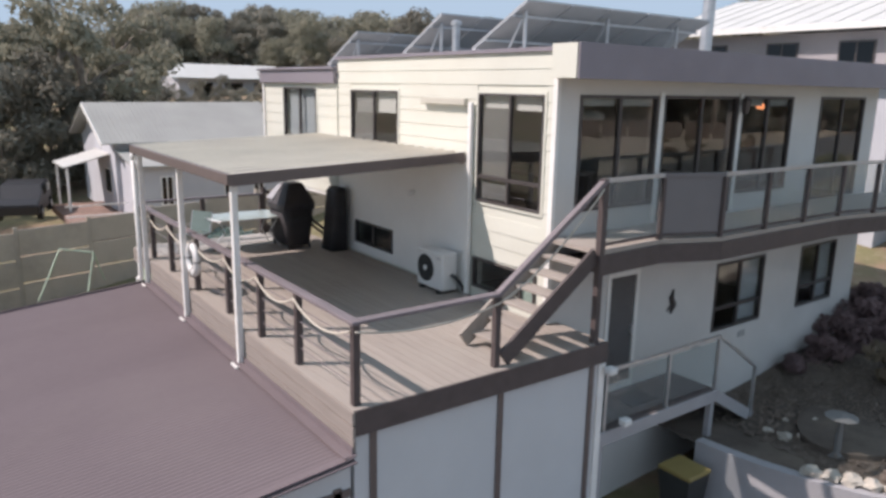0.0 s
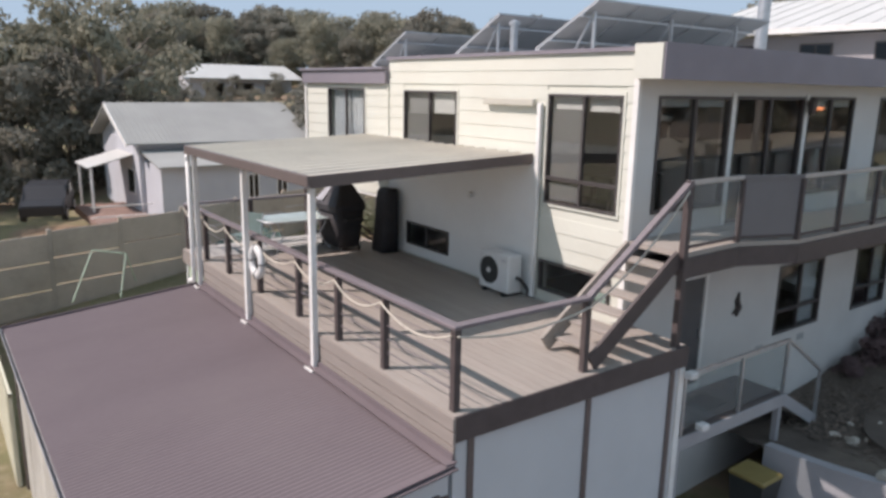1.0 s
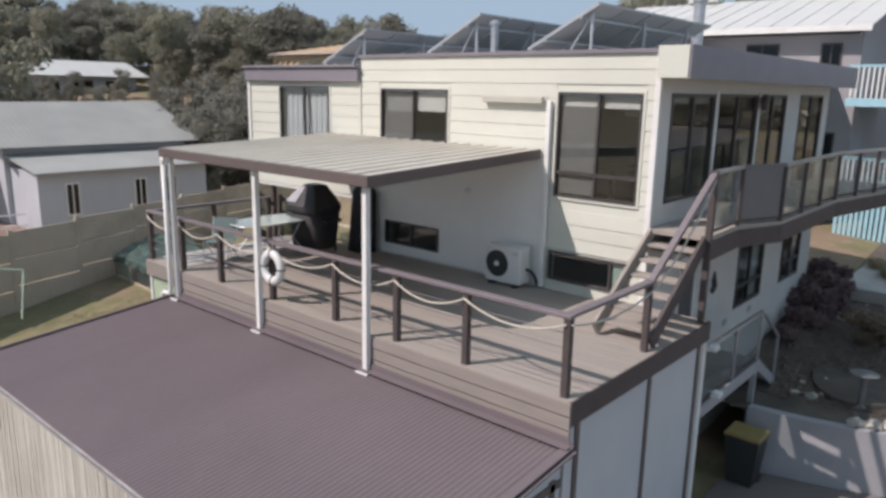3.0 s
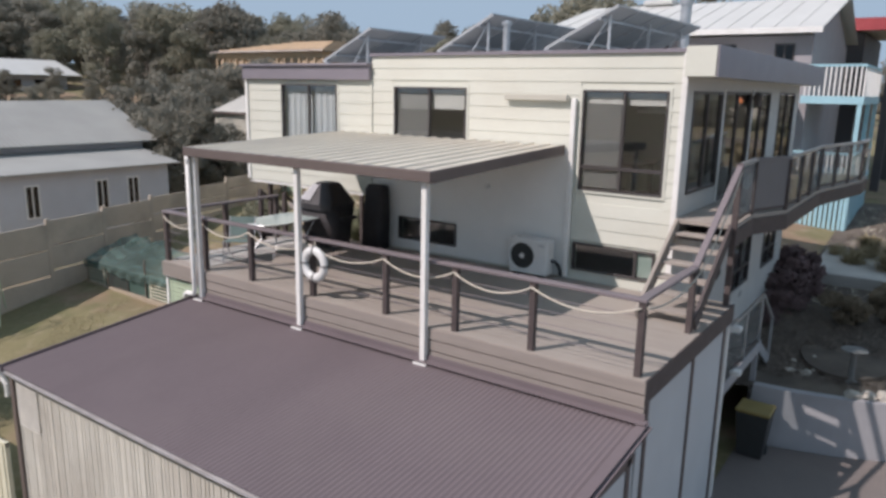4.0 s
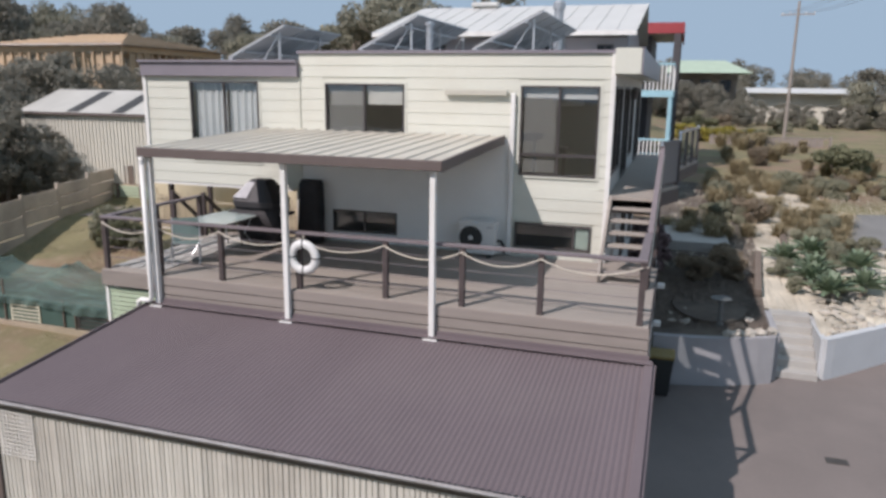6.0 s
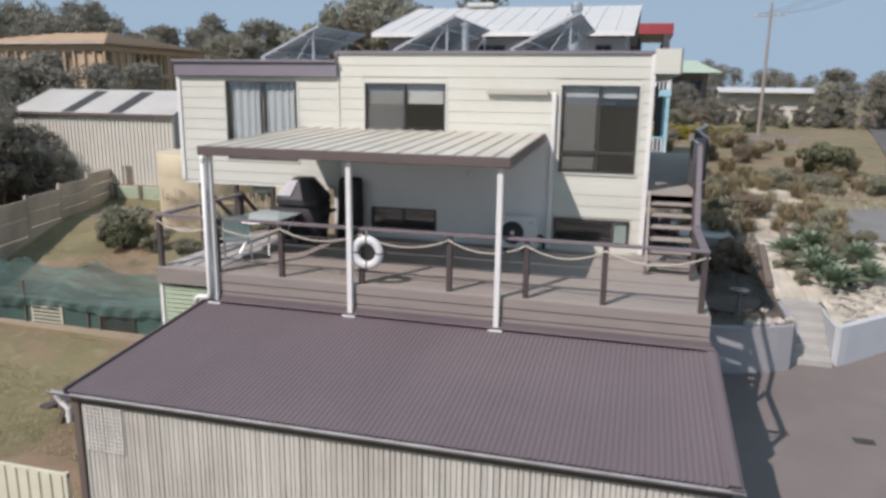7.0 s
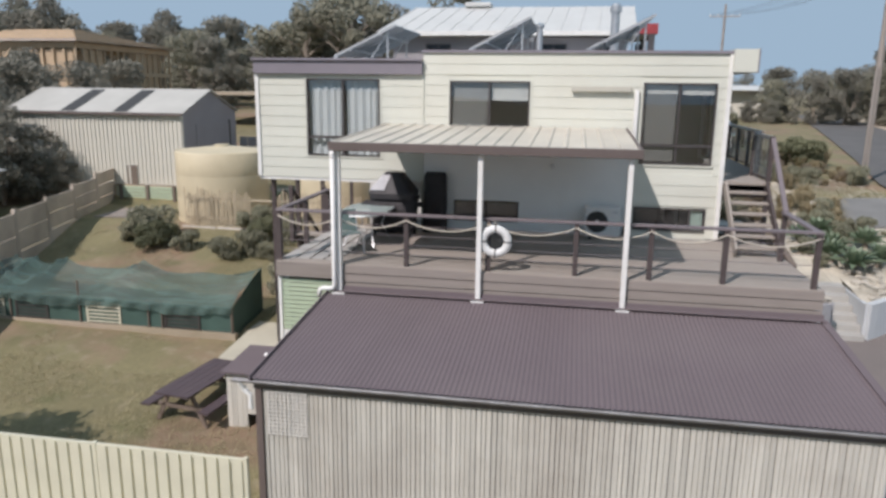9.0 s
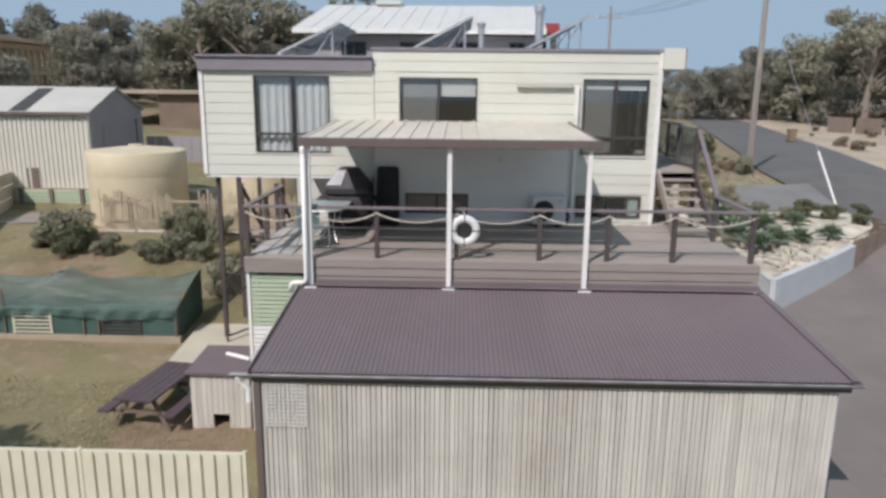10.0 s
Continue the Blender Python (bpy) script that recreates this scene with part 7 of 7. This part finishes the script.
def tussock(seed):
    """A clump of arching grass blades at the origin, about 1 m across."""
    rg = random.Random(seed)
    t = new("tussock")
    tagged(t, "dry straw coloured tussock of grass", "grass tussock")
    V, F = [], []
    for k in range(260):
        a, r, h = rg.uniform(0, 6.28), rg.uniform(0.15, 0.5), rg.uniform(0.35, 0.7)
        c, s = math.cos(a), math.sin(a)
        bx, by = rg.uniform(-0.12, 0.12), rg.uniform(-0.12, 0.12)
        w = 0.012
        for u, z, ww in ((0.0, -0.03, w), (0.5, h * 0.8, w), (1.0, h * rg.uniform(0.6, 1.0), 0.003)):
            V += [(bx + c * r * u - s * ww, by + s * r * u + c * ww, z), (bx + c * r * u + s * ww, by + s * r * u - c * ww, z)]
        i = len(V) - 6
        F += [(i, i + 1, i + 3, i + 2), (i + 2, i + 3, i + 5, i + 4)]
    me = bpy.data.meshes.new("grass_clump")
    me.from_pydata(V, [], F)
    me.materials.append(STRAW)
    ob = new("grass_clump", me)
    ob.parent = t
    return t


TUSS = [tussock(5), tussock(6)]
scatter(TUSS, 46, (19, 31), (0.3, 6.6), (0.8, 1.6), 31, "garden tussocks", 0.6)
scatter(TUSS, 20, (33, 56), (-4, 6), (1.0, 2.2), 32, "street tussocks", 1.2, keep=lambda x, y: y > wall_edge(x) + 1.2)
scatter(S_DRY + S_GREY + S_GREY, 7, (20.5, 30), (0.3, 6.3), (0.7, 1.5), 21, "garden shrubs", 0.8)
scatter(S_GREY + S_DRY, 7, (25, 34), (-3.0, 0.6), (0.7, 1.3), 22, "road edge shrubs", 0.8, keep=lambda x, y: y > wall_edge(x) + 0.8 and not (19.4 < x < 27.6))
scatter(S_GREY + S_DRY + S_DRY, 7, (34, 56), (-4, 6), (0.8, 1.5), 23, "street garden shrubs", 1.5, keep=lambda x, y: y > wall_edge(x) + 1.5)
scatter(S_YEL, 8, (58, 66), (0, 6), (1.2, 2.2), 24, "yellow shrubs", 1.2)
scatter(S_GREY + S_GRN + S_DRY + S_DRY, 12, (58, 90), (-8, 6), (1.2, 2.4), 25, "far street shrubs", 1.5, keep=lambda x, y: y > wall_edge(x) + 1.5)
scatter(SCRUB, 22, (84, 93), (-16, 3), (0.3, 0.44), 27, "hedge shrubs", 1.6)
scatter(SCRUB, 14, (92, 102.5), (1, 12), (0.5, 0.72), 28, "tall hedge shrubs", 1.6)
scatter(DENSE, 14, (60, 82), (26, 50), (1.05, 1.35), 41, "dark trees behind the houses", 3)
scatter(S_DRY, 6, (14.8, 18.5), (4.2, 6.6), (0.6, 1.1), 26, "shaded garden shrubs", 0.6)
rg = random.Random(77)
tagged(plant(S_GRN, 34.9, -1.7, 2.1, 2.6, rg, 2.4), group="street garden shrubs")
for x, y, s in ((13.9, 25.4, 1.3), (14.3, 26.9, 0.9), (13.9, 24.3, 1.0), (13.4, 22.6, 1.1), (13.8, 21.7, 1.2), (13.6, 20.9, 0.9), (12.6, 19.6, 1.2), (11.2, 19.2, 1.3), (15.2, 22.0, 1.2), (15.4, 20.9, 1.3)):
    tagged(plant(S_GREY + S_GRN, x, y, height(x, y) - 0.05, s, rg), group="yard shrubs")
for x, y, s in ((15.9, 34.2, 0.48), (17.6, 34.9, 0.56), (19.0, 34.3, 0.48), (16.5, 36.0, 0.58), (18.5, 36.6, 0.6), (19.2, 33.0, 0.3), (16.0, 38.2, 0.6)):
    tagged(plant(SCRUB, x, y, height(x, y) - 0.05, s, rg), group="bushy shrubs behind the fence")
for x, y, s in ((18.7, -2.6, 0.9), (18.9, -1.6, 1.0), (18.6, -0.6, 0.8), (18.9, 0.4, 1.0), (18.5, 1.3, 0.9), (17.9, -3.3, 0.8), (19.1, 1.9, 1.1), (16.8, 1.7, 0.7), (15.1, 1.7, 0.6), (17.8, 1.4, 0.7), (16.2, 3.1, 0.8), (14.9, 2.9, 0.6), (19.4, -4.1, 0.7)):
    tagged(plant(S_GRN + S_GREY, x, y, gz(x) - 0.03, s, rg), group="garden groundcover shrubs")
for k in range(14):
    x = rg.uniform(12.4, 16.5)
    y = rg.uniform(wall_edge(x) + 0.3, 2.2)
    a, L = rg.uniform(0, 3.14), rg.uniform(0.4, 1.0)
    z = gz(x) + 0.03
    st2 = part("driftwood", tube([(x, y, z), (x + L * 0.5 * math.cos(a), y + L * 0.5 * math.sin(a), z + 0.06), (x + L * math.cos(a + 0.3), y + L * math.sin(a + 0.3), z + 0.02)], [0.03, 0.035, 0.012], seg=6), STONE)
    tagged(st2, "bleached crooked driftwood branch on the mulch", "driftwood", "garden driftwood")
scatter(TUSS, 16, (24, 34), (-3.4, 0.2), (0.5, 0.9), 33, "verge tussocks", 0.7, keep=lambda x, y: y > wall_edge(x) + 0.4 and not (x < 27.6 and y > -5.2))
scatter(TUSS + S_DRY, 30, (36, 74), (-40, -14), (0.5, 1.2), 34, "far verge tussocks", 1.0, keep=lambda x, y: y < wall_edge(x) - 8.5)
tagged(plant(DENSE, -1.6, 24.0, -1.1, 0.72, rg), group="side bushy trees")
LEAF_PLUM = leaf_mat("plum_shrub_leaves", (0.23, 0.165, 0.165))
S_PLUM = [bush(111, LEAF_PLUM, "dark plum leaved shrub in the shade beside the house")]
for x, y, s in ((14.6, 7.2, 0.8), (15.5, 7.1, 1.1), (16.3, 7.0, 1.3), (17.1, 6.9, 1.6), (17.9, 7.2, 1.8)):
    tagged(plant(S_PLUM, x, y, gz(x) - 0.3, s, rg), group="plum shrubs")
tagged(plant(S_GREY, 16.0, 22.45, 0.82, 1.5, rg), group="yard shrubs")
tagged(plant(S_GREY, 14.5, 26.2, 0.5, 1.9, rg), group="yard shrubs")
tagged(plant(S_DRY, -8.5, 27.5, -0.5, 3.0, rg), group="side shrubs")

AG = mat("agave_leaf", (0.15, 0.20, 0.125), 0.5, scale=3, amount=0.25, fine=20, bump=0.05, vary=0.3)


def agave(seed):
    rg = random.Random(seed)
    t = new("agave")
    tagged(t, "large green agave rosette with thick leaves", "agave", "garden agaves")
    for k in range(38):
        f = k / 37
        a = k * 2.4 + rg.uniform(-0.3, 0.3)
        el = radians(12 + 66 * f)
        L = (0.72 - 0.25 * f) * rg.uniform(0.75, 1.1)
        b = bmesh.new()
        secs = []
        for u, w, dz in ((0, 0.05, 0), (0.35, 0.085, 0.0), (0.7, 0.06, -0.04 * (1 - f)), (1.0, 0.004, -0.13 * (1 - f))):
            r, z = math.cos(el) * L * u, math.sin(el) * L * u + dz + 0.15
            c, s = math.cos(a), math.sin(a)
            secs.append([b.verts.new((r * c - w * s, r * s + w * c, z + w * 0.35)), b.verts.new((r * c, r * s, z)), b.verts.new((r * c + w * s, r * s - w * c, z + w * 0.35)), b.verts.new((r * c, r * s, z - 0.02 - w * 0.2))])
        for p, q in zip(secs, secs[1:]):
            for i in range(4):
                b.faces.new((p[i], p[(i + 1) % 4], q[(i + 1) % 4], q[i]))
        me = bpy.data.meshes.new("leaf")
        b.to_mesh(me)
        b.free()
        me.materials.append(AG)
        lf2 = new("leaf", me)
        lf2.parent = t
    b = tube([(0, 0, -0.1), (0.02, 0, 0.2)], [0.09, 0.07], seg=8)
    me = bpy.data.meshes.new("stem")
    b.to_mesh(me)
    b.free()
    me.materials.append(BARK)
    s2 = new("stem", me)
    s2.parent = t
    return t


AGAVES = [agave(1)]
for x, y, s in ((14.5, 2.05, 1.3), (15.2, 1.1, 1.25), (16.4, 2.2, 1.2), (15.6, 0.1, 1.0), (17.0, 0.9, 1.2), (17.3, 2.9, 1.2), (16.0, -1.2, 0.9), (18.4, 2.0, 1.2), (17.6, -0.6, 1.0), (15.6, 2.4, 1.1)):
    plant(AGAVES, x, y, gz(x), s, rg)


# ---- loose ground cover ----
def litter(name, n, spot, size, material, label, category, seed, up=0.25):
    """Many small flat or upright flakes strewn over the ground."""
    r = np.random.default_rng(seed)
    V, F = [], []
    while len(F) < n:
        p = spot(r)
        if p is None:
            continue
        x, y, z = p
        a = r.uniform(0, 6.28)
        L, w = size * r.uniform(0.5, 1.4), size * 0.16
        dx, dy = math.cos(a) * L, math.sin(a) * L
        h = L * r.uniform(0, up)
        i = len(V)
        V += [(x, y, z), (x + dx * 0.5 - dy / L * w, y + dy * 0.5 + dx / L * w, z + h * 0.6), (x + dx, y + dy, z + h), (x + dx * 0.5 + dy / L * w, y + dy * 0.5 - dx / L * w, z + h * 0.5)]
        F.append((i, i + 1, i + 2, i + 3))
    me = bpy.data.meshes.new(name)
    me.from_pydata(V, [], F)
    me.materials.append(material)
    tagged(new(name, me), label, category, kind="stuff")


def lawn_spot(r):
    x, y = r.uniform(0.4, 15), r.uniform(15.7, 29)
    if (7.7 < x < 10.6 and 19.3 < y < 27.9) or (y < 19 and x > 4) or noise.noise((x * 0.35, y * 0.35, 7)) < -0.12:
        return None
    return x, y, height(x, y) - 0.02


def bed_spot(r):
    x = r.uniform(12.0, 29)
    y = r.uniform(-3.6, 6.5)
    if y < wall_edge(x) + 0.6 or (x < 16 and y > 2.4):
        return None
    return x, y, gz(x) + (0.0 if x > 16 else -0.03)


def mulch_spot(r):
    x, y = r.uniform(11.3, 15.9), r.uniform(3.9, 7.4)
    return x, y, 0.62 + 0.133 * max(0, x - 13)


GRASS = mat("lawn_blades", (0.31, 0.265, 0.155), 0.9, scale=0.5, amount=0.35, fine=3, bump=0.0, stain=(0.36, 0.30, 0.19), stain_amount=0.6)
def lawn_patch(r):
    spot = lawn_spot(r)
    if spot and noise.noise((spot[0] * 0.45, spot[1] * 0.45, 5.0)) > 0.12 + r.uniform(-0.15, 0.15):
        return None
    return spot


litter("lawn_grass", 36000, lawn_patch, 0.05, GRASS, "short dry lawn grass in patches", "grass", 3, 1.3)
litter("straw_litter", 9000, bed_spot, 0.14, GRAVEL, "pale straw mulch strewn over the garden", "mulch", 4, 0.5)
litter("bark_litter", 4000, mulch_spot, 0.12, SLEEPER, "dark bark chips strewn in the shaded garden", "mulch", 6, 0.5)
